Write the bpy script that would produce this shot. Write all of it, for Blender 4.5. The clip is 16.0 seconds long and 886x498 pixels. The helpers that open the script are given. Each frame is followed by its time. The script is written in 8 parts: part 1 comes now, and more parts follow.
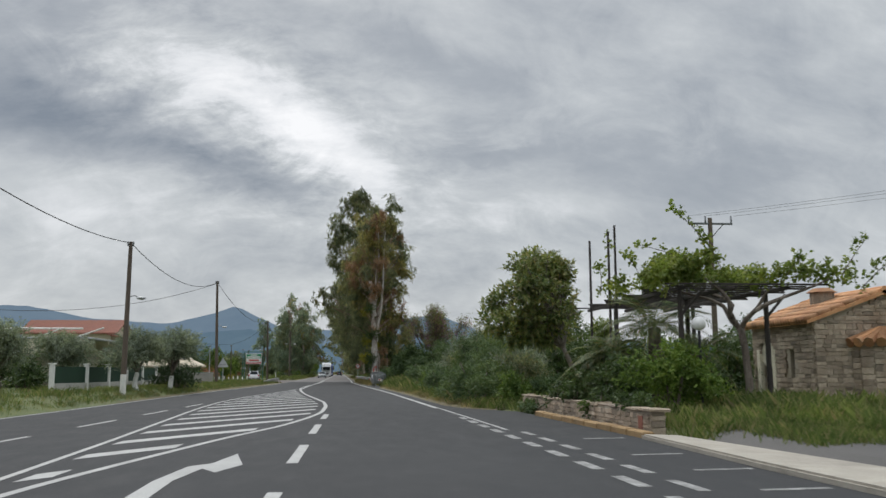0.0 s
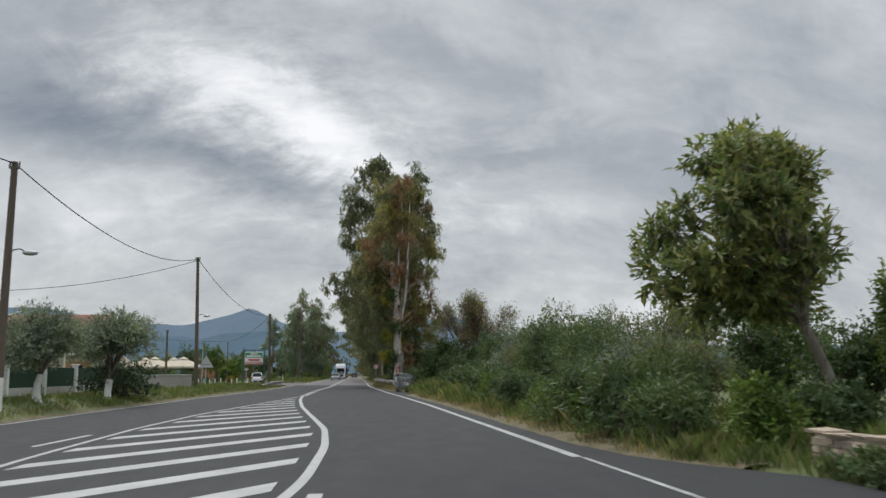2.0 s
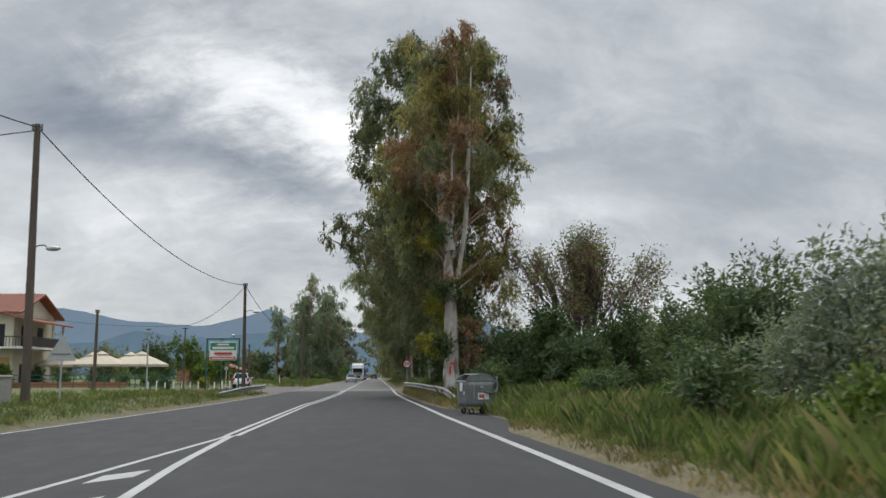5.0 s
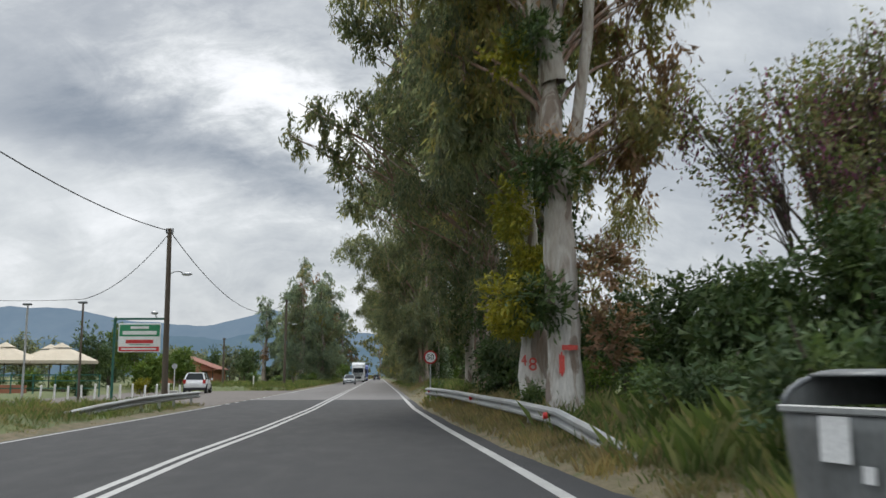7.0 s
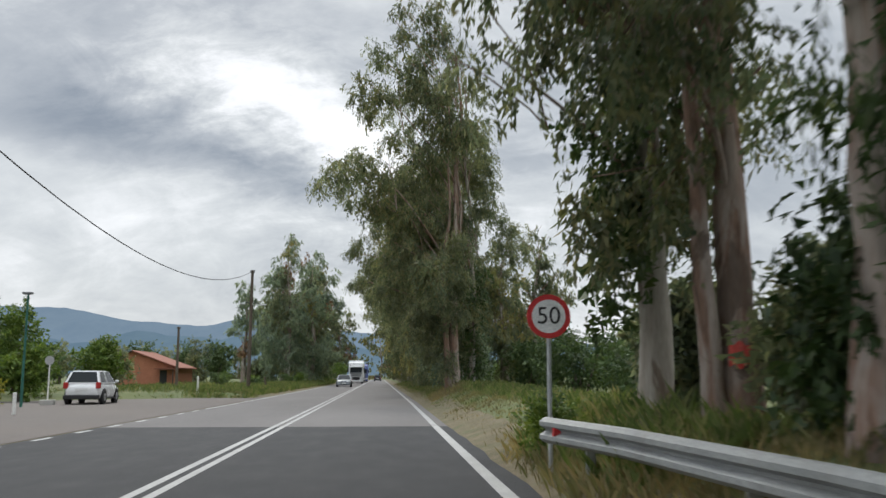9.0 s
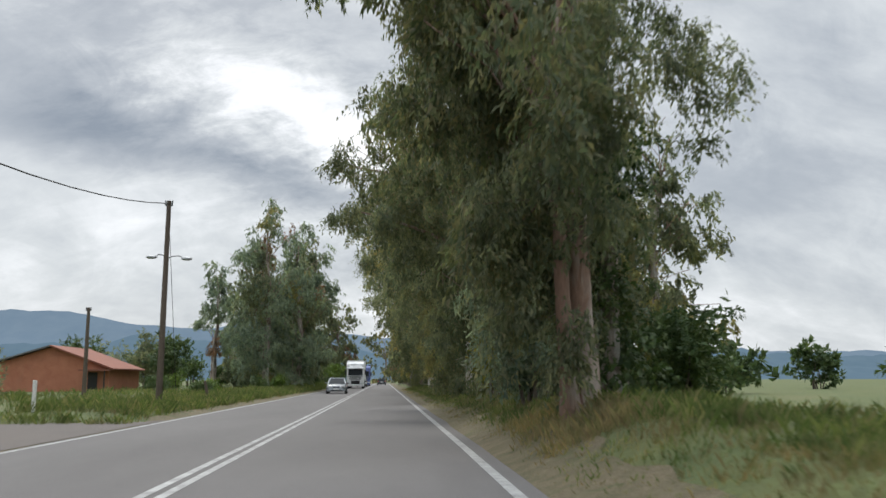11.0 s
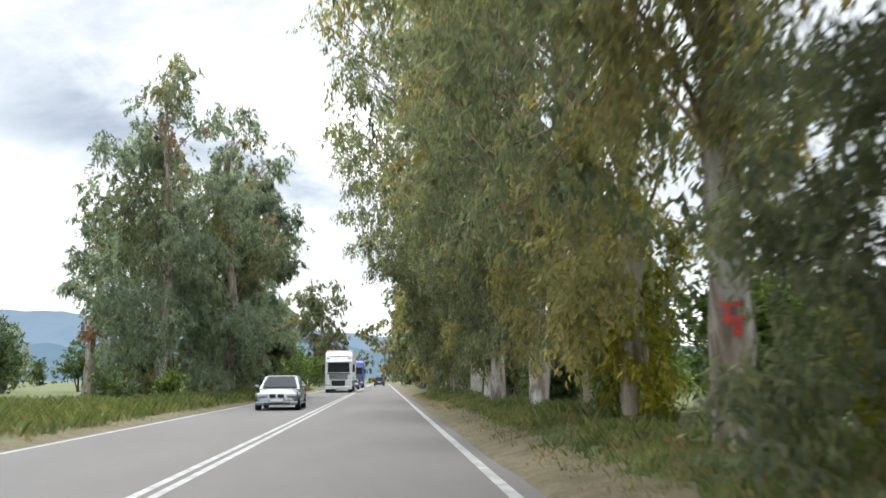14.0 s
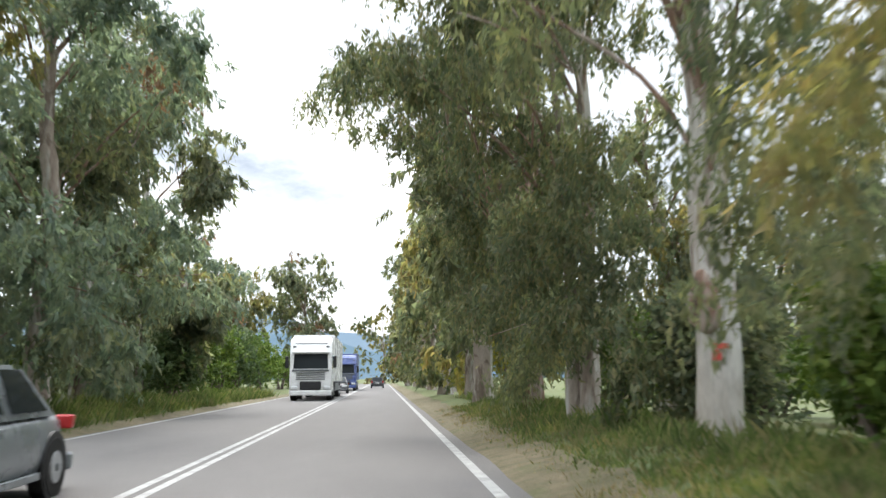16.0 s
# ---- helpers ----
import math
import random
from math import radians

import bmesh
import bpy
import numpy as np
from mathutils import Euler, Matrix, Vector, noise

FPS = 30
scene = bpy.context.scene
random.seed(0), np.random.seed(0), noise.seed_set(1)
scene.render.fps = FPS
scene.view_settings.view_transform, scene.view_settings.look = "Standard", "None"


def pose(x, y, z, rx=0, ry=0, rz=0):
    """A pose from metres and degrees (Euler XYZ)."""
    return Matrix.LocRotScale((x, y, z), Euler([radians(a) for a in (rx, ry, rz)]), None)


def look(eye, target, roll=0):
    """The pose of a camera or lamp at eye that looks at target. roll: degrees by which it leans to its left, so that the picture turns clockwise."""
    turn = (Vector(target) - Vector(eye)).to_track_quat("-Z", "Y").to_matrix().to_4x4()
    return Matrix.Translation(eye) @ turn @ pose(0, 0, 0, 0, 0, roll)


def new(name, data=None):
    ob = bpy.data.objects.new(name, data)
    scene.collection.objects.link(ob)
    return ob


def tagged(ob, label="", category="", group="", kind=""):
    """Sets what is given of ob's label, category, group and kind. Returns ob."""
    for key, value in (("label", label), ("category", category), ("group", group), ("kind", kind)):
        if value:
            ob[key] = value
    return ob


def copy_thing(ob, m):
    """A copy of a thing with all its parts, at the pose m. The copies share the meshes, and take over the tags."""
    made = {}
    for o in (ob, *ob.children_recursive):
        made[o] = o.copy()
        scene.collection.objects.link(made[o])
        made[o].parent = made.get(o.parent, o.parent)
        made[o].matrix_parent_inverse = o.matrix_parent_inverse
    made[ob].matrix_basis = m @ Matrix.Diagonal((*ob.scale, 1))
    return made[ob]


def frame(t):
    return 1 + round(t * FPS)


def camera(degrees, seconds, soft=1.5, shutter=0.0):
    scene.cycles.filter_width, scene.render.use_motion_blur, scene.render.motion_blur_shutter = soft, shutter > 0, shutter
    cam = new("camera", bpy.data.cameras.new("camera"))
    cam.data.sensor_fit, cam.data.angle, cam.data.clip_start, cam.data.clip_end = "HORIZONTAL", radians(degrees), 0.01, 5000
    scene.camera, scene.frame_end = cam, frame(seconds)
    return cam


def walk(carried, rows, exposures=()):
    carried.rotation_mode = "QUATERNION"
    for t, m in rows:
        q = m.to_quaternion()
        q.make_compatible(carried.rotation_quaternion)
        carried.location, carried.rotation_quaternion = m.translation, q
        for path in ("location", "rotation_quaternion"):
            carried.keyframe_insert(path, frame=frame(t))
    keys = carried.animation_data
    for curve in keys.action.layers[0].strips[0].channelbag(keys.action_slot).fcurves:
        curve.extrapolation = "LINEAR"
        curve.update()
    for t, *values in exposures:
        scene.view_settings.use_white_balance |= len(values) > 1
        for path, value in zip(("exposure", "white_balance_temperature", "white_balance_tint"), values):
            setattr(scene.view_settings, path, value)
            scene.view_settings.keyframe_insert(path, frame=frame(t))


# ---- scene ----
cam = camera(53.7, 16.0, 1.5, 0.22)
PATH = [
    (0.0, pose(2.500, 0.000, 1.250, 97.98, 0.30, -6.60)),
    (0.5, pose(2.500, 3.939, 1.250, 98.01, 0.30, -6.06)),
    (1.0, pose(2.500, 8.073, 1.250, 98.05, 0.30, -5.81)),
    (1.5, pose(2.500, 12.608, 1.250, 98.08, 0.30, -5.67)),
    (2.0, pose(2.500, 17.326, 1.250, 98.10, 0.30, -5.63)),
    (2.5, pose(2.500, 22.261, 1.250, 98.11, 0.20, -5.39)),
    (3.0, pose(2.500, 27.575, 1.250, 98.13, 0.20, -5.24)),
    (3.5, pose(2.500, 33.203, 1.250, 98.15, 0.10, -5.00)),
    (4.0, pose(2.500, 38.722, 1.250, 98.16, 0.20, -4.65)),
    (6.5, pose(2.500, 67.553, 1.250, 98.22, 0.10, -4.20)),
    (7.0, pose(2.500, 73.473, 1.250, 98.23, 0.10, -4.18)),
    (7.5, pose(2.500, 79.685, 1.250, 98.24, -0.10, -4.16)),
    (8.0, pose(2.500, 85.799, 1.250, 98.25, 0.00, -4.14)),
    (8.5, pose(2.500, 91.719, 1.250, 98.26, 0.00, -4.12)),
    (9.0, pose(2.500, 98.028, 1.250, 98.27, 0.00, -4.10)),
    (11.5, pose(2.500, 130.728, 1.250, 98.50, 0.10, -3.80)),
    (12.0, pose(2.513, 137.704, 1.250, 98.50, 0.10, -3.80)),
    (12.5, pose(2.525, 144.680, 1.250, 98.40, 0.20, -3.90)),
    (13.0, pose(2.537, 151.935, 1.250, 98.40, 0.30, -3.90)),
    (13.5, pose(2.550, 159.120, 1.250, 98.40, 0.30, -3.80)),
    (14.0, pose(2.584, 166.654, 1.250, 98.40, 0.40, -3.90)),
    (14.5, pose(2.618, 174.119, 1.250, 98.40, 0.50, -3.90)),
    (15.0, pose(2.652, 181.513, 1.250, 98.40, 0.40, -3.90)),
    (15.5, pose(2.686, 189.047, 1.250, 98.30, 0.40, -4.00)),
    (16.0, pose(2.720, 196.720, 1.250, 98.40, 0.40, -3.90)),
]
EXPOSURES = [(0.0, 0.0), (3.5, 0.04), (7.0, 0.28), (9.0, 0.34), (11.5, 0.38), (12.0, 0.54), (12.5, 0.58), (13.0, 0.85), (13.5, 0.66), (14.0, 1.16), (14.5, 1.3), (15.5, 1.58), (16.0, 1.4)]
SUN_POWER = 1.4
ZENITH = 4.6
# breaks and banks of cloud: direction (x / y, z / y), size, turn, strength
SKY_LOBES = [
    (-0.12, 0.325, 0.13, 0.036, -35, 0.32),
    (-0.02, 0.26, 0.09, 0.036, -32, 0.32),
    (-0.04, 0.19, 0.12, 0.026, -20, 0.08),
    (-0.325, 0.286, 0.13, 0.042, -6, -0.46),
    (-0.40, 0.35, 0.12, 0.03, -12, -0.18),
    (-0.13, 0.228, 0.10, 0.024, -20, -0.34),
    (-0.30, 0.42, 0.17, 0.03, 4, -0.10),
    (0.08, 0.375, 0.14, 0.03, -20, -0.10),
    (0.37, 0.25, 0.17, 0.06, -4, -0.16),
    (0.16, 0.255, 0.09, 0.014, 4, -0.12),
    (0.21, 0.19, 0.12, 0.028, 6, 0.13),
    (-0.28, 0.175, 0.26, 0.05, 0, 0.07),
]
# Exposure rises as the camera drives into the shade of the trees.
walk(cam, PATH, EXPOSURES)

rng = np.random.default_rng(7)
TAU = 2 * math.pi

# ---- world, sun ----
SUN_AZ, SUN_EL = radians(-14), radians(50)


def build_world():
    w = bpy.data.worlds.new("overcast_sky")
    scene.world = w
    w.use_nodes = True
    t = w.node_tree
    t.nodes.clear()
    N, L = t.nodes.new, t.links.new

    def m(op, a, b=None, c=None, clamp=False):
        n = N("ShaderNodeMath")
        n.operation, n.use_clamp = op, clamp
        for i, v in enumerate((a, b, c)):
            if v is None:
                continue
            if isinstance(v, (int, float)):
                n.inputs[i].default_value = v
            else:
                L(v, n.inputs[i])
        return n.outputs[0]

    co = N("ShaderNodeTexCoord")
    sep = N("ShaderNodeSeparateXYZ")
    L(co.outputs["Generated"], sep.inputs[0])
    X, Y, Z = sep.outputs
    zz = m("MAXIMUM", Z, 0.0)
    # cloud deck: a flat layer seen in perspective
    k = m("ADD", zz, 0.75)
    cp = N("ShaderNodeCombineXYZ")
    L(m("DIVIDE", X, k), cp.inputs[0])
    L(m("DIVIDE", Y, k), cp.inputs[1])

    def fbm(scale, detail, rough, dist, off, stretch=(1, 1, 1)):
        mp = N("ShaderNodeMapping")
        L(cp.outputs[0], mp.inputs[0])
        mp.inputs["Location"].default_value = off
        mp.inputs["Scale"].default_value = stretch
        n = N("ShaderNodeTexNoise")
        L(mp.outputs[0], n.inputs["Vector"])
        n.inputs["Scale"].default_value, n.inputs["Detail"].default_value = scale, detail
        n.inputs["Roughness"].default_value, n.inputs["Distortion"].default_value = rough, dist
        return n.outputs[0]

    big = fbm(2.2, 3, 0.5, 0.3, (3.1, 1.7, 0), (1, 1.2, 1))
    mid = fbm(3.6, 7, 0.55, 0.5, (8.3, 2.2, 4), (0.85, 1.5, 1))
    fine = fbm(8.5, 8, 0.6, 0.7, (1.3, 5.2, 9), (1.0, 1.25, 1))
    # angles on the sky, bent by the cloud noise: the thin break where the sun stands, and the thick banks round it
    ay = m("MAXIMUM", m("ABSOLUTE", Y), 0.05)
    u = m("ADD", m("DIVIDE", X, ay), m("MULTIPLY", m("SUBTRACT", mid, 0.5), 0.15))
    v = m("ADD", m("DIVIDE", Z, ay), m("MULTIPLY", m("SUBTRACT", fine, 0.5), 0.09))

    def lobe(cx, cy, sx, sy, turn):
        c, s = math.cos(radians(turn)), math.sin(radians(turn))
        du, dv = m("SUBTRACT", u, cx), m("SUBTRACT", v, cy)
        a = m("ADD", m("MULTIPLY", du, c / sx), m("MULTIPLY", dv, s / sx))
        b = m("SUBTRACT", m("MULTIPLY", dv, c / sy), m("MULTIPLY", du, s / sy))
        r2 = m("ADD", m("MULTIPLY", a, a), m("MULTIPLY", b, b))
        return m("EXPONENT", m("MULTIPLY", m("POWER", r2, 1.25), -1.0))

    val = m("ADD", m("MULTIPLY", m("SUBTRACT", mid, 0.5), 0.56), m("MULTIPLY", m("SUBTRACT", fine, 0.5), 0.34))
    val = m("ADD", val, m("MULTIPLY", m("SUBTRACT", big, 0.5), 0.10))
    val = m("ADD", val, 0.465)
    # ragged wisps, strongest where the deck thins out
    wisp = fbm(19, 9, 0.66, 0.3, (4.4, 7.7, 2), (0.8, 1.7, 1))
    ragged = m("ADD", m("MULTIPLY", lobe(-0.12, 0.30, 0.28, 0.11, -25), 0.75), 0.2)
    val = m("ADD", val, m("MULTIPLY", m("SUBTRACT", wisp, 0.5), ragged))
    for cx, cy, sx, sy, turn, amp in SKY_LOBES:
        val = m("ADD", val, m("MULTIPLY", lobe(cx, cy, sx, sy, turn), amp))
    # pale band towards the horizon
    band = m("EXPONENT", m("MULTIPLY", zz, -11.0))
    val = m("ADD", val, m("MULTIPLY", band, 0.12))
    ramp = N("ShaderNodeValToRGB")
    L(val, ramp.inputs[0])
    e = ramp.color_ramp.elements
    e[0].position, e[0].color = 0.0, (0.20, 0.24, 0.295, 1)
    e[1].position, e[1].color = 0.95, (0.97, 0.98, 1.0, 1)
    for pos, c in ((0.35, (0.385, 0.420, 0.462, 1)), (0.52, (0.555, 0.588, 0.614, 1)), (0.67, (0.76, 0.785, 0.815, 1))):
        el = e.new(pos)
        el.color = c
    # an overcast sky is two to three times as bright overhead as at the horizon
    up = m("MULTIPLY", m("SUBTRACT", zz, 0.42, clamp=True), ZENITH)
    gain = N("ShaderNodeVectorMath")
    gain.operation = "SCALE"
    L(ramp.outputs[0], gain.inputs[0])
    L(m("ADD", up, 1.0), gain.inputs["Scale"])
    sky = N("ShaderNodeTexSky")
    sky.sky_type, sky.sun_disc = "NISHITA", False
    sky.sun_elevation, sky.sun_rotation = SUN_EL, SUN_AZ
    sky.air_density, sky.dust_density = 1.0, 3.0
    b1, b2 = N("ShaderNodeBackground"), N("ShaderNodeBackground")
    L(sky.outputs[0], b1.inputs[0])
    b1.inputs[1].default_value = 0.08
    L(gain.outputs[0], b2.inputs[0])
    b2.inputs[1].default_value = 1.0
    mix = N("ShaderNodeMixShader")
    mix.inputs[0].default_value = 0.93
    L(b1.outputs[0], mix.inputs[1])
    L(b2.outputs[0], mix.inputs[2])
    out = N("ShaderNodeOutputWorld")
    L(mix.outputs[0], out.inputs[0])


build_world()
sun_data = bpy.data.lights.new("sun", "SUN")
sun_data.energy, sun_data.angle, sun_data.color = SUN_POWER, radians(14), (1.0, 0.96, 0.9)
sun = new("sun", sun_data)
sun.matrix_world = look((60 * math.sin(SUN_AZ) * math.cos(SUN_EL), 60 * math.cos(SUN_AZ) * math.cos(SUN_EL), 60 * math.sin(SUN_EL)), (0, 0, 0))


# ---- materials ----
def nodes_of(name):
    mt = bpy.data.materials.new(name)
    mt.use_nodes = True
    t = mt.node_tree
    t.nodes.clear()
    out = t.nodes.new("ShaderNodeOutputMaterial")
    return mt, t, out


def rgba(c):
    return (c[0], c[1], c[2], 1)


def noise_node(t, scale, detail=4, rough=0.55, stretch=(1, 1, 1), obj=False, dist=0.0):
    if obj:
        src = t.nodes.new("ShaderNodeTexCoord").outputs["Object"]
    else:
        src = t.nodes.new("ShaderNodeNewGeometry").outputs["Position"]
    mp = t.nodes.new("ShaderNodeMapping")
    mp.inputs["Scale"].default_value = stretch
    t.links.new(src, mp.inputs[0])
    n = t.nodes.new("ShaderNodeTexNoise")
    n.inputs["Scale"].default_value, n.inputs["Detail"].default_value = scale, detail
    n.inputs["Roughness"].default_value, n.inputs["Distortion"].default_value = rough, dist
    t.links.new(mp.outputs[0], n.inputs["Vector"])
    return n.outputs[0]


def ramp_node(t, src, stops):
    r = t.nodes.new("ShaderNodeValToRGB")
    t.links.new(src, r.inputs[0])
    e = r.color_ramp.elements
    e[0].position, e[0].color = stops[0][0], rgba(stops[0][1])
    e[1].position, e[1].color = stops[-1][0], rgba(stops[-1][1])
    for p, c in stops[1:-1]:
        el = e.new(p)
        el.color = rgba(c)
    return r.outputs[0]


def mix_node(t, fac, a, b, blend="MIX"):
    n = t.nodes.new("ShaderNodeMix")
    n.data_type, n.blend_type = "RGBA", blend
    for sock, v in ((n.inputs[0], fac), (n.inputs[6], a), (n.inputs[7], b)):
        if isinstance(v, (int, float)):
            sock.default_value = v
        elif isinstance(v, tuple):
            sock.default_value = rgba(v)
        else:
            t.links.new(v, sock)
    return n.outputs[2]


def mat(name, a, b, scale=3.0, fine=40.0, rough=0.7, metal=0.0, bump=0.15, stretch=(1, 1, 1), dirt=None, dirt_amount=0.35,
        piece=0.0, spec=0.4, obj=False, depth=0.01):
    """Two-scale material: colours a to b in large patches, a fine grain, stains of colour dirt, variation from piece to piece."""
    mt, t, out = nodes_of(name)
    p = t.nodes.new("ShaderNodeBsdfPrincipled")
    big = noise_node(t, scale, 5, 0.6, stretch, obj, 0.4)
    grain = noise_node(t, fine, 4, 0.6, stretch, obj)
    col = ramp_node(t, big, [(0.32, a), (0.68, b)])
    shade = ramp_node(t, grain, [(0.25, (0.72, 0.72, 0.72)), (0.75, (1.22, 1.22, 1.22))])
    col = mix_node(t, 1.0, col, shade, "MULTIPLY")
    if dirt:
        d = noise_node(t, scale * 0.45, 6, 0.65, (stretch[0], stretch[1], stretch[2] * 0.35), obj, 0.6)
        f = ramp_node(t, d, [(0.52, (0, 0, 0)), (0.74, (dirt_amount,) * 3)])
        col = mix_node(t, f, col, dirt)
    if piece:
        oi = t.nodes.new("ShaderNodeObjectInfo")
        pv = ramp_node(t, oi.outputs["Random"], [(0, (1 - piece,) * 3), (1, (1 + piece,) * 3)])
        col = mix_node(t, 1.0, col, pv, "MULTIPLY")
    t.links.new(col, p.inputs["Base Color"])
    rr = ramp_node(t, big, [(0.3, (max(rough - 0.1, 0.03),) * 3), (0.7, (min(rough + 0.1, 1),) * 3)])
    t.links.new(rr, p.inputs["Roughness"])
    p.inputs["Metallic"].default_value = metal
    p.inputs["Specular IOR Level"].default_value = spec
    if bump:
        bn = t.nodes.new("ShaderNodeBump")
        bn.inputs["Strength"].default_value, bn.inputs["Distance"].default_value = bump, depth
        t.links.new(grain, bn.inputs["Height"])
        t.links.new(bn.outputs[0], p.inputs["Normal"])
    t.links.new(p.outputs[0], out.inputs[0])
    return mt


def leaf_mat(name, cols, patch=0.35, rough=0.5, through_light=0.3, tint=None):
    """Leaves: every leaf its own tone, patches of older and younger foliage over the crown, light shining through."""
    mt, t, out = nodes_of(name)
    g = t.nodes.new("ShaderNodeNewGeometry")
    n = len(cols)
    c1 = ramp_node(t, g.outputs["Random Per Island"], [(i / (n - 1), c) for i, c in enumerate(cols)])
    pn = noise_node(t, patch, 3, 0.6)
    c2 = ramp_node(t, pn, [(0.3, (0.62, 0.68, 0.68)), (0.5, (1, 1, 1)), (0.7, tint or (1.22, 1.16, 0.98))])
    col = mix_node(t, 1.0, c1, c2, "MULTIPLY")
    sprig = noise_node(t, 1.7, 2, 0.5)
    col = mix_node(t, 1.0, col, ramp_node(t, sprig, [(0.3, (0.66, 0.68, 0.7)), (0.5, (1, 1, 1)), (0.7, (1.32, 1.28, 1.12))]), "MULTIPLY")
    p = t.nodes.new("ShaderNodeBsdfPrincipled")
    p.inputs["Roughness"].default_value, p.inputs["Specular IOR Level"].default_value = rough + 0.1, 0.22
    t.links.new(col, p.inputs["Base Color"])
    tr = t.nodes.new("ShaderNodeBsdfTranslucent")
    warm = mix_node(t, 1.0, col, (1.12, 1.16, 0.82), "MULTIPLY")
    t.links.new(warm, tr.inputs[0])
    mx = t.nodes.new("ShaderNodeMixShader")
    mx.inputs[0].default_value = through_light
    t.links.new(p.outputs[0], mx.inputs[1])
    t.links.new(tr.outputs[0], mx.inputs[2])
    t.links.new(mx.outputs[0], out.inputs[0])
    return mt


def bark_mat(name, pale, mid, dark, scale=1.0):
    """Bark that peels in long upright strips."""
    mt, t, out = nodes_of(name)
    p = t.nodes.new("ShaderNodeBsdfPrincipled")
    strips = noise_node(t, 3.2 * scale, 6, 0.62, (1, 1, 0.16), False, 0.8)
    blot = noise_node(t, 0.7 * scale, 4, 0.6, (1, 1, 0.4), False, 0.5)
    grain = noise_node(t, 26 * scale, 4, 0.6, (1, 1, 0.2))
    c = ramp_node(t, strips, [(0.36, dark), (0.45, mid), (0.54, pale), (0.8, tuple(min(v * 1.12, 0.9) for v in pale))])
    f = ramp_node(t, blot, [(0.47, (0, 0, 0)), (0.56, (0.85, 0.85, 0.85))])
    c = mix_node(t, f, c, mid)
    peel = noise_node(t, 1.5 * scale, 5, 0.6, (1, 1, 0.45), False, 1.0)
    c = mix_node(t, ramp_node(t, peel, [(0.55, (0, 0, 0)), (0.60, (0.75, 0.75, 0.75))]), c, dark)
    c = mix_node(t, 1.0, c, ramp_node(t, grain, [(0.25, (0.78, 0.78, 0.78)), (0.75, (1.15, 1.15, 1.15))]), "MULTIPLY")
    t.links.new(c, p.inputs["Base Color"])
    p.inputs["Roughness"].default_value = 0.85
    p.inputs["Specular IOR Level"].default_value = 0.2
    bn = t.nodes.new("ShaderNodeBump")
    bn.inputs["Strength"].default_value, bn.inputs["Distance"].default_value = 0.8, 0.06
    t.links.new(strips, bn.inputs["Height"])
    t.links.new(bn.outputs[0], p.inputs["Normal"])
    t.links.new(p.outputs[0], out.inputs[0])
    return mt


def asphalt_mat(name, a, b, seam=0.0):
    mt, t, out = nodes_of(name)
    p = t.nodes.new("ShaderNodeBsdfPrincipled")
    big = noise_node(t, 0.25, 5, 0.6, (1, 0.25, 1), False, 0.3)
    mid = noise_node(t, 2.2, 5, 0.6, (1, 0.35, 1))
    grit = noise_node(t, 55, 3, 0.7)
    c = ramp_node(t, big, [(0.3, a), (0.7, b)])
    c = mix_node(t, 1.0, c, ramp_node(t, mid, [(0.3, (0.88,) * 3), (0.7, (1.1,) * 3)]), "MULTIPLY")
    c = mix_node(t, 1.0, c, ramp_node(t, grit, [(0.3, (0.72,) * 3), (0.75, (1.3,) * 3)]), "MULTIPLY")
    t.links.new(c, p.inputs["Base Color"])
    p.inputs["Specular IOR Level"].default_value = 0.18
    t.links.new(ramp_node(t, mid, [(0.3, (0.72,) * 3), (0.7, (0.88,) * 3)]), p.inputs["Roughness"])
    bn = t.nodes.new("ShaderNodeBump")
    bn.inputs["Strength"].default_value, bn.inputs["Distance"].default_value = 0.35, 0.008
    t.links.new(grit, bn.inputs["Height"])
    t.links.new(bn.outputs[0], p.inputs["Normal"])
    t.links.new(p.outputs[0], out.inputs[0])
    return mt


def glass_mat(name, c, rough=0.05):
    mt, t, out = nodes_of(name)
    p = t.nodes.new("ShaderNodeBsdfPrincipled")
    p.inputs["Base Color"].default_value = rgba(c)
    p.inputs["Roughness"].default_value = rough
    p.inputs["Specular IOR Level"].default_value = 0.14
    t.links.new(p.outputs[0], out.inputs[0])
    return mt


def painted_haze_mat(name, a, b, glow, amount):
    """Far mountains, the blue haze of distance painted in by mixing in a glow."""
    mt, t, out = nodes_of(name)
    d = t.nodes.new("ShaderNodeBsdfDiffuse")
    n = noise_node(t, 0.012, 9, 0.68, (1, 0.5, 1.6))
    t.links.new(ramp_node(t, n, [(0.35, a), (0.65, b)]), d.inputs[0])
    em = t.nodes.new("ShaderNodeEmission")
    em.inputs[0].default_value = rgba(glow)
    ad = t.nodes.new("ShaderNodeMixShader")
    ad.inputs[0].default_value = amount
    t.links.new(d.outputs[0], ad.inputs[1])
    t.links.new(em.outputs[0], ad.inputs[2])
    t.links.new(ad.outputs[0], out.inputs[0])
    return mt


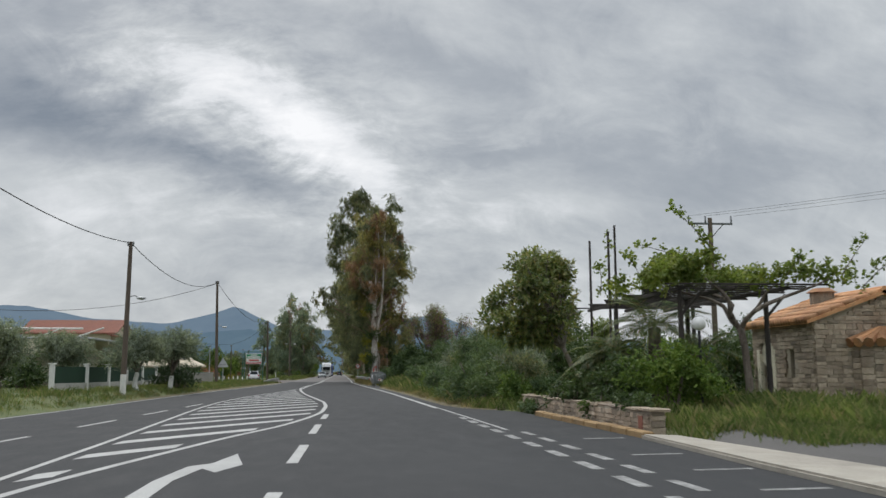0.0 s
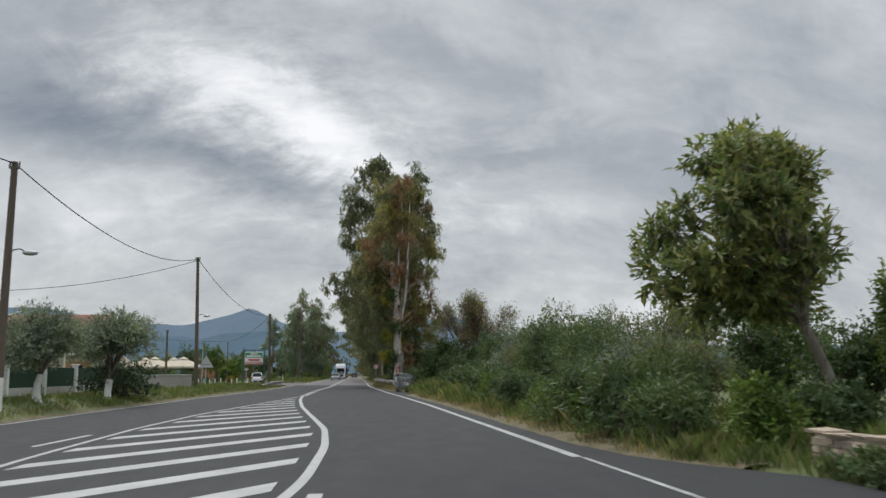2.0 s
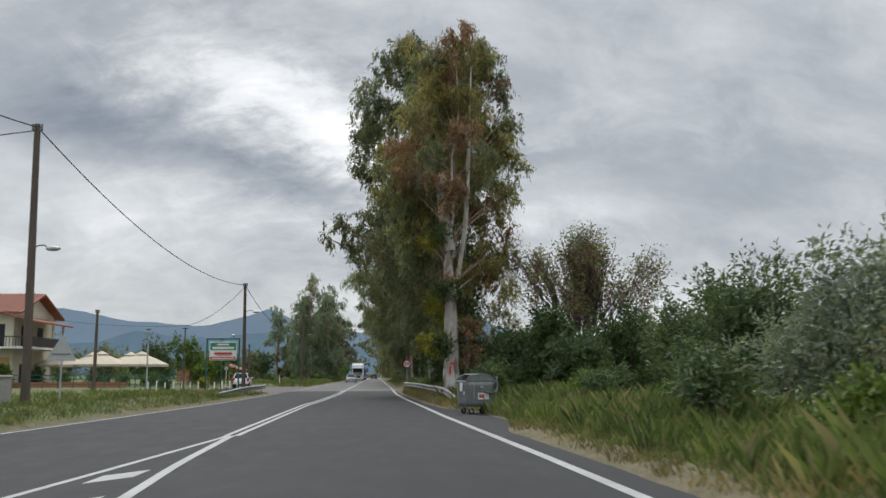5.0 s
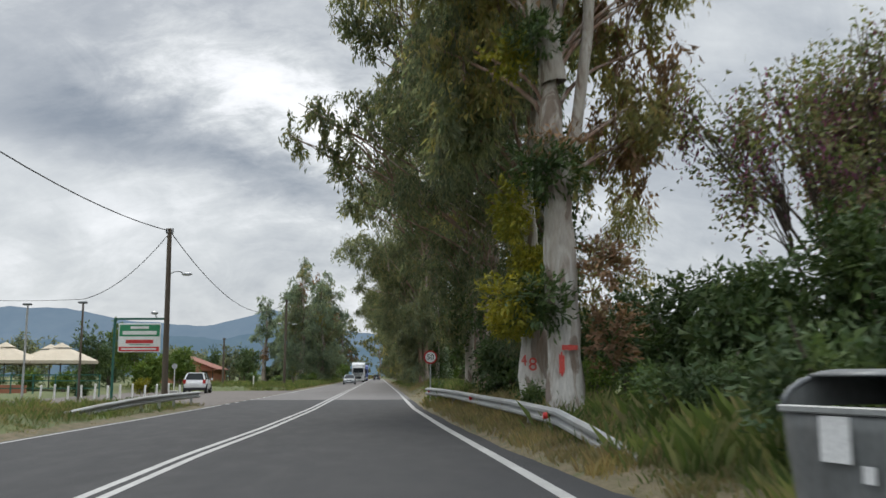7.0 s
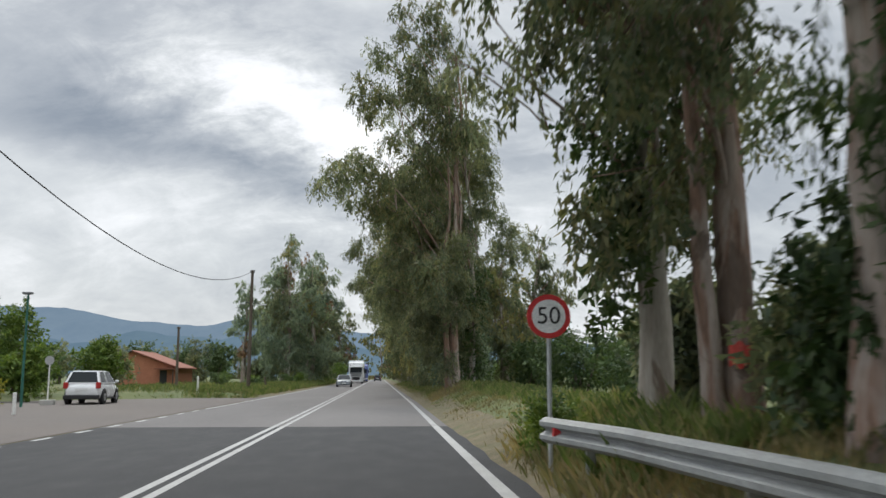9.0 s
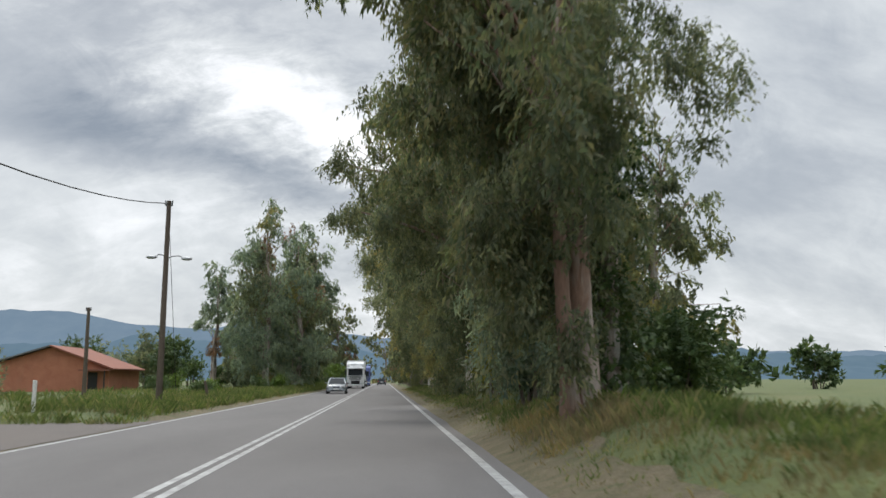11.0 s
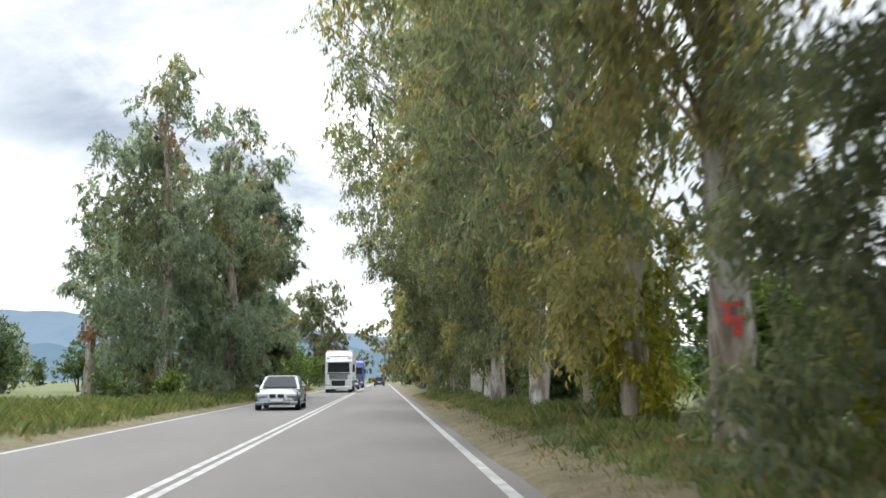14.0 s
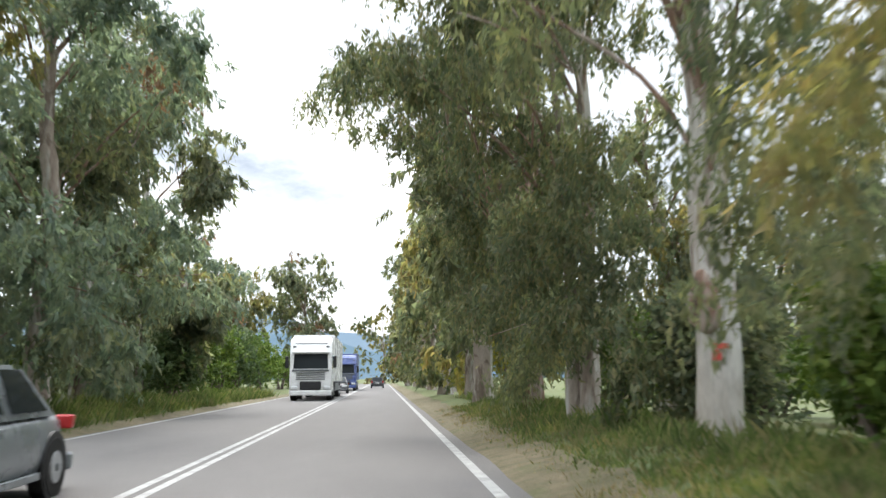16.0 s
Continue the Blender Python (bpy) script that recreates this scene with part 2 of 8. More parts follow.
M = {}
M["asphalt"] = asphalt_mat("dark_asphalt", (0.032, 0.033, 0.035), (0.041, 0.042, 0.044))
M["asphalt_old"] = asphalt_mat("worn_asphalt", (0.125, 0.118, 0.115), (0.155, 0.147, 0.143))
M["asphalt_side"] = asphalt_mat("dusty_asphalt", (0.085, 0.082, 0.080), (0.13, 0.122, 0.115))
M["paint"] = mat("road_paint", (0.27, 0.27, 0.262), (0.41, 0.41, 0.40), 1.5, 50, 0.6, dirt=(0.25, 0.25, 0.25), dirt_amount=0.5, bump=0.1)
M["paint_old"] = mat("old_road_paint", (0.20, 0.20, 0.195), (0.44, 0.44, 0.43), 3, 45, 0.7, dirt=(0.16, 0.155, 0.15), dirt_amount=0.6, bump=0.1)
M["paint_worn"] = mat("worn_road_paint", (0.10, 0.10, 0.098), (0.34, 0.34, 0.33), 5, 50, 0.7, bump=0.1)
M["ground"] = mat("grassy_soil", (0.065, 0.09, 0.028), (0.115, 0.128, 0.045), 0.35, 9, 0.95, bump=0.6, dirt=(0.17, 0.125, 0.07), dirt_amount=0.45, depth=0.06)
M["verge"] = mat("dry_verge", (0.165, 0.128, 0.078), (0.095, 0.088, 0.045), 2.2, 17, 0.95, bump=0.8, dirt=(0.075, 0.095, 0.032), dirt_amount=0.85, depth=0.05)
M["gravel"] = mat("red_gravel", (0.105, 0.092, 0.083), (0.14, 0.122, 0.11), 0.25, 16, 0.95, bump=0.5, dirt=(0.13, 0.105, 0.09), dirt_amount=0.6, depth=0.03)
M["concrete"] = mat("pale_concrete", (0.36, 0.35, 0.325), (0.48, 0.465, 0.43), 1.2, 35, 0.85, dirt=(0.25, 0.23, 0.19), dirt_amount=0.5)
M["render_grey"] = mat("grey_render", (0.30, 0.285, 0.265), (0.36, 0.34, 0.315), 0.8, 25, 0.9, dirt=(0.2, 0.18, 0.15), dirt_amount=0.5)
M["kerb_ochre"] = mat("ochre_kerb", (0.24, 0.15, 0.068), (0.33, 0.22, 0.105), 1.5, 40, 0.85, dirt=(0.11, 0.075, 0.045), dirt_amount=0.8)
M["kerb_concrete"] = mat("dusty_concrete", (0.28, 0.255, 0.215), (0.38, 0.35, 0.30), 1.2, 35, 0.9, dirt=(0.17, 0.155, 0.13), dirt_amount=0.6)
M["stone"] = mat("pale_limestone", (0.27, 0.21, 0.155), (0.39, 0.325, 0.255), 2.5, 28, 0.9, bump=0.6, dirt=(0.20, 0.125, 0.075), dirt_amount=0.7, piece=0.42, depth=0.02)
M["mortar"] = mat("sandy_mortar", (0.36, 0.31, 0.24), (0.42, 0.37, 0.30), 3, 50, 0.95)
M["tile"] = mat("clay_roof_tile", (0.36, 0.16, 0.07), (0.47, 0.26, 0.13), 3, 40, 0.85, dirt=(0.22, 0.17, 0.11), dirt_amount=0.75, piece=0.35)
M["roof_red"] = mat("red_clay_roof", (0.20, 0.075, 0.05), (0.27, 0.11, 0.075), 1.2, 30, 0.85, dirt=(0.15, 0.08, 0.06))
M["brick_red"] = mat("red_hollow_brick", (0.34, 0.13, 0.075), (0.42, 0.18, 0.11), 1.5, 30, 0.9, dirt=(0.27, 0.17, 0.12), piece=0.15)
M["plaster"] = mat("cream_plaster", (0.62, 0.57, 0.44), (0.70, 0.65, 0.52), 0.8, 25, 0.85, dirt=(0.42, 0.38, 0.30), dirt_amount=0.35)
M["plaster_orange"] = mat("apricot_plaster", (0.55, 0.33, 0.17), (0.62, 0.40, 0.22), 0.8, 25, 0.85)
M["white"] = mat("white_paint", (0.68, 0.67, 0.64), (0.80, 0.79, 0.76), 2, 40, 0.6, dirt=(0.45, 0.42, 0.37), dirt_amount=0.4)
M["whitewash"] = mat("lime_whitewash", (0.62, 0.61, 0.57), (0.78, 0.77, 0.73), 3, 40, 0.9, dirt=(0.3, 0.28, 0.23), dirt_amount=0.5, bump=0.4)
M["wood_dark"] = mat("tarred_wood", (0.035, 0.03, 0.027), (0.06, 0.05, 0.045), 2, 45, 0.8, stretch=(1, 1, 0.15), bump=0.3)
M["wood_pole"] = mat("weathered_pole_wood", (0.085, 0.065, 0.05), (0.14, 0.11, 0.085), 1.5, 45, 0.85, stretch=(1, 1, 0.1), bump=0.4)
M["galv"] = mat("galvanised_steel", (0.40, 0.41, 0.42), (0.50, 0.51, 0.52), 2, 60, 0.5, metal=0.45, dirt=(0.28, 0.24, 0.20), dirt_amount=0.4, bump=0.05)
M["galv_old"] = mat("weathered_galvanised_steel", (0.29, 0.30, 0.295), (0.39, 0.395, 0.385), 1.5, 40, 0.65, metal=0.3, dirt=(0.21, 0.185, 0.155), dirt_amount=0.6, bump=0.08)
M["bin_steel"] = mat("streaked_galvanised_steel", (0.17, 0.18, 0.18), (0.25, 0.26, 0.255), 3.0, 45, 0.55, metal=0.3, stretch=(1, 1, 0.25), dirt=(0.11, 0.10, 0.09), dirt_amount=0.6, bump=0.1)
M["steel_dull"] = mat("dull_grey_steel", (0.125, 0.135, 0.14), (0.18, 0.19, 0.195), 2.5, 50, 0.55, metal=0.35, dirt=(0.10, 0.095, 0.09), dirt_amount=0.55, bump=0.08)
M["blackplastic"] = mat("black_plastic", (0.015, 0.015, 0.016), (0.028, 0.028, 0.03), 3, 60, 0.5, bump=0.05)
M["rubber"] = mat("tyre_rubber", (0.014, 0.014, 0.014), (0.026, 0.025, 0.024), 4, 60, 0.85)
M["cable"] = mat("black_cable", (0.02, 0.02, 0.02), (0.035, 0.035, 0.035), 4, 60, 0.7)
M["sign_white"] = mat("sign_white", (0.74, 0.74, 0.73), (0.80, 0.80, 0.79), 3, 40, 0.45, dirt=(0.55, 0.54, 0.5), dirt_amount=0.25, bump=0)
M["sign_red"] = mat("sign_red", (0.52, 0.03, 0.03), (0.58, 0.04, 0.04), 3, 40, 0.45, bump=0)
M["sign_black"] = mat("sign_black", (0.02, 0.02, 0.02), (0.03, 0.03, 0.03), 3, 40, 0.5, bump=0)
M["sign_green"] = mat("sign_green", (0.03, 0.22, 0.10), (0.04, 0.27, 0.13), 3, 40, 0.5, bump=0)
M["mesh_green"] = mat("dark_green_netting", (0.012, 0.035, 0.02), (0.022, 0.055, 0.032), 2, 30, 0.9)
M["green_metal"] = mat("green_painted_steel", (0.02, 0.10, 0.075), (0.03, 0.13, 0.10), 3, 40, 0.5, dirt=(0.08, 0.07, 0.05))
M["red_spray"] = mat("red_spray_paint", (0.52, 0.06, 0.05), (0.60, 0.10, 0.08), 6, 30, 0.8, dirt=(0.35, 0.30, 0.27), dirt_amount=0.4)
M["canvas"] = mat("cream_canvas", (0.48, 0.41, 0.31), (0.56, 0.49, 0.385), 1.2, 40, 0.9, dirt=(0.5, 0.42, 0.32))
M["car_white"] = mat("white_car_paint", (0.72, 0.72, 0.72), (0.76, 0.76, 0.76), 2, 60, 0.25, spec=0.6, bump=0)
M["car_grey"] = mat("blue_grey_car_paint", (0.20, 0.22, 0.235), (0.235, 0.255, 0.27), 2, 60, 0.3, metal=0.4, spec=0.6, bump=0)
M["car_dark"] = mat("black_car_paint", (0.02, 0.022, 0.026), (0.03, 0.032, 0.036), 2, 60, 0.3, spec=0.6, bump=0)
M["lorry_blue"] = mat("blue_lorry_paint", (0.07, 0.10, 0.26), (0.09, 0.125, 0.31), 2, 60, 0.3, spec=0.5, bump=0)
M["car_glass"] = glass_mat("tinted_car_glass", (0.018, 0.022, 0.025))
M["window_glass"] = glass_mat("window_glass", (0.03, 0.035, 0.04))
M["lamp_red"] = mat("red_lamp_lens", (0.35, 0.02, 0.02), (0.42, 0.03, 0.03), 3, 60, 0.2, bump=0)
M["lamp_clear"] = mat("clear_lamp_lens", (0.62, 0.63, 0.64), (0.70, 0.71, 0.72), 3, 60, 0.15, spec=0.7, bump=0)
M["globe"] = mat("opal_globe", (0.74, 0.74, 0.72), (0.80, 0.80, 0.78), 3, 60, 0.3, bump=0)
# ridge colours carry painted air haze: most of each is blue emission
M["mountain_far"] = painted_haze_mat("far_ridge_painted_haze", (0.07, 0.10, 0.13), (0.13, 0.16, 0.18), (0.165, 0.235, 0.315), 0.72)
M["mountain_near"] = painted_haze_mat("wooded_ridge_painted_haze", (0.04, 0.065, 0.08), (0.09, 0.12, 0.13), (0.125, 0.195, 0.265), 0.70)
M["euc_bark"] = bark_mat("peeling_eucalyptus_bark", (0.46, 0.44, 0.40), (0.30, 0.245, 0.205), (0.13, 0.095, 0.075))
M["euc_bark_white"] = bark_mat("smooth_white_eucalyptus_bark", (0.54, 0.52, 0.485), (0.38, 0.34, 0.295), (0.17, 0.12, 0.09))
M["euc_bark_brown"] = bark_mat("rusty_eucalyptus_bark", (0.36, 0.30, 0.26), (0.25, 0.155, 0.115), (0.12, 0.085, 0.065))
M["bark"] = bark_mat("grey_brown_bark", (0.20, 0.17, 0.14), (0.13, 0.105, 0.085), (0.06, 0.05, 0.04), 3)
M["bark_pale"] = bark_mat("pale_brown_bark", (0.30, 0.27, 0.235), (0.22, 0.185, 0.155), (0.11, 0.09, 0.075), 3)
M["leaf_euc"] = leaf_mat("eucalyptus_leaf", [(0.124, 0.151, 0.109), (0.167, 0.192, 0.131), (0.217, 0.237, 0.164), (0.259, 0.247, 0.161), (0.150, 0.180, 0.136)], 0.3, through_light=0.66)
M["leaf_euc_deep"] = leaf_mat("deep_green_eucalyptus_leaf", [(0.086, 0.112, 0.068), (0.123, 0.150, 0.087), (0.173, 0.187, 0.111), (0.210, 0.187, 0.105), (0.111, 0.138, 0.092)], 0.3, through_light=0.5)
M["leaf_euc_olive"] = leaf_mat("yellowing_eucalyptus_leaf", [(0.195, 0.201, 0.102), (0.268, 0.255, 0.120), (0.342, 0.308, 0.155), (0.285, 0.213, 0.120), (0.217, 0.242, 0.132)], 0.35, through_light=0.68, tint=(1.22, 1.12, 0.85))
M["leaf_euc_blue"] = leaf_mat("bluish_eucalyptus_leaf", [(0.165, 0.216, 0.176), (0.212, 0.266, 0.217), (0.262, 0.312, 0.252), (0.268, 0.285, 0.205)], 0.3, through_light=0.6, tint=(1.15, 1.12, 0.98))
M["leaf_rust"] = leaf_mat("dry_rust_leaf", [(0.237, 0.131, 0.081), (0.312, 0.188, 0.119), (0.206, 0.138, 0.075)], 0.8)
M["leaf_yellow"] = leaf_mat("yellow_green_leaf", [(0.22, 0.21, 0.02), (0.30, 0.27, 0.03), (0.16, 0.18, 0.03), (0.34, 0.27, 0.03)], 0.9)
M["leaf_dark"] = leaf_mat("dark_glossy_leaf", [(0.035, 0.063, 0.024), (0.056, 0.092, 0.033), (0.081, 0.121, 0.042), (0.062, 0.081, 0.033)], 0.7, 0.35)
M["leaf_clipped"] = leaf_mat("fresh_clipped_leaf", [(0.075, 0.135, 0.026), (0.115, 0.185, 0.036), (0.160, 0.235, 0.052), (0.195, 0.250, 0.064)], 0.8)
M["leaf_hedge"] = leaf_mat("clipped_hedge_leaf", [(0.018, 0.036, 0.014), (0.030, 0.055, 0.020), (0.045, 0.072, 0.027)], 0.7, 0.4, 0.2)
M["leaf_magnolia"] = leaf_mat("magnolia_leaf", [(0.095, 0.140, 0.058), (0.160, 0.205, 0.075), (0.240, 0.265, 0.105), (0.310, 0.265, 0.110)], 0.6, 0.3, 0.4)
M["leaf_bright"] = leaf_mat("fresh_green_leaf", [(0.066, 0.116, 0.023), (0.092, 0.150, 0.029), (0.132, 0.189, 0.041), (0.167, 0.215, 0.054)], 0.8)
M["leaf_vine"] = leaf_mat("young_vine_leaf", [(0.107, 0.156, 0.038), (0.148, 0.197, 0.051), (0.189, 0.238, 0.068), (0.213, 0.230, 0.076)], 0.8, through_light=0.5)
M["leaf_olive"] = leaf_mat("silver_olive_leaf", [(0.140, 0.172, 0.120), (0.195, 0.228, 0.166), (0.268, 0.298, 0.232), (0.166, 0.186, 0.118)], 0.7, tint=(1.2, 1.2, 1.05))
M["leaf_scrub"] = leaf_mat("grey_green_scrub_leaf", [(0.054, 0.092, 0.040), (0.078, 0.121, 0.054), (0.110, 0.153, 0.075), (0.092, 0.119, 0.047)], 0.4, tint=(1.35, 1.3, 1.0))
M["leaf_judas"] = leaf_mat("judas_tree_leaf", [(0.111, 0.144, 0.054), (0.176, 0.194, 0.078), (0.240, 0.244, 0.120), (0.221, 0.144, 0.096)], 0.6, through_light=0.4)
M["pod"] = leaf_mat("pink_seed_pod", [(0.20, 0.055, 0.13), (0.27, 0.085, 0.19), (0.17, 0.06, 0.09)], 0.8)
M["leaf_palm"] = leaf_mat("palm_frond", [(0.045, 0.075, 0.026), (0.070, 0.105, 0.036), (0.105, 0.135, 0.050), (0.165, 0.140, 0.058)], 0.8)
M["grass"] = leaf_mat("tall_grass", [(0.068, 0.105, 0.030), (0.112, 0.153, 0.046), (0.165, 0.198, 0.074), (0.262, 0.222, 0.122)], 0.6, 0.6, 0.4)
M["grass_dry"] = leaf_mat("dry_grass", [(0.215, 0.162, 0.081), (0.274, 0.214, 0.113), (0.156, 0.157, 0.062), (0.323, 0.262, 0.151)], 0.4, 0.7, 0.3)


# ---- mesh helpers ----
def mesh_of(name, bm, material, smooth=False):
    me = bpy.data.meshes.new(name)
    bm.to_mesh(me)
    bm.free()
    if material:
        me.materials.append(material)
    if smooth:
        me.polygons.foreach_set("use_smooth", [True] * len(me.polygons))
    return me


def part(name, bm, material, parent, label="", smooth=False):
    """One mesh object under a thing or under a part."""
    ob = new(name, mesh_of(name, bm, material, smooth) if isinstance(bm, bmesh.types.BMesh) else bm)
    ob.parent = parent
    return tagged(ob, label)


def thing(name, label, category, m=None, group=""):
    ob = new(name)
    ob.empty_display_size = 0.2
    ob.matrix_basis = m or Matrix()
    return tagged(ob, label, category, group)


def single(name, bm, material, label, category, m=None, group="", kind="", smooth=False):
    ob = new(name, mesh_of(name, bm, material, smooth) if isinstance(bm, bmesh.types.BMesh) else bm)
    ob.matrix_basis = m or Matrix()
    return tagged(ob, label, category, group, kind)


def box(bm, x0, x1, y0, y1, z0, z1, bevel=0.0, seg=1):
    r = bmesh.ops.create_cube(bm, size=1)
    vs = r["verts"]
    for v in vs:
        v.co = Vector((x0 + (v.co.x + 0.5) * (x1 - x0), y0 + (v.co.y + 0.5) * (y1 - y0), z0 + (v.co.z + 0.5) * (z1 - z0)))
    if bevel:
        es = list({e for v in vs for e in v.link_edges})
        bmesh.ops.bevel(bm, geom=es, offset=bevel, segments=seg, affect="EDGES")
    return bm


def boxm(*a, **k):
    return box(bmesh.new(), *a, **k)


def rod(bm, p0, p1, r0, r1=None, n=8):
    p0, p1 = Vector(p0), Vector(p1)
    d = p1 - p0
    r = bmesh.ops.create_cone(bm, cap_ends=True, segments=n, radius1=r0, radius2=r0 if r1 is None else r1, depth=d.length)
    q = d.to_track_quat("Z", "Y").to_matrix().to_4x4()
    bmesh.ops.transform(bm, matrix=Matrix.Translation((p0 + p1) / 2) @ q, verts=r["verts"])
    return bm


def rodm(*a, **k):
    return rod(bmesh.new(), *a, **k)


def ball(bm, c, r, sub=2, squash=(1, 1, 1)):
    g = bmesh.ops.create_icosphere(bm, subdivisions=sub, radius=r)
    for v in g["verts"]:
        v.co = Vector((v.co.x * squash[0], v.co.y * squash[1], v.co.z * squash[2])) + Vector(c)
    return bm


def prism(bm, outline, axis, a, b):
    """A flat outline of (p, q) pairs drawn out along an axis from a to b."""
    def at(p, q, s):
        return {"x": (s, p, q), "y": (p, s, q), "z": (p, q, s)}[axis]
    A = [bm.verts.new(at(p, q, a)) for p, q in outline]
    B = [bm.verts.new(at(p, q, b)) for p, q in outline]
    n = len(outline)
    bm.faces.new(A)
    bm.faces.new(B[::-1])
    for i in range(n):
        bm.faces.new((A[i], B[i], B[(i + 1) % n], A[(i + 1) % n]))
    bmesh.ops.recalc_face_normals(bm, faces=bm.faces)
    return bm


def raw_mesh(name, V, F, material, smooth=False):
    me = bpy.data.meshes.new(name)
    me.from_pydata(V, [], F)
    me.materials.append(material)
    if smooth:
        me.polygons.foreach_set("use_smooth", [True] * len(me.polygons))
    me.update()
    return me


def quads_mesh(name, Q, material):
    """Q: an array of n four-cornered leaves, (n, 4, 3)."""
    n = len(Q)
    me = bpy.data.meshes.new(name)
    me.vertices.add(4 * n)
    me.vertices.foreach_set("co", np.ascontiguousarray(Q, dtype=np.float32).ravel())
    me.loops.add(4 * n)
    me.loops.foreach_set("vertex_index", np.arange(4 * n, dtype=np.int32))
    me.polygons.add(n)
    me.polygons.foreach_set("loop_start", np.arange(0, 4 * n, 4, dtype=np.int32))
    me.materials.append(material)
    me.update(calc_edges=True)
    return me


def tris_mesh(name, T, material):
    n = len(T)
    me = bpy.data.meshes.new(name)
    me.vertices.add(3 * n)
    me.vertices.foreach_set("co", np.ascontiguousarray(T, dtype=np.float32).ravel())
    me.loops.add(3 * n)
    me.loops.foreach_set("vertex_index", np.arange(3 * n, dtype=np.int32))
    me.polygons.add(n)
    me.polygons.foreach_set("loop_start", np.arange(0, 3 * n, 3, dtype=np.int32))
    me.materials.append(material)
    me.update(calc_edges=True)
    return me


def unit(a):
    return a / np.maximum(np.linalg.norm(a, axis=-1, keepdims=True), 1e-9)


def text_mesh(body, size, extrude=0.003):
    cu = bpy.data.curves.new("lettering", "FONT")
    cu.body, cu.size, cu.extrude = body, size, extrude
    cu.align_x, cu.align_y = "CENTER", "CENTER"
    ob = bpy.data.objects.new("lettering", cu)
    scene.collection.objects.link(ob)
    dg = bpy.context.evaluated_depsgraph_get()
    me = bpy.data.meshes.new_from_object(ob.evaluated_get(dg))
    bpy.data.objects.remove(ob)
    return me


def lerp(y, pts):
    return float(np.interp(y, [p[0] for p in pts], [p[1] for p in pts]))

# ---- the plan: edges of the carriageway along the road (y, x) ----
EDGE_R = [(-40, 6.2), (8, 6.1), (20, 6.0), (42, 5.62), (52, 5.45), (64, 5.1), (77, 4.6), (85, 4.4), (95, 4.1), (107, 3.87), (122, 3.92), (140, 4.0), (420, 3.95)]
EDGE_L = [(-40, -7.5), (26, -7.0), (36, -6.7), (50, -6.4), (66, -5.9), (78, -5.2), (90, -4.6), (104, -4.35), (118, -4.2), (145, -4.05), (420, -4.0)]
CENTRE = [(70, -0.5), (88, -0.45), (95, -0.2), (107, 0.0), (140, 0.0), (420, 0.0)]
ISLAND_L = [(-20, -1.4), (11, -1.52), (17, -1.75), (24, -2.1), (32, -2.5), (39, -2.65), (46, -2.45), (54, -1.8), (62, -1.1), (69, -0.55)]
ISLAND_R = [(-20, -2.6), (9.8, -1.0), (12.3, -0.63), (17.7, 0.3), (21.2, 1.1), (25, 1.62), (28, 1.9), (33, 1.98), (38, 1.8), (43, 1.32), (46, 1.02), (52, 0.45), (58, 0.02), (63, -0.3), (69, -0.5)]


def margin_r(y):
    """Width of asphalt outside the near edge line."""
    return lerp(y, [(-40, 0.5), (70, 0.6), (74, 1.45), (80, 1.45), (83, 0.6), (88, 0.4), (120, 0.32), (420, 0.3)])


def asphalt_r(y):
    """Outer edge of the asphalt on the near side, with the widening that runs out at the end of the garden wall."""
    wide = lerp(y, [(-40, 8.15), (27.4, 8.1), (28.4, 7.6), (30, 6.75), (33, 6.35), (34, 0.0)])
    return max(lerp(y, EDGE_R) + margin_r(y), wide)


def bank(x, y):
    """Height of the ground."""
    er, el = lerp(y, EDGE_R), lerp(y, EDGE_L)
    soft = 0.05 * noise.noise((x * 0.45, y * 0.3, 0)) + 0.04 * noise.noise((x * 1.3, y * 1.1, 5))
    mg = max(0.4, asphalt_r(y) - er + 0.05)
    if el - 0.5 <= x <= er + mg:
        return -0.06
    if x > 0:
        d = x - er - mg
        top = lerp(y, [(-40, 0.15), (12, 0.15), (26, 0.25), (60, 0.3), (82, 0.35), (90, 0.6), (132, 0.6), (139, 0.8), (150, 0.6), (165, 0.45), (240, 0.35), (400, 0.3)])
        if y < 27.6 and x < (9.3 if y < 16.5 else 8.3):
            return -0.06
        return -0.02 + top * min(1, d / 1.7) ** 1.2 * (1 if x < 9 or y < 80 else max(0.3, 1 - (x - 9) / 8)) + soft * min(1, d)
    d = el - 0.5 - x
    if 111 < y < 152 and x > -17:
        return -0.06
    top = lerp(y, [(-40, 0.35), (90, 0.4), (105, 0.2), (150, 0.25), (200, 0.3), (400, 0.3)])
    return -0.02 + top * min(1, d / 1.6) + soft * min(1, d)


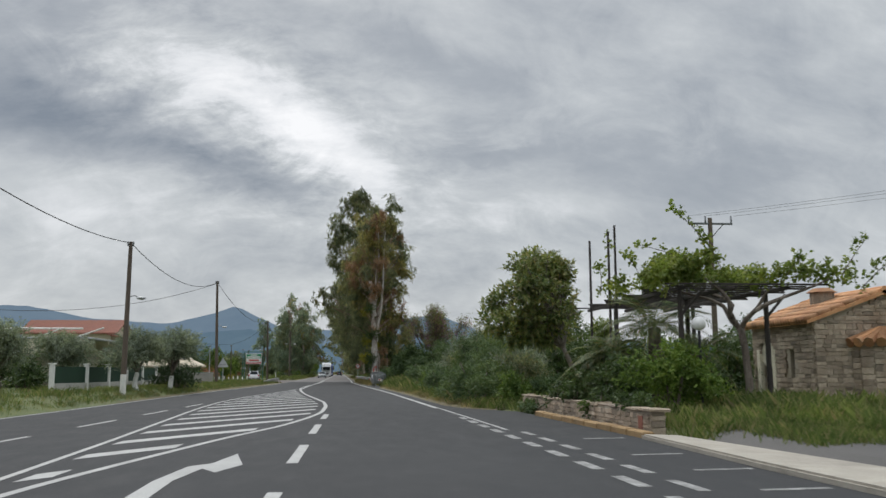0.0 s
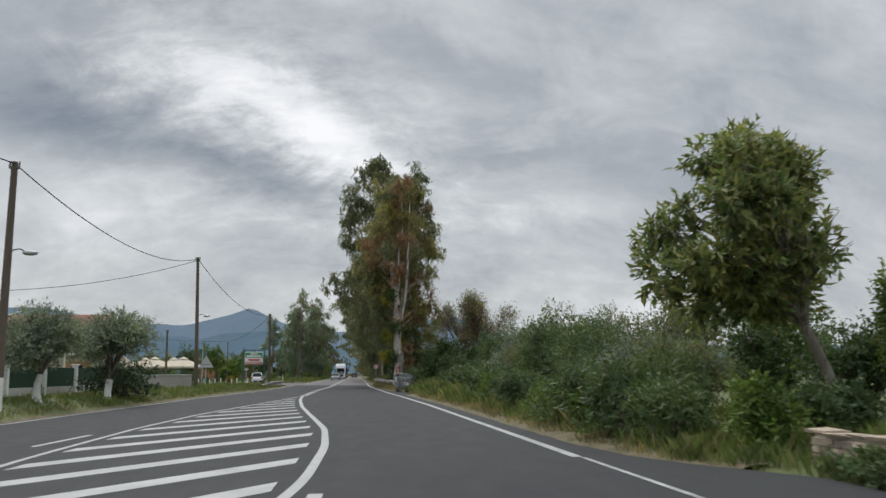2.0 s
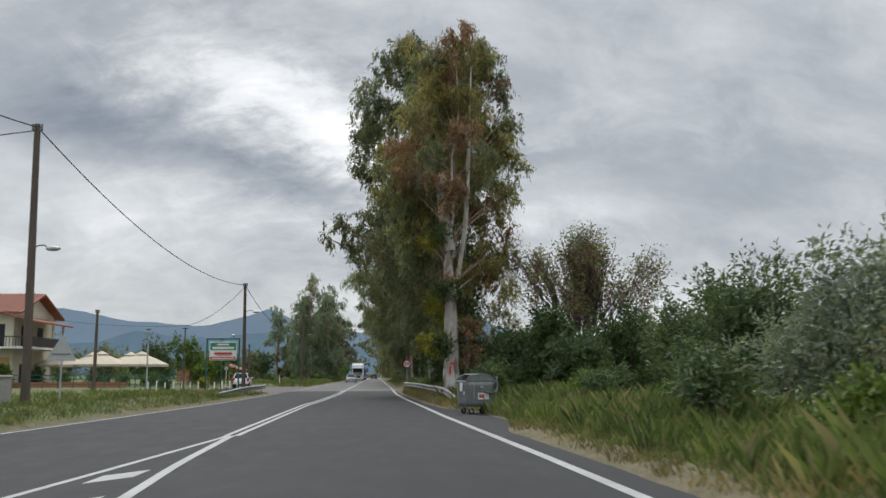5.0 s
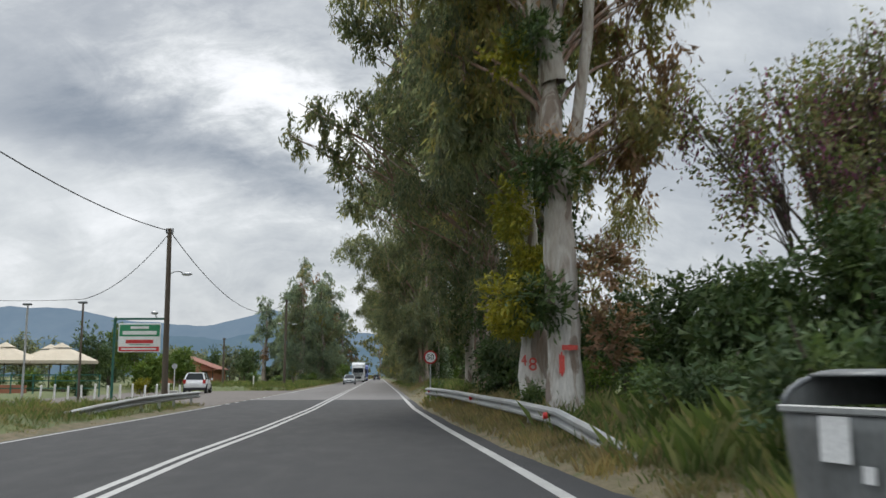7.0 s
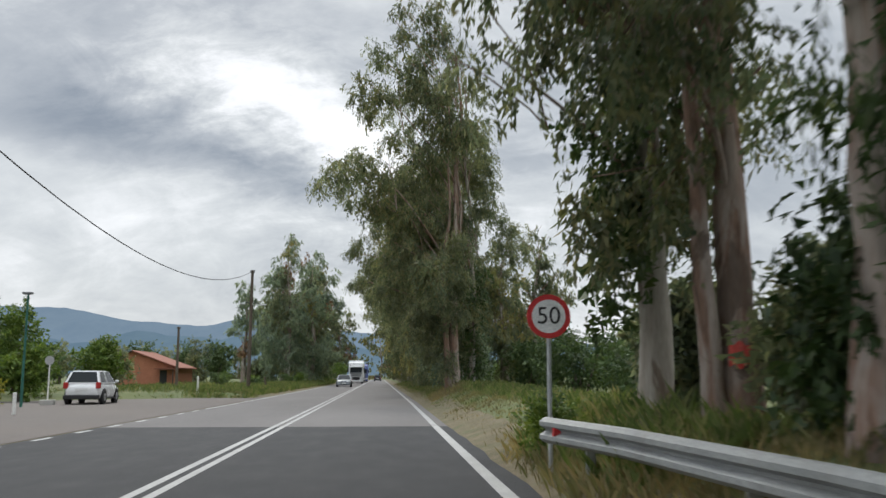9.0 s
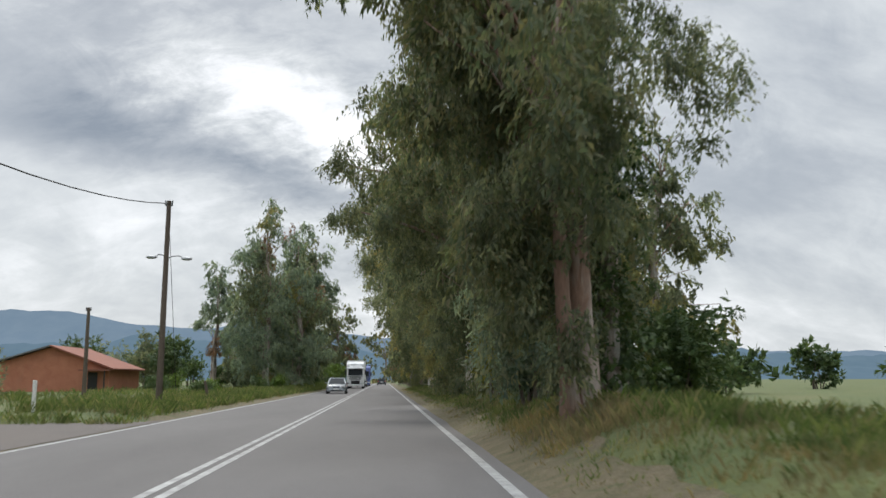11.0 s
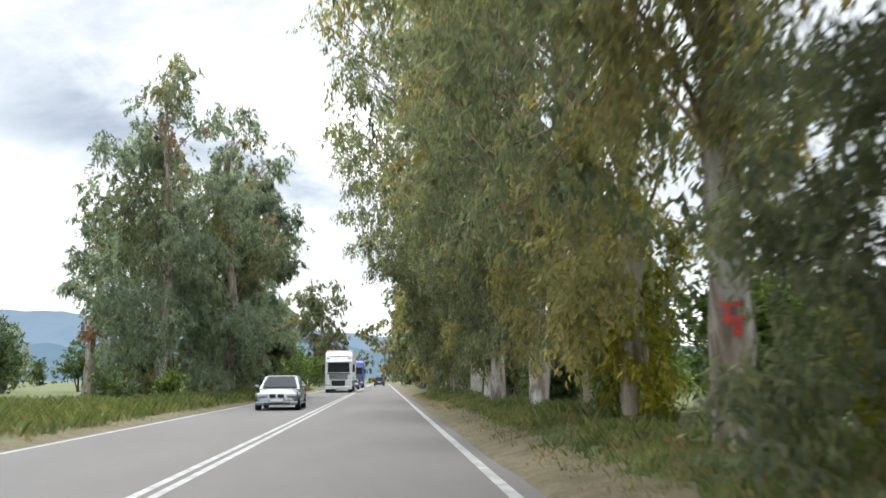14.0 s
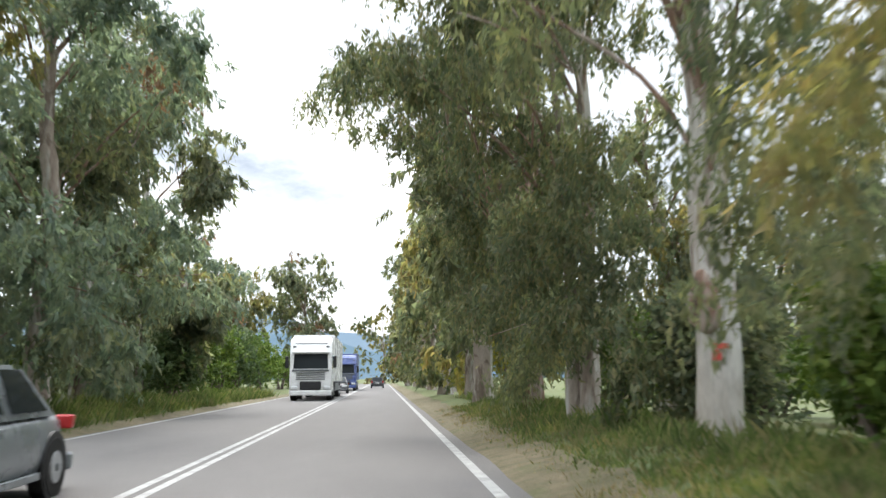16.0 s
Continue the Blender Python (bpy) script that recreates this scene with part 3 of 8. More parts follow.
def build_ground():
    xs = [-4500, -2500, -1200, -600, -300, -160, -90, -60, -45] + list(np.arange(-36, -16, 2.0)) + list(np.arange(-16, 14.01, 0.4)) + list(np.arange(16, 40, 3.0)) + [50, 70, 100, 160, 300, 600, 1200, 2500, 4500]
    ys = [-1500, -700, -300, -120, -60] + list(np.arange(-40, 250, 1.2)) + list(np.arange(252, 420, 8)) + [460, 520, 640, 900, 1400, 2200, 3300, 4600]
    V, F = [], []
    for y in ys:
        for x in xs:
            far = max(abs(x) - 60, y - 400, -60 - y)
            V.append((float(x), float(y), bank(float(x), float(y)) if far < 0 else (-0.06 if -4.6 < x < 4.6 else 0.2)))
    n = len(xs)
    for j in range(len(ys) - 1):
        for i in range(n - 1):
            a = j * n + i
            F.append((a, a + 1, a + n + 1, a + n))
    single("ground", raw_mesh("ground", V, F, M["ground"], True), None, "grassy uneven ground with bare soil patches", "ground", kind="structure")


def strip(name, y0, y1, step, left, right, z, material, label, category="road", cross=2, kind="structure"):
    V, F = [], []
    ys = np.arange(y0, y1 + 1e-6, step)
    for y in ys:
        a, b = left(y), right(y)
        for i in range(cross + 1):
            V.append((a + (b - a) * i / cross, float(y), z(a + (b - a) * i / cross, y) if callable(z) else z))
    n = cross + 1
    for j in range(len(ys) - 1):
        for i in range(cross):
            q = j * n + i
            F.append((q, q + 1, q + n + 1, q + n))
    return single(name, raw_mesh(name, V, F, material), None, label, category, kind=kind)


def wob(y, s, amp):
    return amp * noise.noise((y * 0.9, s, 0)) + 0.5 * amp * noise.noise((y * 3.1, s + 4, 0))


def slab(name, y0, y1, material, label):
    """Carriageway with thickness, its broken asphalt edges a little past the edge lines."""
    V, F = [], []
    ys = np.arange(y0, y1 + 0.01, 1.5 if y1 < 260 else 2.5)
    for y in ys:
        a = lerp(y, EDGE_L) - 0.16 + wob(y, 1, 0.07)
        b = asphalt_r(y) + wob(y, 2, 0.09)
        V += [(a, y, -0.15), (a, y, 0.0), (b, y, 0.0), (b, y, -0.15)]
    for j in range(len(ys) - 1):
        q = j * 4
        for i in range(3):
            F.append((q + i, q + i + 1, q + i + 5, q + i + 4))
    F.append((0, 1, 2, 3))
    single(name, raw_mesh(name, V, F, material), None, label, "road", kind="structure")


build_ground()
slab("road", -40, 120.5, M["asphalt"], "smooth dark grey asphalt carriageway")
slab("road_2", 120.5, 420.5, M["asphalt_old"], "older worn light grey asphalt carriageway")
strip("verge", 28.6, 400, 0.7, lambda y: asphalt_r(y) - 0.2, lambda y: asphalt_r(y) + lerp(y, [(24, 0.5), (40, 0.6), (88, 0.9), (140, 1.05), (400, 0.95)]) + wob(y, 7, 0.3),
      lambda x, y: bank(x, y) + 0.045, M["verge"], "strip of dry straw and bare soil beside the asphalt", "verge", 6)
strip("verge_2", 40, 400, 0.9, lambda y: lerp(y, EDGE_L) - lerp(y, [(40, 0.55), (150, 0.9), (400, 0.9)]) + wob(y, 9, 0.15), lambda y: lerp(y, EDGE_L) - 0.1,
      lambda x, y: bank(x, y) + 0.045, M["verge"], "narrow dusty soil strip beside the asphalt", "verge", 3)
# gravel lay-by
def layby():
    V, F = [], []
    ys = np.arange(110.5, 153, 1.0)
    for y in ys:
        b = lerp(y, EDGE_L) - 0.3
        a = max(-16.5, b - 14 * math.sin(max(0.0, min(1, (y - 110.5) / 8)) * math.pi / 2) * math.sin(max(0.02, min(1, (153 - y) / 14)) * math.pi / 2)) + wob(y, 11, 0.3)
        for i in range(6):
            V.append((a + (b - a) * i / 5, y, -0.006))
    for j in range(len(ys) - 1):
        for i in range(5):
            q = j * 6 + i
            F.append((q, q + 1, q + 7, q + 6))
    single("layby", raw_mesh("layby", V, F, M["gravel"]), None, "reddish compacted gravel lay-by beside the road", "lay-by", kind="structure")


layby()


# ---- road markings ----
def line(name, pts, width, label, z=0.004, group=""):
    """A painted line along points (x, y)."""
    V, F = [], []
    n = len(pts)
    for i, (x, y) in enumerate(pts):
        a, b = pts[max(i - 1, 0)], pts[min(i + 1, n - 1)]
        dx, dy = b[0] - a[0], b[1] - a[1]
        l = math.hypot(dx, dy)
        w = width / 2
        V += [(x - dy / l * w, y + dx / l * w, z), (x + dy / l * w, y - dx / l * w, z)]
    for i in range(n - 1):
        F.append((2 * i, 2 * i + 1, 2 * i + 3, 2 * i + 2))
    return single(name, raw_mesh(name, V, F, M["paint"]), None, label, "road marking", group=group, kind="structure")


def smooth_line(table, y0, y1, off=0.0, step=0.5):
    ys = np.arange(y0, y1 + 1e-6, step)
    xs = np.interp(ys, [p[0] for p in table], [p[1] for p in table])
    k = np.ones(5) / 5
    pad = np.concatenate([np.full(2, xs[0]), xs, np.full(2, xs[-1])])
    xs = np.convolve(pad, k, "valid")
    return [(float(x) + off, float(y)) for x, y in zip(xs, ys)]


line("edge_line", smooth_line(EDGE_R, 30.5, 120.5), 0.17, "solid white painted edge line")
line("edge_line", smooth_line(EDGE_R, 18.9, 30.5, 0.06), 0.085, "thin worn end of the white edge line").data.materials[0] = M["paint_old"]
line("edge_line", smooth_line(EDGE_R, 120.5, 400), 0.15, "faded solid white edge line").data.materials[0] = M["paint_old"]
line("edge_line", smooth_line(EDGE_L, -30, 112.5), 0.11, "solid white painted edge line")
line("edge_line", smooth_line(EDGE_L, 134, 400), 0.13, "faded solid white edge line").data.materials[0] = M["paint_old"]
for y in np.arange(113.5, 134, 2.4):
    line("edge_dash", smooth_line(EDGE_L, y, y + 1.25), 0.13, "short white dash across the lay-by entrance", group="lay-by dashes")
for off in (-0.115, 0.115):
    line("centre_line", smooth_line(CENTRE, 69, 120.5, off), 0.12, "one of two solid white centre lines")
    line("centre_line", smooth_line(CENTRE, 120.5, 400, off), 0.12, "one of two worn white centre lines").data.materials[0] = M["paint_old"]
line("island_line", smooth_line(ISLAND_R, -18, 69), 0.14, "curved solid white line round the hatched island")
line("island_line", smooth_line(ISLAND_L, -18, 69), 0.11, "solid white line bounding the hatched island")
for y0, y1, x in ((9.6 - 2.3, 9.6, 1.78), (12.6, 15.7, 1.84), (18.5, 21.7, 1.93), (24.3, 26.9, 2.04)):
    line("lane_dash", [(x, y0), (x + 0.05, y1)], 0.16, "thick white dash beside the turning lane", group="turning lane dashes")
for i in range(4):
    y = 15.8 + 6 * i
    line("lane_dash", [(-3.85 + 0.22 * i, y), (-3.72 + 0.22 * i, y + 3.0)], 0.12, "thin white lane dash", group="far lane dashes")
for i in range(10):
    y = 7.7 + 1.74 * i
    line("block_dash", [(5.80, y), (5.80, y + 1.0)], 0.17, "short thick white block dash", group="driveway dashes").data.materials[0] = M["paint_worn"]
for i in range(8):
    y = 5.7 + 1.66 * i
    line("block_dash", [(6.30, y), (6.28, y + 0.95)], 0.15, "short white block dash", group="outer driveway dashes").data.materials[0] = M["paint_worn"]
for i, (x, y) in enumerate(((7.2, 9.0), (7.25, 10.9), (7.15, 13.0), (7.3, 16.2))):
    line("block_dash", [(x - 0.3, y), (x + 0.5, y + 0.05)], 0.12, "worn white bar across the driveway", group="driveway bars").data.materials[0] = M["paint_worn"]


def hatch():
    for kx in range(24):
        y0 = -0.57 + 2.9 * kx
        pts = []
        for x in np.arange(-2.9, 2.3, 0.06):
            y = y0 + 1.6 * (x + 1.5)
            if y > 68.5:
                continue
            if lerp(y, ISLAND_L) + 0.22 < x < lerp(y, ISLAND_R) - 0.24:
                pts.append((x, y))
        if len(pts) < 4:
            continue
        V, F = [], []
        for x, y in pts:
            V += [(x, y - 0.42, 0.003), (x, y + 0.42, 0.003)]
        for i in range(len(pts) - 1):
            F.append((2 * i, 2 * i + 2, 2 * i + 3, 2 * i + 1))
        single("hatch_stripe", raw_mesh("hatch_stripe", V, F, M["paint"]), None, "wide slanting white stripe of the painted island", "road marking", group="island stripes", kind="structure")


hatch()
# turning arrow
V = [(0.36, 7.2), (0.62, 7.2), (0.56, 10.8), (0.70, 12.1), (0.93, 11.6), (1.18, 12.5), (0.92, 14.2), (0.73, 12.75), (0.47, 12.4), (0.33, 10.8)]
single("turn_arrow", raw_mesh("turn_arrow", [(x, y, 0.004) for x, y in V], [tuple(range(len(V)))], M["paint"]), None, "white painted turning arrow on the asphalt", "road marking", kind="structure")


# ---- far mountains ----
def ridge(name, y, pts, material, seed, depth, label):
    """A mountain range with slopes towards the road: pts are (x / y, height / y) of its skyline."""
    V, F = [], []
    n, rows = 260, 14
    for j in range(rows + 1):
        s = j / rows
        for i in range(n + 1):
            u = -1.3 + 2.6 * i / n
            h = lerp(u, pts) * y + 26 * noise.fractal((u * 14, seed, 0), 1.0, 2.0, 5) * min(1, 0.3 + y / 4000)
            prof = s ** 1.3
            rough = 60 * noise.fractal((u * 9, seed + 3, s * 2.2), 1.0, 2.0, 5) * s * (1 - s) * 2
            yy = y - depth * (1 - s) + 240 * noise.noise((u * 6, seed + 9, s * 2)) * (1 - s)
            V.append((u * y, yy, max(h * prof + rough, -2) if j else -4))
    for j in range(rows):
        for i in range(n):
            a = j * (n + 1) + i
            F.append((a, a + 1, a + n + 2, a + n + 1))
    single(name, raw_mesh(name, V, F, material, True), None, label, "mountain", kind="structure")


FAR = [(-1.3, 0.05), (-0.62, 0.055), (-0.47, 0.066), (-0.40, 0.078), (-0.34, 0.073), (-0.27, 0.060), (-0.20, 0.055), (-0.165, 0.061), (-0.115, 0.072), (-0.07, 0.052), (0.0, 0.045), (0.06, 0.058), (0.11, 0.062), (0.16, 0.048), (0.25, 0.035), (0.5, 0.03), (1.3, 0.04)]
NEAR = [(-1.3, 0.03), (-0.5, 0.034), (-0.35, 0.040), (-0.25, 0.043), (-0.12, 0.046), (0.0, 0.030), (0.1, 0.034), (0.2, 0.03), (1.3, 0.02)]
ridge("mountain_range", 4200, FAR, M["mountain_far"], 2.0, 700, "mountain range on the skyline with painted blue haze")
ridge("foothills", 3100, NEAR, M["mountain_near"], 6.0, 600, "darker wooded foothills with painted blue haze")


# ---- plants ----
def tube(V, F, pts, rad, n=8, seed=0.0, lump=0.06):
    """A bent, tapering, slightly lumpy round limb."""
    base = len(V)
    P = [Vector(p) for p in pts]
    for i, p in enumerate(P):
        d = (P[min(i + 1, len(P) - 1)] - P[max(i - 1, 0)]).normalized()
        a = d.cross(Vector((0.3, 1, 0.1))).normalized()
        b = d.cross(a)
        for k in range(n):
            an = TAU * k / n
            r = rad[i] * (1 + lump * 2 * noise.noise((math.cos(an) * 1.5 + seed, math.sin(an) * 1.5, i * 0.7 + seed)))
            V.append(tuple(p + a * (r * math.cos(an)) + b * (r * math.sin(an))))
    for i in range(len(P) - 1):
        for k in range(n):
            q = base + i * n
            F.append((q + k, q + (k + 1) % n, q + n + (k + 1) % n, q + n + k))
    F.append(tuple(base + (len(P) - 1) * n + k for k in range(n)))


def bend(p0, p1, n, sag, r, wig=0.12):
    """Points from p0 to p1, rising first and then bending outwards."""
    p0, p1 = np.array(p0, float), np.array(p1, float)
    L = np.linalg.norm(p1 - p0)
    out = []
    ph = r.uniform(0, 6, 2)
    for i in range(n + 1):
        s = i / n
        p = p0 + (p1 - p0) * np.array((s ** 1.25, s ** 1.25, s ** (1 - sag)))
        w = wig * L * 0.25 * math.sin(math.pi * s)
        p = p + np.array((math.sin(s * 4 + ph[0]) * w, math.cos(s * 5 + ph[1]) * w, 0))
        out.append(tuple(p))
    return out


def leaves(r, puffs, n, length, width, droop, per=10, spread=0.35, shell=0.5, curl=0.5, three=False):
    """Leaves on sprigs that grow out of ellipsoid puffs (x, y, z, rx, ry, rz) and hang or rise together, each sprig
    facing outwards: returns (n, 4, 3) corners, or (n, 3, 3) with three."""
    pf = np.array(puffs, float)
    w = (pf[:, 3] * pf[:, 4] * pf[:, 5]) ** 0.72
    m = max(1, n // per)
    which = r.choice(len(pf), m, p=w / w.sum())
    d = unit(r.normal(size=(m, 3)) + np.array((0, 0, 0.18)))
    inner = r.random(m) < 0.22
    rad = np.where(inner, 0.15 + 0.45 * r.random(m), shell + (1.02 - shell) * r.random(m) ** 0.55)
    root = pf[which, :3] + d * rad[:, None] * pf[which, 3:6]
    out = unit(d / np.maximum(pf[which, 3:6], 1e-3))
    if droop > 0.4:
        axis = unit(out * np.array((0.55, 0.55, 0.2)) + np.array((0, 0, -1.25)) * droop + r.normal(size=(m, 3)) * 0.3)
    else:
        axis = unit(out * 0.8 + np.array((0, 0, 0.45 - droop)) + r.normal(size=(m, 3)) * 0.4)
    reach = (spread * r.uniform(1.5, 3.1, m))[:, None]
    k = m * per
    s = np.tile((np.arange(per) + 0.5) / per, m)[:, None] + r.uniform(-0.06, 0.06, (k, 1))
    axis, root, out, reach = (np.repeat(a, per, 0) for a in (axis, root, out, reach))
    big = np.repeat(np.where(inner, 1.3, 1.0), per)
    pos = root + axis * (s - 0.3) * reach + r.normal(size=(k, 3)) * spread * 0.26
    pos[:, 2] -= (0.3 * max(droop, 0.0) * s * s * reach)[:, 0]
    ax = unit(axis * 0.75 + r.normal(size=(k, 3)) * 0.42 + np.array((0, 0, -0.7)) * droop)
    face = unit(out + np.array((0, 0, 0.4)) + r.normal(size=(k, 3)) * 0.42)
    side = unit(np.cross(ax, face))
    nor = np.cross(side, ax)
    L = (length * r.uniform(0.6, 1.25, k) * big)[:, None]
    W = (width * r.uniform(0.7, 1.25, k) * big)[:, None]
    tip = pos + ax * L - nor * L * curl * 0.2
    mid = pos + ax * L * 0.45
    if three:
        return np.stack([pos + side * W * 0.35, mid - side * W * 0.85, tip], 1)
    return np.stack([pos, mid + side * W / 2, tip, mid - side * W / 2], 1)


def clumps(r, puffs, k=6, f=0.44):
    """Breaks every puff up into smaller dense clumps round a core, with gaps between them."""
    out = []
    for p in puffs:
        out.append(tuple(p[:3]) + (p[3] * 0.62, p[4] * 0.62, p[5] * 0.62))
        for _ in range(k):
            d = unit(r.normal(size=3)) * r.uniform(0.5, 0.98)
            q = f * r.uniform(0.7, 1.25)
            out.append((p[0] + d[0] * p[3], p[1] + d[1] * p[4], p[2] + d[2] * p[5], p[3] * q, p[4] * q, p[5] * q * 0.85))
    return out


def euc_crown(r, H, low, rx, ry, lean=(0, 0), count=16, size=1.0):
    """Puffs of a tall eucalyptus: an uneven column that narrows at the top."""
    out = []
    for i in range(count):
        s = (i + r.random()) / count
        z = low + (H - low) * s
        wide = (0.55 + 0.6 * math.sin(math.pi * min(1, 0.18 + s * 0.78))) * (1 if s < 0.8 else 0.8)
        a = r.uniform(0, TAU)
        q = r.uniform(0.25, 0.85)
        out.append((math.cos(a) * rx * wide * q + lean[0] * s, math.sin(a) * ry * wide * q + lean[1] * s, z,
                    rx * r.uniform(0.32, 0.5) * wide * size, ry * r.uniform(0.32, 0.5) * wide * size, max((H - low) / count * r.uniform(1.0, 1.9), rx * wide * r.uniform(0.3, 0.45)) * size))
    return out


def eucalyptus(name, label, H, seed, trunk_r, puffs, n, leaf_mats, bark, length=0.26, width=0.06, m=None, group="", extra=(), trunks=1, trunk_lean=(0.0, 0.0), limb_from=0.45, k_clumps=6, pinch=None):
    r = np.random.default_rng(seed)
    ob = thing(name, label, "tree", m, group)
    limb_V, limb_F = [], []
    pf = sorted(puffs, key=lambda p: p[2])
    for k in range(trunks):
        off = (0, 0) if k == 0 else (r.uniform(-0.5, 0.5), r.uniform(-0.3, 0.6))
        tx, ty = trunk_lean
        hh = H * (0.86 if k == 0 else r.uniform(0.5, 0.75))
        pts, rad = [], []
        tr = trunk_r * (1 if k == 0 else r.uniform(0.5, 0.8))
        for i in range(31):
            s = i / 30
            z = -0.35 + (hh + 0.35) * s
            pts.append((off[0] * (1 + s) + tx * s * s * 3 + 0.35 * math.sin(s * 5 + seed) * s + 0.08 * math.sin(z * 1.3 + seed) * min(1.0, max(0.0, (z - 2.5) / 3)), off[1] * (1 + s) + ty * s * 3 + 0.3 * math.cos(s * 4 + seed) * s, z))
            flare = 1 + 0.32 * math.exp(-max(z, 0) / 0.5)
            thin = pinch[1] if pinch and z > pinch[0] else 1.0
            rad.append(max(0.03, tr * flare * thin * (1 - 0.9 * s ** 0.9)))
        V, F = [], []
        tube(V, F, pts, rad, 18, seed + k, 0.2)
        part("trunk", raw_mesh("trunk", V, F, bark, True), None, ob, "")
        if k == 0:
            main = np.array(pts)
            mrad = rad
    for p in pf:
        reach = math.hypot(p[0], p[1])
        # low sprays hang from higher up, the rest climb steeply out of the stem
        z0 = p[2] + r.uniform(0.8, 2.0) if p[2] < 4.5 else max(H * 0.12, p[2] - reach * r.uniform(0.8, 1.5) - 0.6, p[2] * limb_from)
        i = int(np.clip(np.searchsorted(main[:, 2], z0), 1, len(main) - 1))
        rr = min(mrad[i] * 0.4, 0.022 + 0.0042 * p[2]) if p[2] >= 4.5 else 0.012
        tube(limb_V, limb_F, bend(main[i], (p[0], p[1], p[2] + 0.2 * p[5]), 7, 0.25, r), list(np.linspace(rr, 0.02, 8)), 5, seed, 0.05)
        for _ in range(2):
            e = (p[0] + r.uniform(-0.8, 0.8) * p[3], p[1] + r.uniform(-0.8, 0.8) * p[4], p[2] + r.uniform(-0.4, 0.8) * p[5])
            a = (np.array(main[i]) * 0.35 + np.array(p[:3]) * 0.65)
            tube(limb_V, limb_F, bend(a, e, 4, 0.2, r), list(np.linspace(rr * 0.4, 0.012, 5)), 4, seed, 0.04)
    part("bough", raw_mesh("bough", limb_V, limb_F, M["euc_bark_brown"], True), None, ob)
    groups = [[] for _ in leaf_mats]
    for p in puffs:
        groups[r.choice(len(leaf_mats), p=[w for _, w in leaf_mats])].append(p)
    tot = sum((p[3] * p[4] * p[5]) ** 0.8 for p in puffs)
    for (mt, _), g in zip(leaf_mats, groups):
        if g:
            k = int(0.94 * n * sum((p[3] * p[4] * p[5]) ** 0.8 for p in g) / tot)
            part("crown", tris_mesh("crown", leaves(r, clumps(r, g, k_clumps), k, length, width, 0.62, 14, 0.2, 0.45, three=True), mt), None, ob)
    for nm, mt, pfs, k, ln, wd, lb in extra:
        part(nm, quads_mesh(nm, leaves(r, pfs, k, ln, wd, 0.25, 8, 0.12, 0.4), mt), None, ob, lb)
    return ob




def bush(name, label, seed, puffs, n, length, width, leaf, m=None, category="bush", droop=0.1, stems=6, group="", spread=0.16, per=8, extra=()):
    r = np.random.default_rng(seed)
    ob = thing(name, label, category, m, group)
    V, F = [], []
    for _ in range(stems):
        p = puffs[r.integers(len(puffs))]
        a = (p[0] * 0.35 + r.uniform(-0.15, 0.15), p[1] * 0.35 + r.uniform(-0.15, 0.15), -0.25)
        e = (p[0] + r.uniform(-0.5, 0.5) * p[3], p[1] + r.uniform(-0.5, 0.5) * p[4], p[2] + p[5] * r.uniform(-0.1, 0.8))
        tube(V, F, bend(a, e, 6, 0.15, r), list(np.linspace(0.05 + 0.012 * e[2], 0.008, 7)), 5, seed)
    part("stem", raw_mesh("stem", V, F, M["bark"], True), None, ob)
    part("foliage", tris_mesh("foliage", leaves(r, clumps(r, puffs, 6, 0.42), int(n * 0.75), length * 1.14, width * 1.18, droop, per, spread, 0.55, three=True), leaf), None, ob)
    for nm, mt, k, ln, wd, lb in extra:
        part(nm, quads_mesh(nm, leaves(r, puffs, k, ln, wd, 0.5, per, spread, 0.6), mt), None, ob, lb)
    return ob


def mound(r, w, d, h, count=7, low=0.35):
    """Puffs of a rounded bush standing on the ground."""
    out = []
    for i in range(count):
        a, q = r.uniform(0, TAU), r.uniform(0, 0.62)
        z = h * r.uniform(low, 0.72)
        k = 1 - 0.45 * z / h
        out.append((math.cos(a) * w * q * k * 1.1, math.sin(a) * d * q * k * 1.1, z, w * r.uniform(0.32, 0.5) * k * 1.2, d * r.uniform(0.32, 0.5) * k * 1.2, h * r.uniform(0.22, 0.34)))
    out.append((0, 0, h * 0.32, w * 0.7, d * 0.7, h * 0.34))
    return out


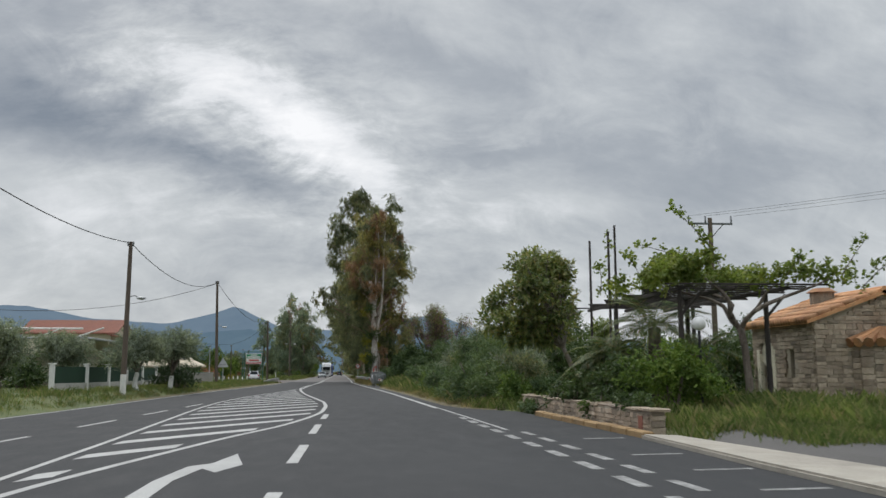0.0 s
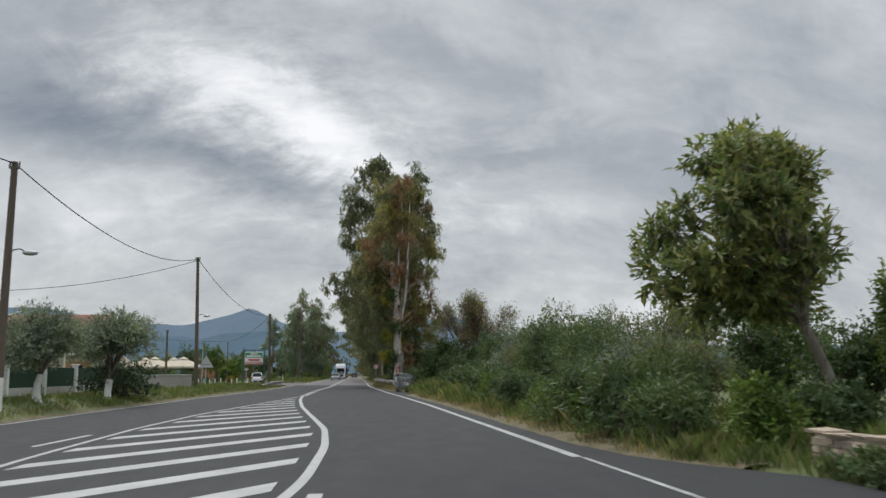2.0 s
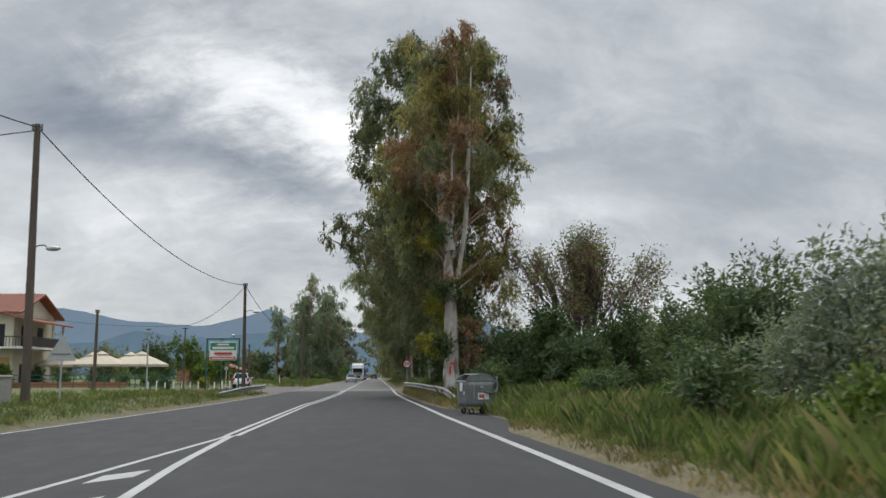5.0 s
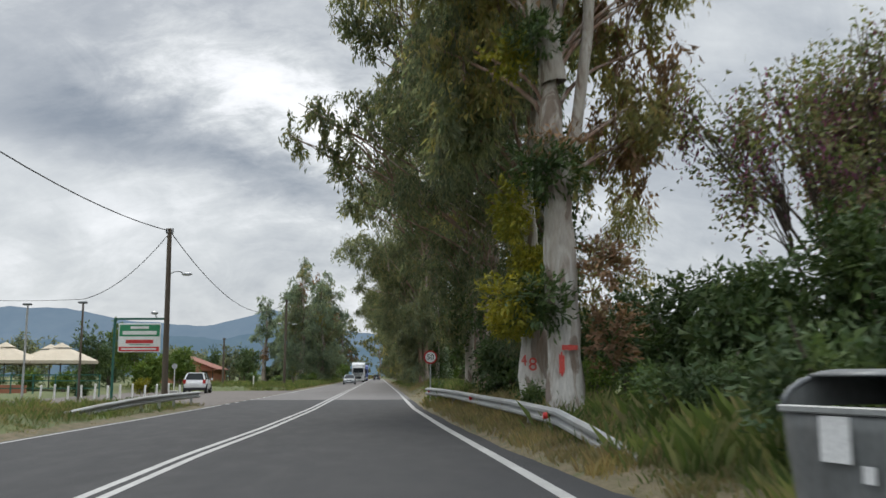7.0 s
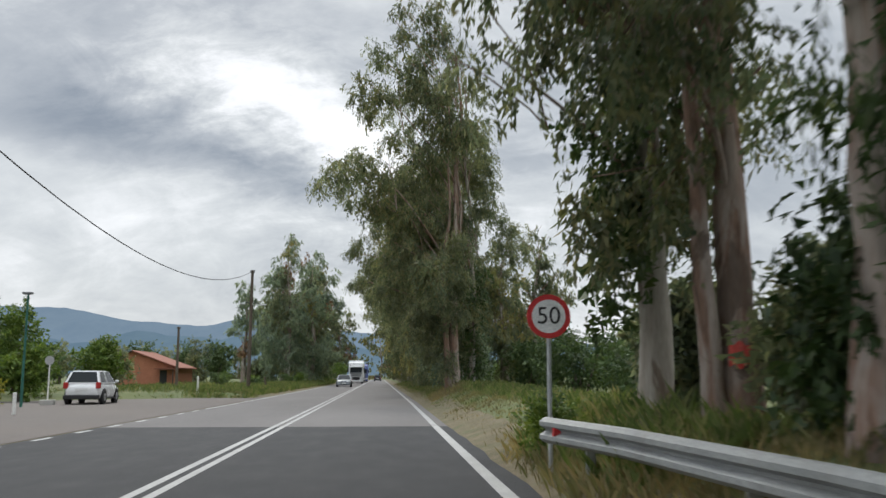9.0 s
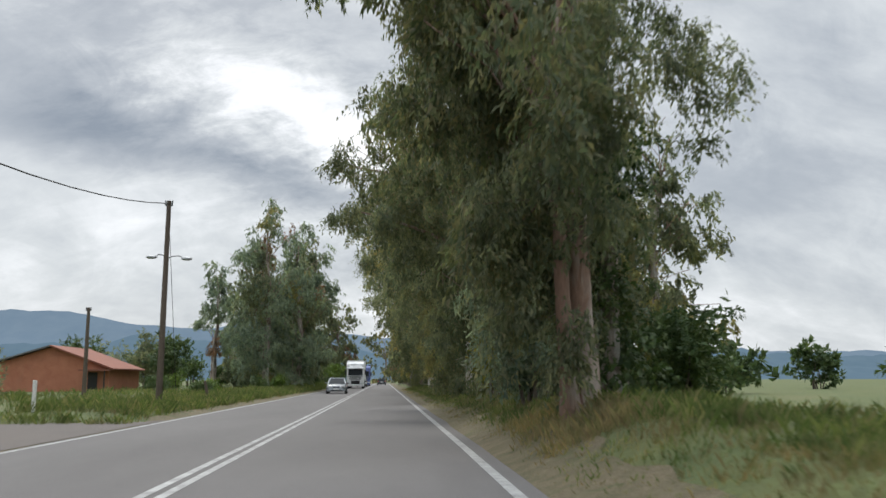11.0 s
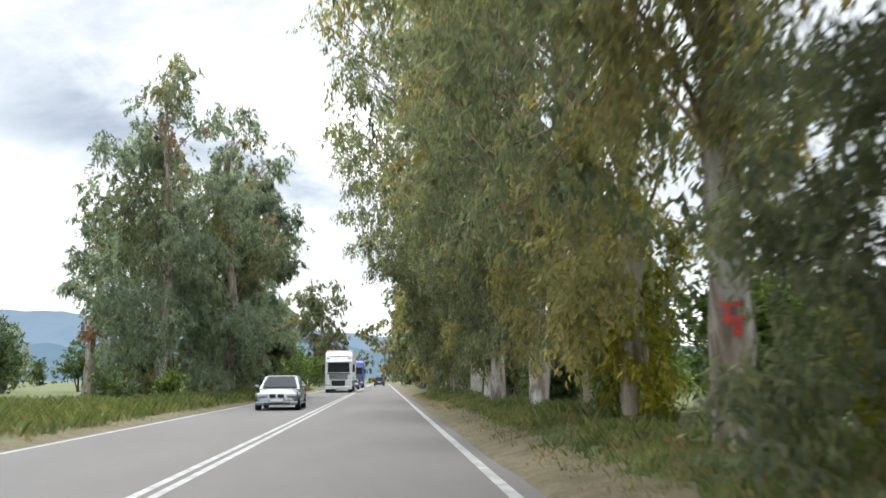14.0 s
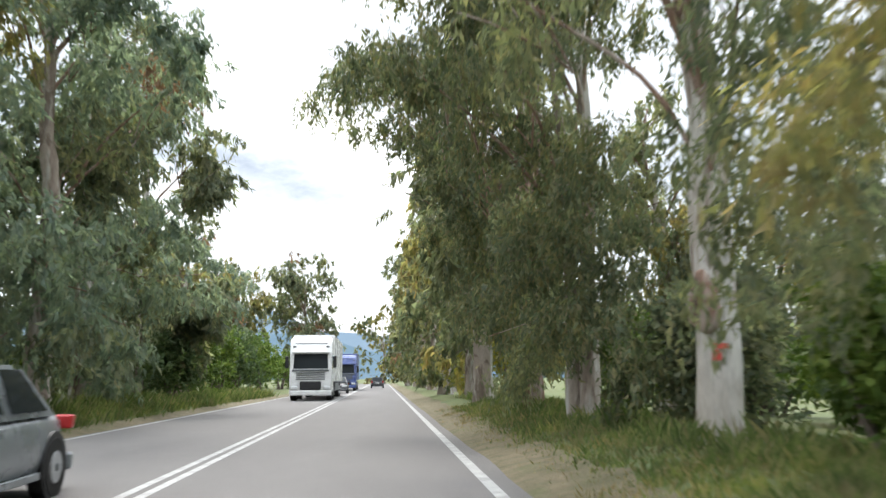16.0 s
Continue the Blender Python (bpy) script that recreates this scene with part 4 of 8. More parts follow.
def small_tree(name, label, seed, puffs, n, length, width, leaf, fork, trunk_r, m=None, bark=None, wash=0.0, category="tree", droop=0.15, group="", spread=0.2, per=8, lean=(0, 0), twigs=0, extra=()):
    """A low garden tree: short trunk that forks into limbs, one to each puff."""
    r = np.random.default_rng(seed)
    ob = thing(name, label, category, m, group)
    bark = bark or M["bark"]
    pts = [(lean[0] * s + 0.05 * math.sin(5 * s + seed), lean[1] * s + 0.05 * math.cos(4 * s + seed), -0.25 + (fork + 0.25) * s) for s in np.linspace(0, 1, 8)]
    rad = [trunk_r * (1 + 0.4 * math.exp(-max(p[2], 0) / 0.15)) * (1 - 0.25 * i / 7) for i, p in enumerate(pts)]
    V, F = [], []
    tube(V, F, pts, rad, 12, seed, 0.14)
    part("trunk", raw_mesh("trunk", V, F, bark, True), None, ob)
    if wash:
        V, F = [], []
        k = [i for i, p in enumerate(pts) if p[2] <= wash]
        tube(V, F, [pts[i] for i in k], [rad[i] * 1.05 + 0.004 for i in k], 12, seed, 0.14)
        part("whitewash", raw_mesh("whitewash", V, F, M["whitewash"], True), None, ob, "white lime paint on the lower trunk")
    V, F = [], []
    for p in puffs:
        rr = trunk_r * 0.5
        e = (p[0], p[1], p[2] + 0.3 * p[5])
        tube(V, F, bend(pts[-1], e, 6, 0.1, r, 0.2), list(np.linspace(rr, 0.015, 7)), 7, seed)
        for _ in range(3 + twigs):
            q = np.array(pts[-1]) * 0.4 + np.array(e) * 0.6
            f = (p[0] + r.uniform(-1, 1) * p[3], p[1] + r.uniform(-1, 1) * p[4], p[2] + r.uniform(-0.5, 1.0) * p[5])
            tube(V, F, bend(q, f, 4, 0.1, r, 0.2), list(np.linspace(rr * 0.35, 0.006, 5)), 5, seed)
    part("bough", raw_mesh("bough", V, F, bark, True), None, ob)
    part("crown", tris_mesh("crown", leaves(r, puffs, int(n * 1.4), length, width, droop, per, spread, 0.5, three=True), leaf), None, ob)
    for nm, mt, k, ln, wd, lb in extra:
        part(nm, quads_mesh(nm, leaves(r, puffs, k, ln, wd, 0.6, per, spread, 0.5), mt), None, ob, lb)
    return ob


def spread_puffs(r, w, h0, h1, count, size):
    out = []
    for i in range(count):
        a, q = TAU * (i + r.random()) / count, r.uniform(0.2, 0.8)
        z = r.uniform(h0, h1)
        out.append((math.cos(a) * w * q, math.sin(a) * w * q, z, size * r.uniform(0.8, 1.25), size * r.uniform(0.8, 1.25), size * r.uniform(0.65, 1.0)))
    return out


def grass_field(name, label, zones, material, seed):
    """Blades in tufts over stretches (y0, y1, offset from the edge x0, x1, side, number, height)."""
    r = np.random.default_rng(seed)
    T = []
    for y0, y1, a, b, side, n, h in zones:
        ntuft = max(1, n // 14)
        ty, to = r.uniform(y0, y1, ntuft), a + (b - a) * r.random(ntuft)
        hh = h * r.uniform(0.55, 1.3, ntuft) * (0.55 + 0.9 * np.array([0.5 + 0.5 * noise.noise((float(t) * 0.35, float(o) * 0.6, seed)) for t, o in zip(ty, to)]))
        ty, to, hh = np.repeat(ty, 14), np.repeat(to, 14), np.repeat(hh, 14)
        k = len(ty)
        y = ty + r.normal(size=k) * 0.13
        table = EDGE_R if side > 0 else EDGE_L
        x = np.interp(y, [p[0] for p in table], [p[1] for p in table]) + side * (to + r.normal(size=k) * 0.13)
        if side > 0:
            keep = np.array([p > asphalt_r(q) + 0.06 for p, q in zip(x, y)])
            x, y, hh = x[keep], y[keep], hh[keep]
            k = len(x)
        z = np.array([bank(float(p), float(q)) for p, q in zip(x, y)])
        z = np.maximum(z, -0.03) - 0.02
        ht = hh * r.uniform(0.6, 1.15, k)
        an = r.uniform(0, TAU, k)
        tilt = r.uniform(0.1, 0.75, k) * ht
        w = r.uniform(0.004, 0.009, k) * (0.7 + ht)
        base = np.stack([x, y, z], 1)
        sd = np.stack([np.cos(an), np.sin(an), np.zeros(k)], 1) * w[:, None]
        mid = base + np.stack([np.sin(an) * tilt * 0.35, np.cos(an) * tilt * 0.35, ht * 0.6], 1)
        tip = base + np.stack([np.sin(an) * tilt, np.cos(an) * tilt, ht], 1)
        T.append(np.stack([base - sd, base + sd, mid + sd * 0.7], 1))
        T.append(np.stack([base - sd, mid + sd * 0.7, tip], 1))
    single(name, tris_mesh(name, np.concatenate(T), material), None, label, "grass", kind="stuff")


# ---- eucalyptus avenue ----
def at(x, y, turn=0.0, s=1.0, z=None):
    return pose(x, y, bank(x, y) if z is None else z, 0, 0, turn) @ Matrix.Diagonal((s, s, s, 1))


GREENS = [(M["leaf_euc"], 0.8), (M["leaf_euc_olive"], 0.2)]
DARK = [(M["leaf_euc_deep"], 0.8), (M["leaf_euc"], 0.2)]
OLIVE = [(M["leaf_euc"], 0.7), (M["leaf_euc_olive"], 0.3)]
BLUE = [(M["leaf_euc_blue"], 0.72), (M["leaf_euc"], 0.18), (M["leaf_euc_olive"], 0.06), (M["leaf_rust"], 0.04)]


def front_tree():
    """The tall pale tree that opens the avenue: a bare pollarded stem with tufts on it, the crown high and behind."""
    r = np.random.default_rng(41)
    pf = []
    for i in range(48):
        z = 9.0 + 8.0 * i / 47
        a = r.uniform(0, TAU)
        q = r.uniform(0.3, 2.9) * (1 if z < 14.5 else 0.8)
        pf.append((0.3 + math.cos(a) * q, 1.6 + math.sin(a) * q * 0.8, z, r.uniform(0.6, 1.2), r.uniform(0.6, 1.2), r.uniform(0.7, 1.3)))
    for i in range(7):
        pf.append((r.uniform(1.4, 3.3), r.uniform(0.8, 3.0), r.uniform(5.5, 10.5), r.uniform(0.8, 1.2), r.uniform(0.8, 1.2), r.uniform(0.9, 1.4)))
    pf += [(2.9, 1.5, 11.4, 1.0, 1.0, 1.1), (3.1, 1.8, 13.2, 1.0, 1.0, 1.1), (2.7, 1.6, 14.8, 1.0, 1.0, 1.0), (1.6, 1.5, 16.6, 1.0, 1.0, 0.9)]
    for i in range(7):
        pf.append((r.uniform(-2.8, -1.2), r.uniform(1.5, 3.5), r.uniform(6.5, 12.0), r.uniform(0.8, 1.3), r.uniform(0.9, 1.3), r.uniform(1.0, 1.7)))
    tuft = lambda z, dx, s: (dx, -0.35, z, s, s, s * 0.7)
    ob = eucalyptus("eucalyptus", "tall pale-trunked eucalyptus with leafy tufts on its bare stem", 18.0, 41, 0.36, pf, 52000, [(M["leaf_euc_olive"], 0.62), (M["leaf_rust"], 0.14), (M["leaf_euc"], 0.24)], M["euc_bark_white"],
                    m=at(5.95, 89.6), group="eucalyptus avenue", length=0.21, width=0.06, limb_from=0.66, pinch=(6.4, 0.5), extra=(
                        ("tuft", M["leaf_dark"], [tuft(2.2, -0.5, 0.65), tuft(4.7, -0.35, 0.7), tuft(7.3, -0.55, 0.55), (-0.6, 0.1, 9.2, 0.5, 0.5, 0.5)], 3600, 0.17, 0.05, "dark green ferny tufts"),
                        ("tuft", M["leaf_yellow"], [(-1.0, -0.1, 2.3, 0.5, 0.5, 0.55), (-1.0, 0, 7.0, 0.45, 0.45, 0.5), (-0.9, 0.2, 4.0, 0.35, 0.5, 0.7)], 2200, 0.14, 0.045, "yellow-green tufts"),
                        ("tuft", M["leaf_rust"], [(0.75, -0.2, 2.9, 0.5, 0.5, 0.5), (0.9, 0.0, 1.6, 0.5, 0.5, 0.7), (-0.5, -0.3, 9.6, 0.9, 0.7, 0.45), (-0.2, -0.4, 5.2, 0.6, 0.3, 0.25)], 2400, 0.16, 0.05, "dry rust-brown tufts")))
    # the second, leaning stem and the stump of a limb
    V, F = [], []
    tube(V, F, [(0.25, 0, 5.2), (0.6, 0.1, 7.5), (0.75, 0.15, 9.5), (0.85, 0.3, 12), (1.0, 0.5, 15.5)], [0.12, 0.11, 0.10, 0.07, 0.03], 10, 3)
    tube(V, F, [(-0.1, 0, 6.5), (-0.35, -0.05, 8.0), (-0.5, -0.1, 9.6), (-0.5, -0.1, 10.1)], [0.26, 0.24, 0.24, 0.18], 10, 5)
    part("limb", raw_mesh("limb", V, F, M["euc_bark_white"], True), None, ob)
    return ob


front_tree()

r = np.random.default_rng(5)
VARIANTS = []
for i, (H, low, rx, ry, n, mats, bark, tr, lean, stems) in enumerate((
        (21, 1.8, 3.6, 4.0, 46000, DARK, M["euc_bark"], 0.22, (-2.0, 0.0), 2),
        (19, 2.6, 3.5, 3.8, 22000, OLIVE, M["euc_bark"], 0.25, (-1.8, 0.0), 1),
        (22, 4.2, 3.7, 4.0, 18500, OLIVE, M["euc_bark_white"], 0.26, (-1.9, 0.3), 1),
        (18, 2.6, 3.4, 3.6, 44000, DARK, M["euc_bark_brown"], 0.26, (-2.0, -0.3), 3),
        (20, 4.4, 3.7, 3.9, 38000, [(M["leaf_euc_deep"], 0.55), (M["leaf_euc"], 0.45)], M["euc_bark_white"], 0.26, (-1.9, 0.2), 1))):
    pf = []
    for p in euc_crown(np.random.default_rng(60 + i), H, low, rx, ry, lean, 26):
        # limbs reach out over the lane at mid height
        k = max(0.0, 1 - abs(p[2] - 10.5) / 5.0)
        p = (p[0] - 1.5 * k,) + p[1:]
        # the field side is thin, and bare near the ground
        if p[0] > 0.3:
            if p[2] < 7.5:
                p = (-0.9 - 0.5 * p[0],) + p[1:]
            else:
                p = (p[0] * 0.5, p[1], p[2], p[3] * 0.6, p[4] * 0.7, p[5] * 0.7)
        # nothing hangs low over the lane
        if p[2] < 5.5 and p[0] - p[3] < -2.3:
            p = (-2.3 + p[3],) + p[1:]
        pf.append(p)
    VARIANTS.append((H, pf, n, mats, bark, tr, stems))
LABELS = ("dark-leaved eucalyptus with peeling grey bark on the verge", "rusty-barked eucalyptus with olive-green drooping leaves",
          "pale smooth-barked eucalyptus with yellowing drooping leaves", "many-stemmed eucalyptus with dense dark hanging foliage", "bare-stemmed pale eucalyptus with a dense hanging crown")
BUILT = {}


def avenue(x, y, v, turn, s):
    H, pf, n, mats, bark, tr, stems = VARIANTS[v]
    m = at(x, y, turn, s)
    if v in BUILT:
        return copy_thing(BUILT[v], m)
    BUILT[v] = eucalyptus("eucalyptus", LABELS[v], H, 70 + v, tr, pf, n, mats, bark, trunks=stems, m=Matrix(), trunk_lean=(-0.35 if v == 1 else 0.0, 0.0), group="eucalyptus avenue", length=0.19, width=0.058)
    BUILT[v].matrix_basis = m
    return BUILT[v]


RIGHT_ROW = [(7.6, 99.6, 0, -15, 0.92), (6.9, 108.5, 3, -28, 0.95), (6.0, 139.3, 3, 0, 1.1), (7.0, 141.2, 0, -6, 0.95),
             (7.2, 149.0, 0, 28, 0.95), (6.6, 156.7, 0, -24, 0.85), (6.75, 166.7, 4, -14, 1.0), (6.6, 176.6, 1, 14, 1.05), (7.0, 182.0, 1, 34, 0.95),
             (6.9, 190.8, 2, -22, 1.05), (6.6, 197.4, 1, -5, 0.95), (6.9, 202.0, 2, 10, 0.9), (6.95, 207.6, 2, -8, 1.05), (6.8, 214.0, 0, 30, 1.0), (6.9, 221.0, 3, 8, 1.0), (6.3, 110.0, 2, 20, 0.85), (7.8, 172.5, 0, 20, 0.85), (7.3, 186.2, 1, -10, 0.95), (7.4, 194.3, 1, 15, 0.95), (8.7, 153.8, 0, 40, 0.82), (8.4, 157.8, 0, 75, 0.8)]
ROW = [avenue(*a) for a in RIGHT_ROW]


def great_tree():
    """The tallest tree of the row: broad round head, and a long limb out over the road."""
    r = np.random.default_rng(46)
    pf = []
    for i in range(34):
        z = 7.2 + 14.8 * i / 33
        a = r.uniform(0, TAU)
        wide = lerp(z, [(4, 2.6), (9, 3.8), (14, 4.7), (18, 4.5), (20, 3.6), (22, 2.3)])
        q = wide * r.uniform(0.35, 0.95) * (1.18 if z > 12 else 1.0)
        pf.append((-0.8 + math.cos(a) * q, math.sin(a) * q * 0.85, z, r.uniform(1.2, 1.7), r.uniform(1.2, 1.6), r.uniform(0.9, 1.4)))
    pf += [(-5.6, -0.5, 9.4, 1.0, 1.0, 0.8), (-6.6, -0.3, 9.9, 1.0, 0.9, 0.7), (-4.6, -0.2, 10.2, 1.0, 1.0, 0.9), (-5.4, -0.2, 8.2, 0.7, 0.8, 0.8), (-4.9, 0.4, 6.9, 0.8, 0.8, 0.9), (-7.2, -0.4, 9.0, 0.5, 0.6, 0.5),
           (-4.6, 0, 13.2, 1.3, 1.3, 1.2), (-5.0, 0.3, 15.0, 1.3, 1.3, 1.2), (-4.9, -0.3, 16.9, 1.4, 1.3, 1.2), (-4.4, 0, 18.7, 1.4, 1.3, 1.2), (-3.4, 0.2, 20.4, 1.4, 1.3, 1.1), (-1.8, 0, 21.6, 1.5, 1.3, 1.0)]
    return eucalyptus("eucalyptus", "tallest eucalyptus of the row with a broad rounded head", 23.0, 46, 0.30, pf, 66000, [(M["leaf_euc"], 0.45), (M["leaf_euc_deep"], 0.55)], M["euc_bark_brown"], m=at(6.6, 104.8), group="eucalyptus avenue", length=0.23, width=0.07)


GREAT = great_tree()


def tuft_on(owner, x, y, z, rx, rz, n, leaf, label, seed):
    """A clump of fresh shoots on a trunk."""
    r = np.random.default_rng(seed)
    ob = part("tuft", tris_mesh("tuft", leaves(r, [(x, y, z, rx, rx, rz)], n, 0.12, 0.035, 0.2, 8, 0.08, 0.5, three=True), leaf), None, owner, label)
    ob.matrix_parent_inverse = owner.matrix_basis.inverted()


def numbered_tree():
    """Stout white trunk with yellow tufts, the crown high up."""
    r = np.random.default_rng(48)
    pf = [(math.cos(a) * q - 0.4, math.sin(a) * q, z, r.uniform(0.9, 1.4), r.uniform(0.9, 1.4), r.uniform(0.8, 1.3))
          for a, q, z in zip(r.uniform(0, TAU, 22), r.uniform(0.8, 2.7, 22), np.linspace(6.5, 16.5, 22))]
    ob = eucalyptus("eucalyptus", "stout white-barked eucalyptus with yellow shoots on its trunk", 17.0, 48, 0.36, pf, 32000, OLIVE, M["euc_bark_white"], m=at(6.35, 94.9), group="eucalyptus avenue", length=0.23, width=0.068, limb_from=0.6, pinch=(3.0, 0.66))
    tuft_on(ob, 5.72, 94.45, 2.55, 0.58, 0.40, 4200, M["leaf_yellow"], "yellow-green shoots on the trunk", 1)
    tuft_on(ob, 6.2, 94.45, 4.0, 0.50, 0.32, 2600, M["leaf_yellow"], "yellow-green shoots on the trunk", 2)
    tuft_on(ob, 5.75, 94.6, 4.9, 0.35, 0.5, 1600, M["leaf_yellow"], "yellow-green shoots on the trunk", 5)
    return ob


numbered_tree()


def ivy(owner, x, y, z0, z1, rad, n, seed):
    """Ivy that has climbed a trunk and hangs round it."""
    r = np.random.default_rng(seed)
    pf = [(x + r.uniform(-0.4, 0.4), y + r.uniform(-0.4, 0.4), z, rad * r.uniform(0.7, 1.2), rad * r.uniform(0.7, 1.2), 0.9) for z in np.linspace(z0, z1, 9)]
    ob = part("ivy", tris_mesh("ivy", leaves(r, pf, n, 0.15, 0.09, 0.45, 8, 0.13, 0.5, three=True), M["leaf_dark"]), None, owner, "dark glossy climbing ivy")
    ob.matrix_parent_inverse = owner.matrix_basis.inverted()


ivy(ROW[0], 7.6, 99.6, 1.0, 9.5, 1.0, 7000, 11)
ivy(ROW[15], 5.9, 109.9, 2.6, 5.5, 0.45, 2200, 12)
ivy(GREAT, 6.9, 105.2, 0.8, 3.0, 0.6, 4000, 13)
ivy(ROW[3], 7.0, 141.2, 1.0, 6.0, 0.9, 4000, 14)


def hanging(owner, puffs, n, seed, leaf, label):
    """Long sprays that droop in front of a stem."""
    r = np.random.default_rng(seed)
    ob = part("spray", tris_mesh("spray", leaves(r, clumps(r, puffs, 5), int(n * 1.05), 0.16, 0.045, 0.62, 14, 0.2, 0.4, three=True), leaf), None, owner, label)
    ob.matrix_parent_inverse = owner.matrix_basis.inverted()


r = np.random.default_rng(77)
hanging(ROW[2], [(5.75 + r.uniform(-0.6, 0.5), 137.9 + r.uniform(-0.4, 0.5), z, 0.7, 0.7, 0.8) for z in np.linspace(3.9, 7.4, 9)], 6500, 78, M["leaf_euc"], "drooping grey-green sprays in front of the stems")
hanging(ROW[2], [(5.1 + r.uniform(-0.6, 0.5), 139.0 + r.uniform(-0.5, 1.5), z, 0.8, 0.8, 0.9) for z in np.linspace(1.5, 4.6, 7)], 6000, 79, M["leaf_euc"], "low grey-green sprays beside the stems")
hanging(ROW[3], [(8.3 + r.uniform(-0.8, 1.0), 141.6 + r.uniform(-1.0, 1.2), z, 1.0, 1.0, 1.0) for z in np.linspace(7.0, 12.0, 9)], 8000, 95, M["leaf_euc"], "grey-green sprays on the field side")
hanging(ROW[4], [(5.9 + r.uniform(-0.8, 0.8), 147.0 + r.uniform(-0.8, 0.8), z, 0.9, 0.9, 0.9) for z in np.linspace(1.0, 7.0, 12)], 7000, 80, M["leaf_euc_blue"], "grey-green hanging foliage down to the ground")
hanging(ROW[7], [(5.7 + r.uniform(-1.0, 1.3), 175.9 + r.uniform(-0.6, 0.5), z, 0.7, 0.7, 0.7) for z in np.linspace(3.9, 7.0, 8)], 7000, 81, M["leaf_euc_olive"], "drooping olive sprays in front of the stem")
hanging(ROW[16], [(7.5 + r.uniform(-1.0, 0.7), 170.8 + r.uniform(-1.4, 1.4), z, 0.9, 0.9, 0.9) for z in np.linspace(1.6, 8.0, 13)], 11000, 89, M["leaf_euc_deep"], "deep green foliage hanging to the ground")
hanging(ROW[6], [(5.6 + r.uniform(-0.6, 0.6), 166.6 + r.uniform(-0.9, 0.6), z, 0.7, 0.7, 0.8) for z in np.linspace(3.0, 7.4, 9)], 7000, 83, M["leaf_euc"], "drooping grey-green sprays beside the stem")
hanging(ROW[6], [(5.95 + r.uniform(-0.4, 0.4), 165.9 + r.uniform(-0.4, 0.4), z, 0.5, 0.5, 0.5) for z in np.linspace(0.4, 1.1, 3)], 1500, 96, M["leaf_euc_deep"], "deep green shoots round the foot of the stem")
hanging(ROW[9], [(6.3 + r.uniform(-0.7, 1.3), 189.9 + r.uniform(-0.6, 0.6), z, 0.7, 0.7, 0.8) for z in np.linspace(4.8, 8.0, 7)], 3600, 84, M["leaf_euc_olive"], "drooping olive sprays in front of the stem")
hanging(ROW[9], [(8.2 + r.uniform(-0.4, 0.7), 190.8 + r.uniform(-0.6, 0.8), z, 0.7, 0.7, 0.8) for z in np.linspace(1.4, 5.5, 8)], 6500, 85, M["leaf_dark"], "dark leafy sprays beside the stem")
hanging(ROW[0], [(9.5 + r.uniform(-0.8, 0.9), 99.6 + r.uniform(-0.8, 0.8), z, 0.8, 0.8, 0.8) for z in np.linspace(3.0, 6.6, 8)], 4500, 86, M["leaf_euc_olive"], "yellowing sprays on the field side")
hanging(ROW[12], [(8.3 + r.uniform(-0.4, 1.0), 207.8 + r.uniform(-0.8, 0.8), z, 0.6, 0.6, 0.7) for z in np.linspace(2.6, 7.5, 9)], 4500, 87, M["leaf_euc"], "thin grey-green sprays on the field side")
hanging(GREAT, [(7.4 + r.uniform(-0.9, 0.9), 102.6 + r.uniform(-2.2, 2.4), z, 0.9, 0.9, 0.9) for z in np.linspace(1.0, 8.5, 16)], 13000, 88, M["leaf_dark"], "dark leafy climbers hanging round the stem")
for k, (o, x, y, mt) in enumerate(((17, 6.2, 185.4, "leaf_euc_olive"), (10, 5.9, 196.6, "leaf_euc"), (11, 6.1, 201.2, "leaf_euc_olive"), (9, 5.8, 191.6, "leaf_euc"))):
    hanging(ROW[o], [(x + r.uniform(-0.8, 0.8), y + r.uniform(-0.8, 0.8), z, 0.7, 0.7, 0.8) for z in np.linspace(2.9, 6.4, 8)], 5000, 90 + k, M[mt], "light drooping sprays beside the stem")
hanging(ROW[8], [(7.1 + r.uniform(-0.45, 0.45), 182.0 + r.uniform(-0.5, 0.4), z, 0.6, 0.6, 0.65) for z in np.linspace(0.9, 4.4, 8)], 5500, 82, M["leaf_yellow"], "yellow-green shoots from the ground up the stem")


def lane_limb(owner, a, b, n, seed, leaf):
    """A bough that reaches out over the lane with its own drooping sprays."""
    r = np.random.default_rng(seed)
    V, F = [], []
    tube(V, F, bend(a, b, 8, 0.3, r), list(np.linspace(0.10, 0.025, 9)), 7, seed, 0.06)
    ob = part("bough", raw_mesh("bough", V, F, M["euc_bark_brown"], True), None, owner)
    ob.matrix_parent_inverse = owner.matrix_basis.inverted()
    a, b = np.array(a, float), np.array(b, float)
    hanging(owner, [tuple(a + (b - a) * s + r.normal(size=3) * (0.35, 0.7, 0.35) + (0, 0, -0.3)) + (0.75, 0.9, 0.75) for s in np.linspace(0.55, 1.05, 7)], n, seed + 1, leaf, "drooping sprays over the lane")


for k, (o, y, x, z, mt) in enumerate(((5, 156.7, 1.3, 7.6, "leaf_euc"), (5, 157.6, 0.9, 9.6, "leaf_euc_deep"), (6, 166.7, 1.3, 9.0, "leaf_euc_deep"), (7, 176.6, 2.3, 8.6, "leaf_euc"))):
    lane_limb(ROW[o], (RIGHT_ROW[o][0] - 0.2, RIGHT_ROW[o][1], z - 2.2), (x, y, z), 4500, 140 + 2 * k, M[mt])

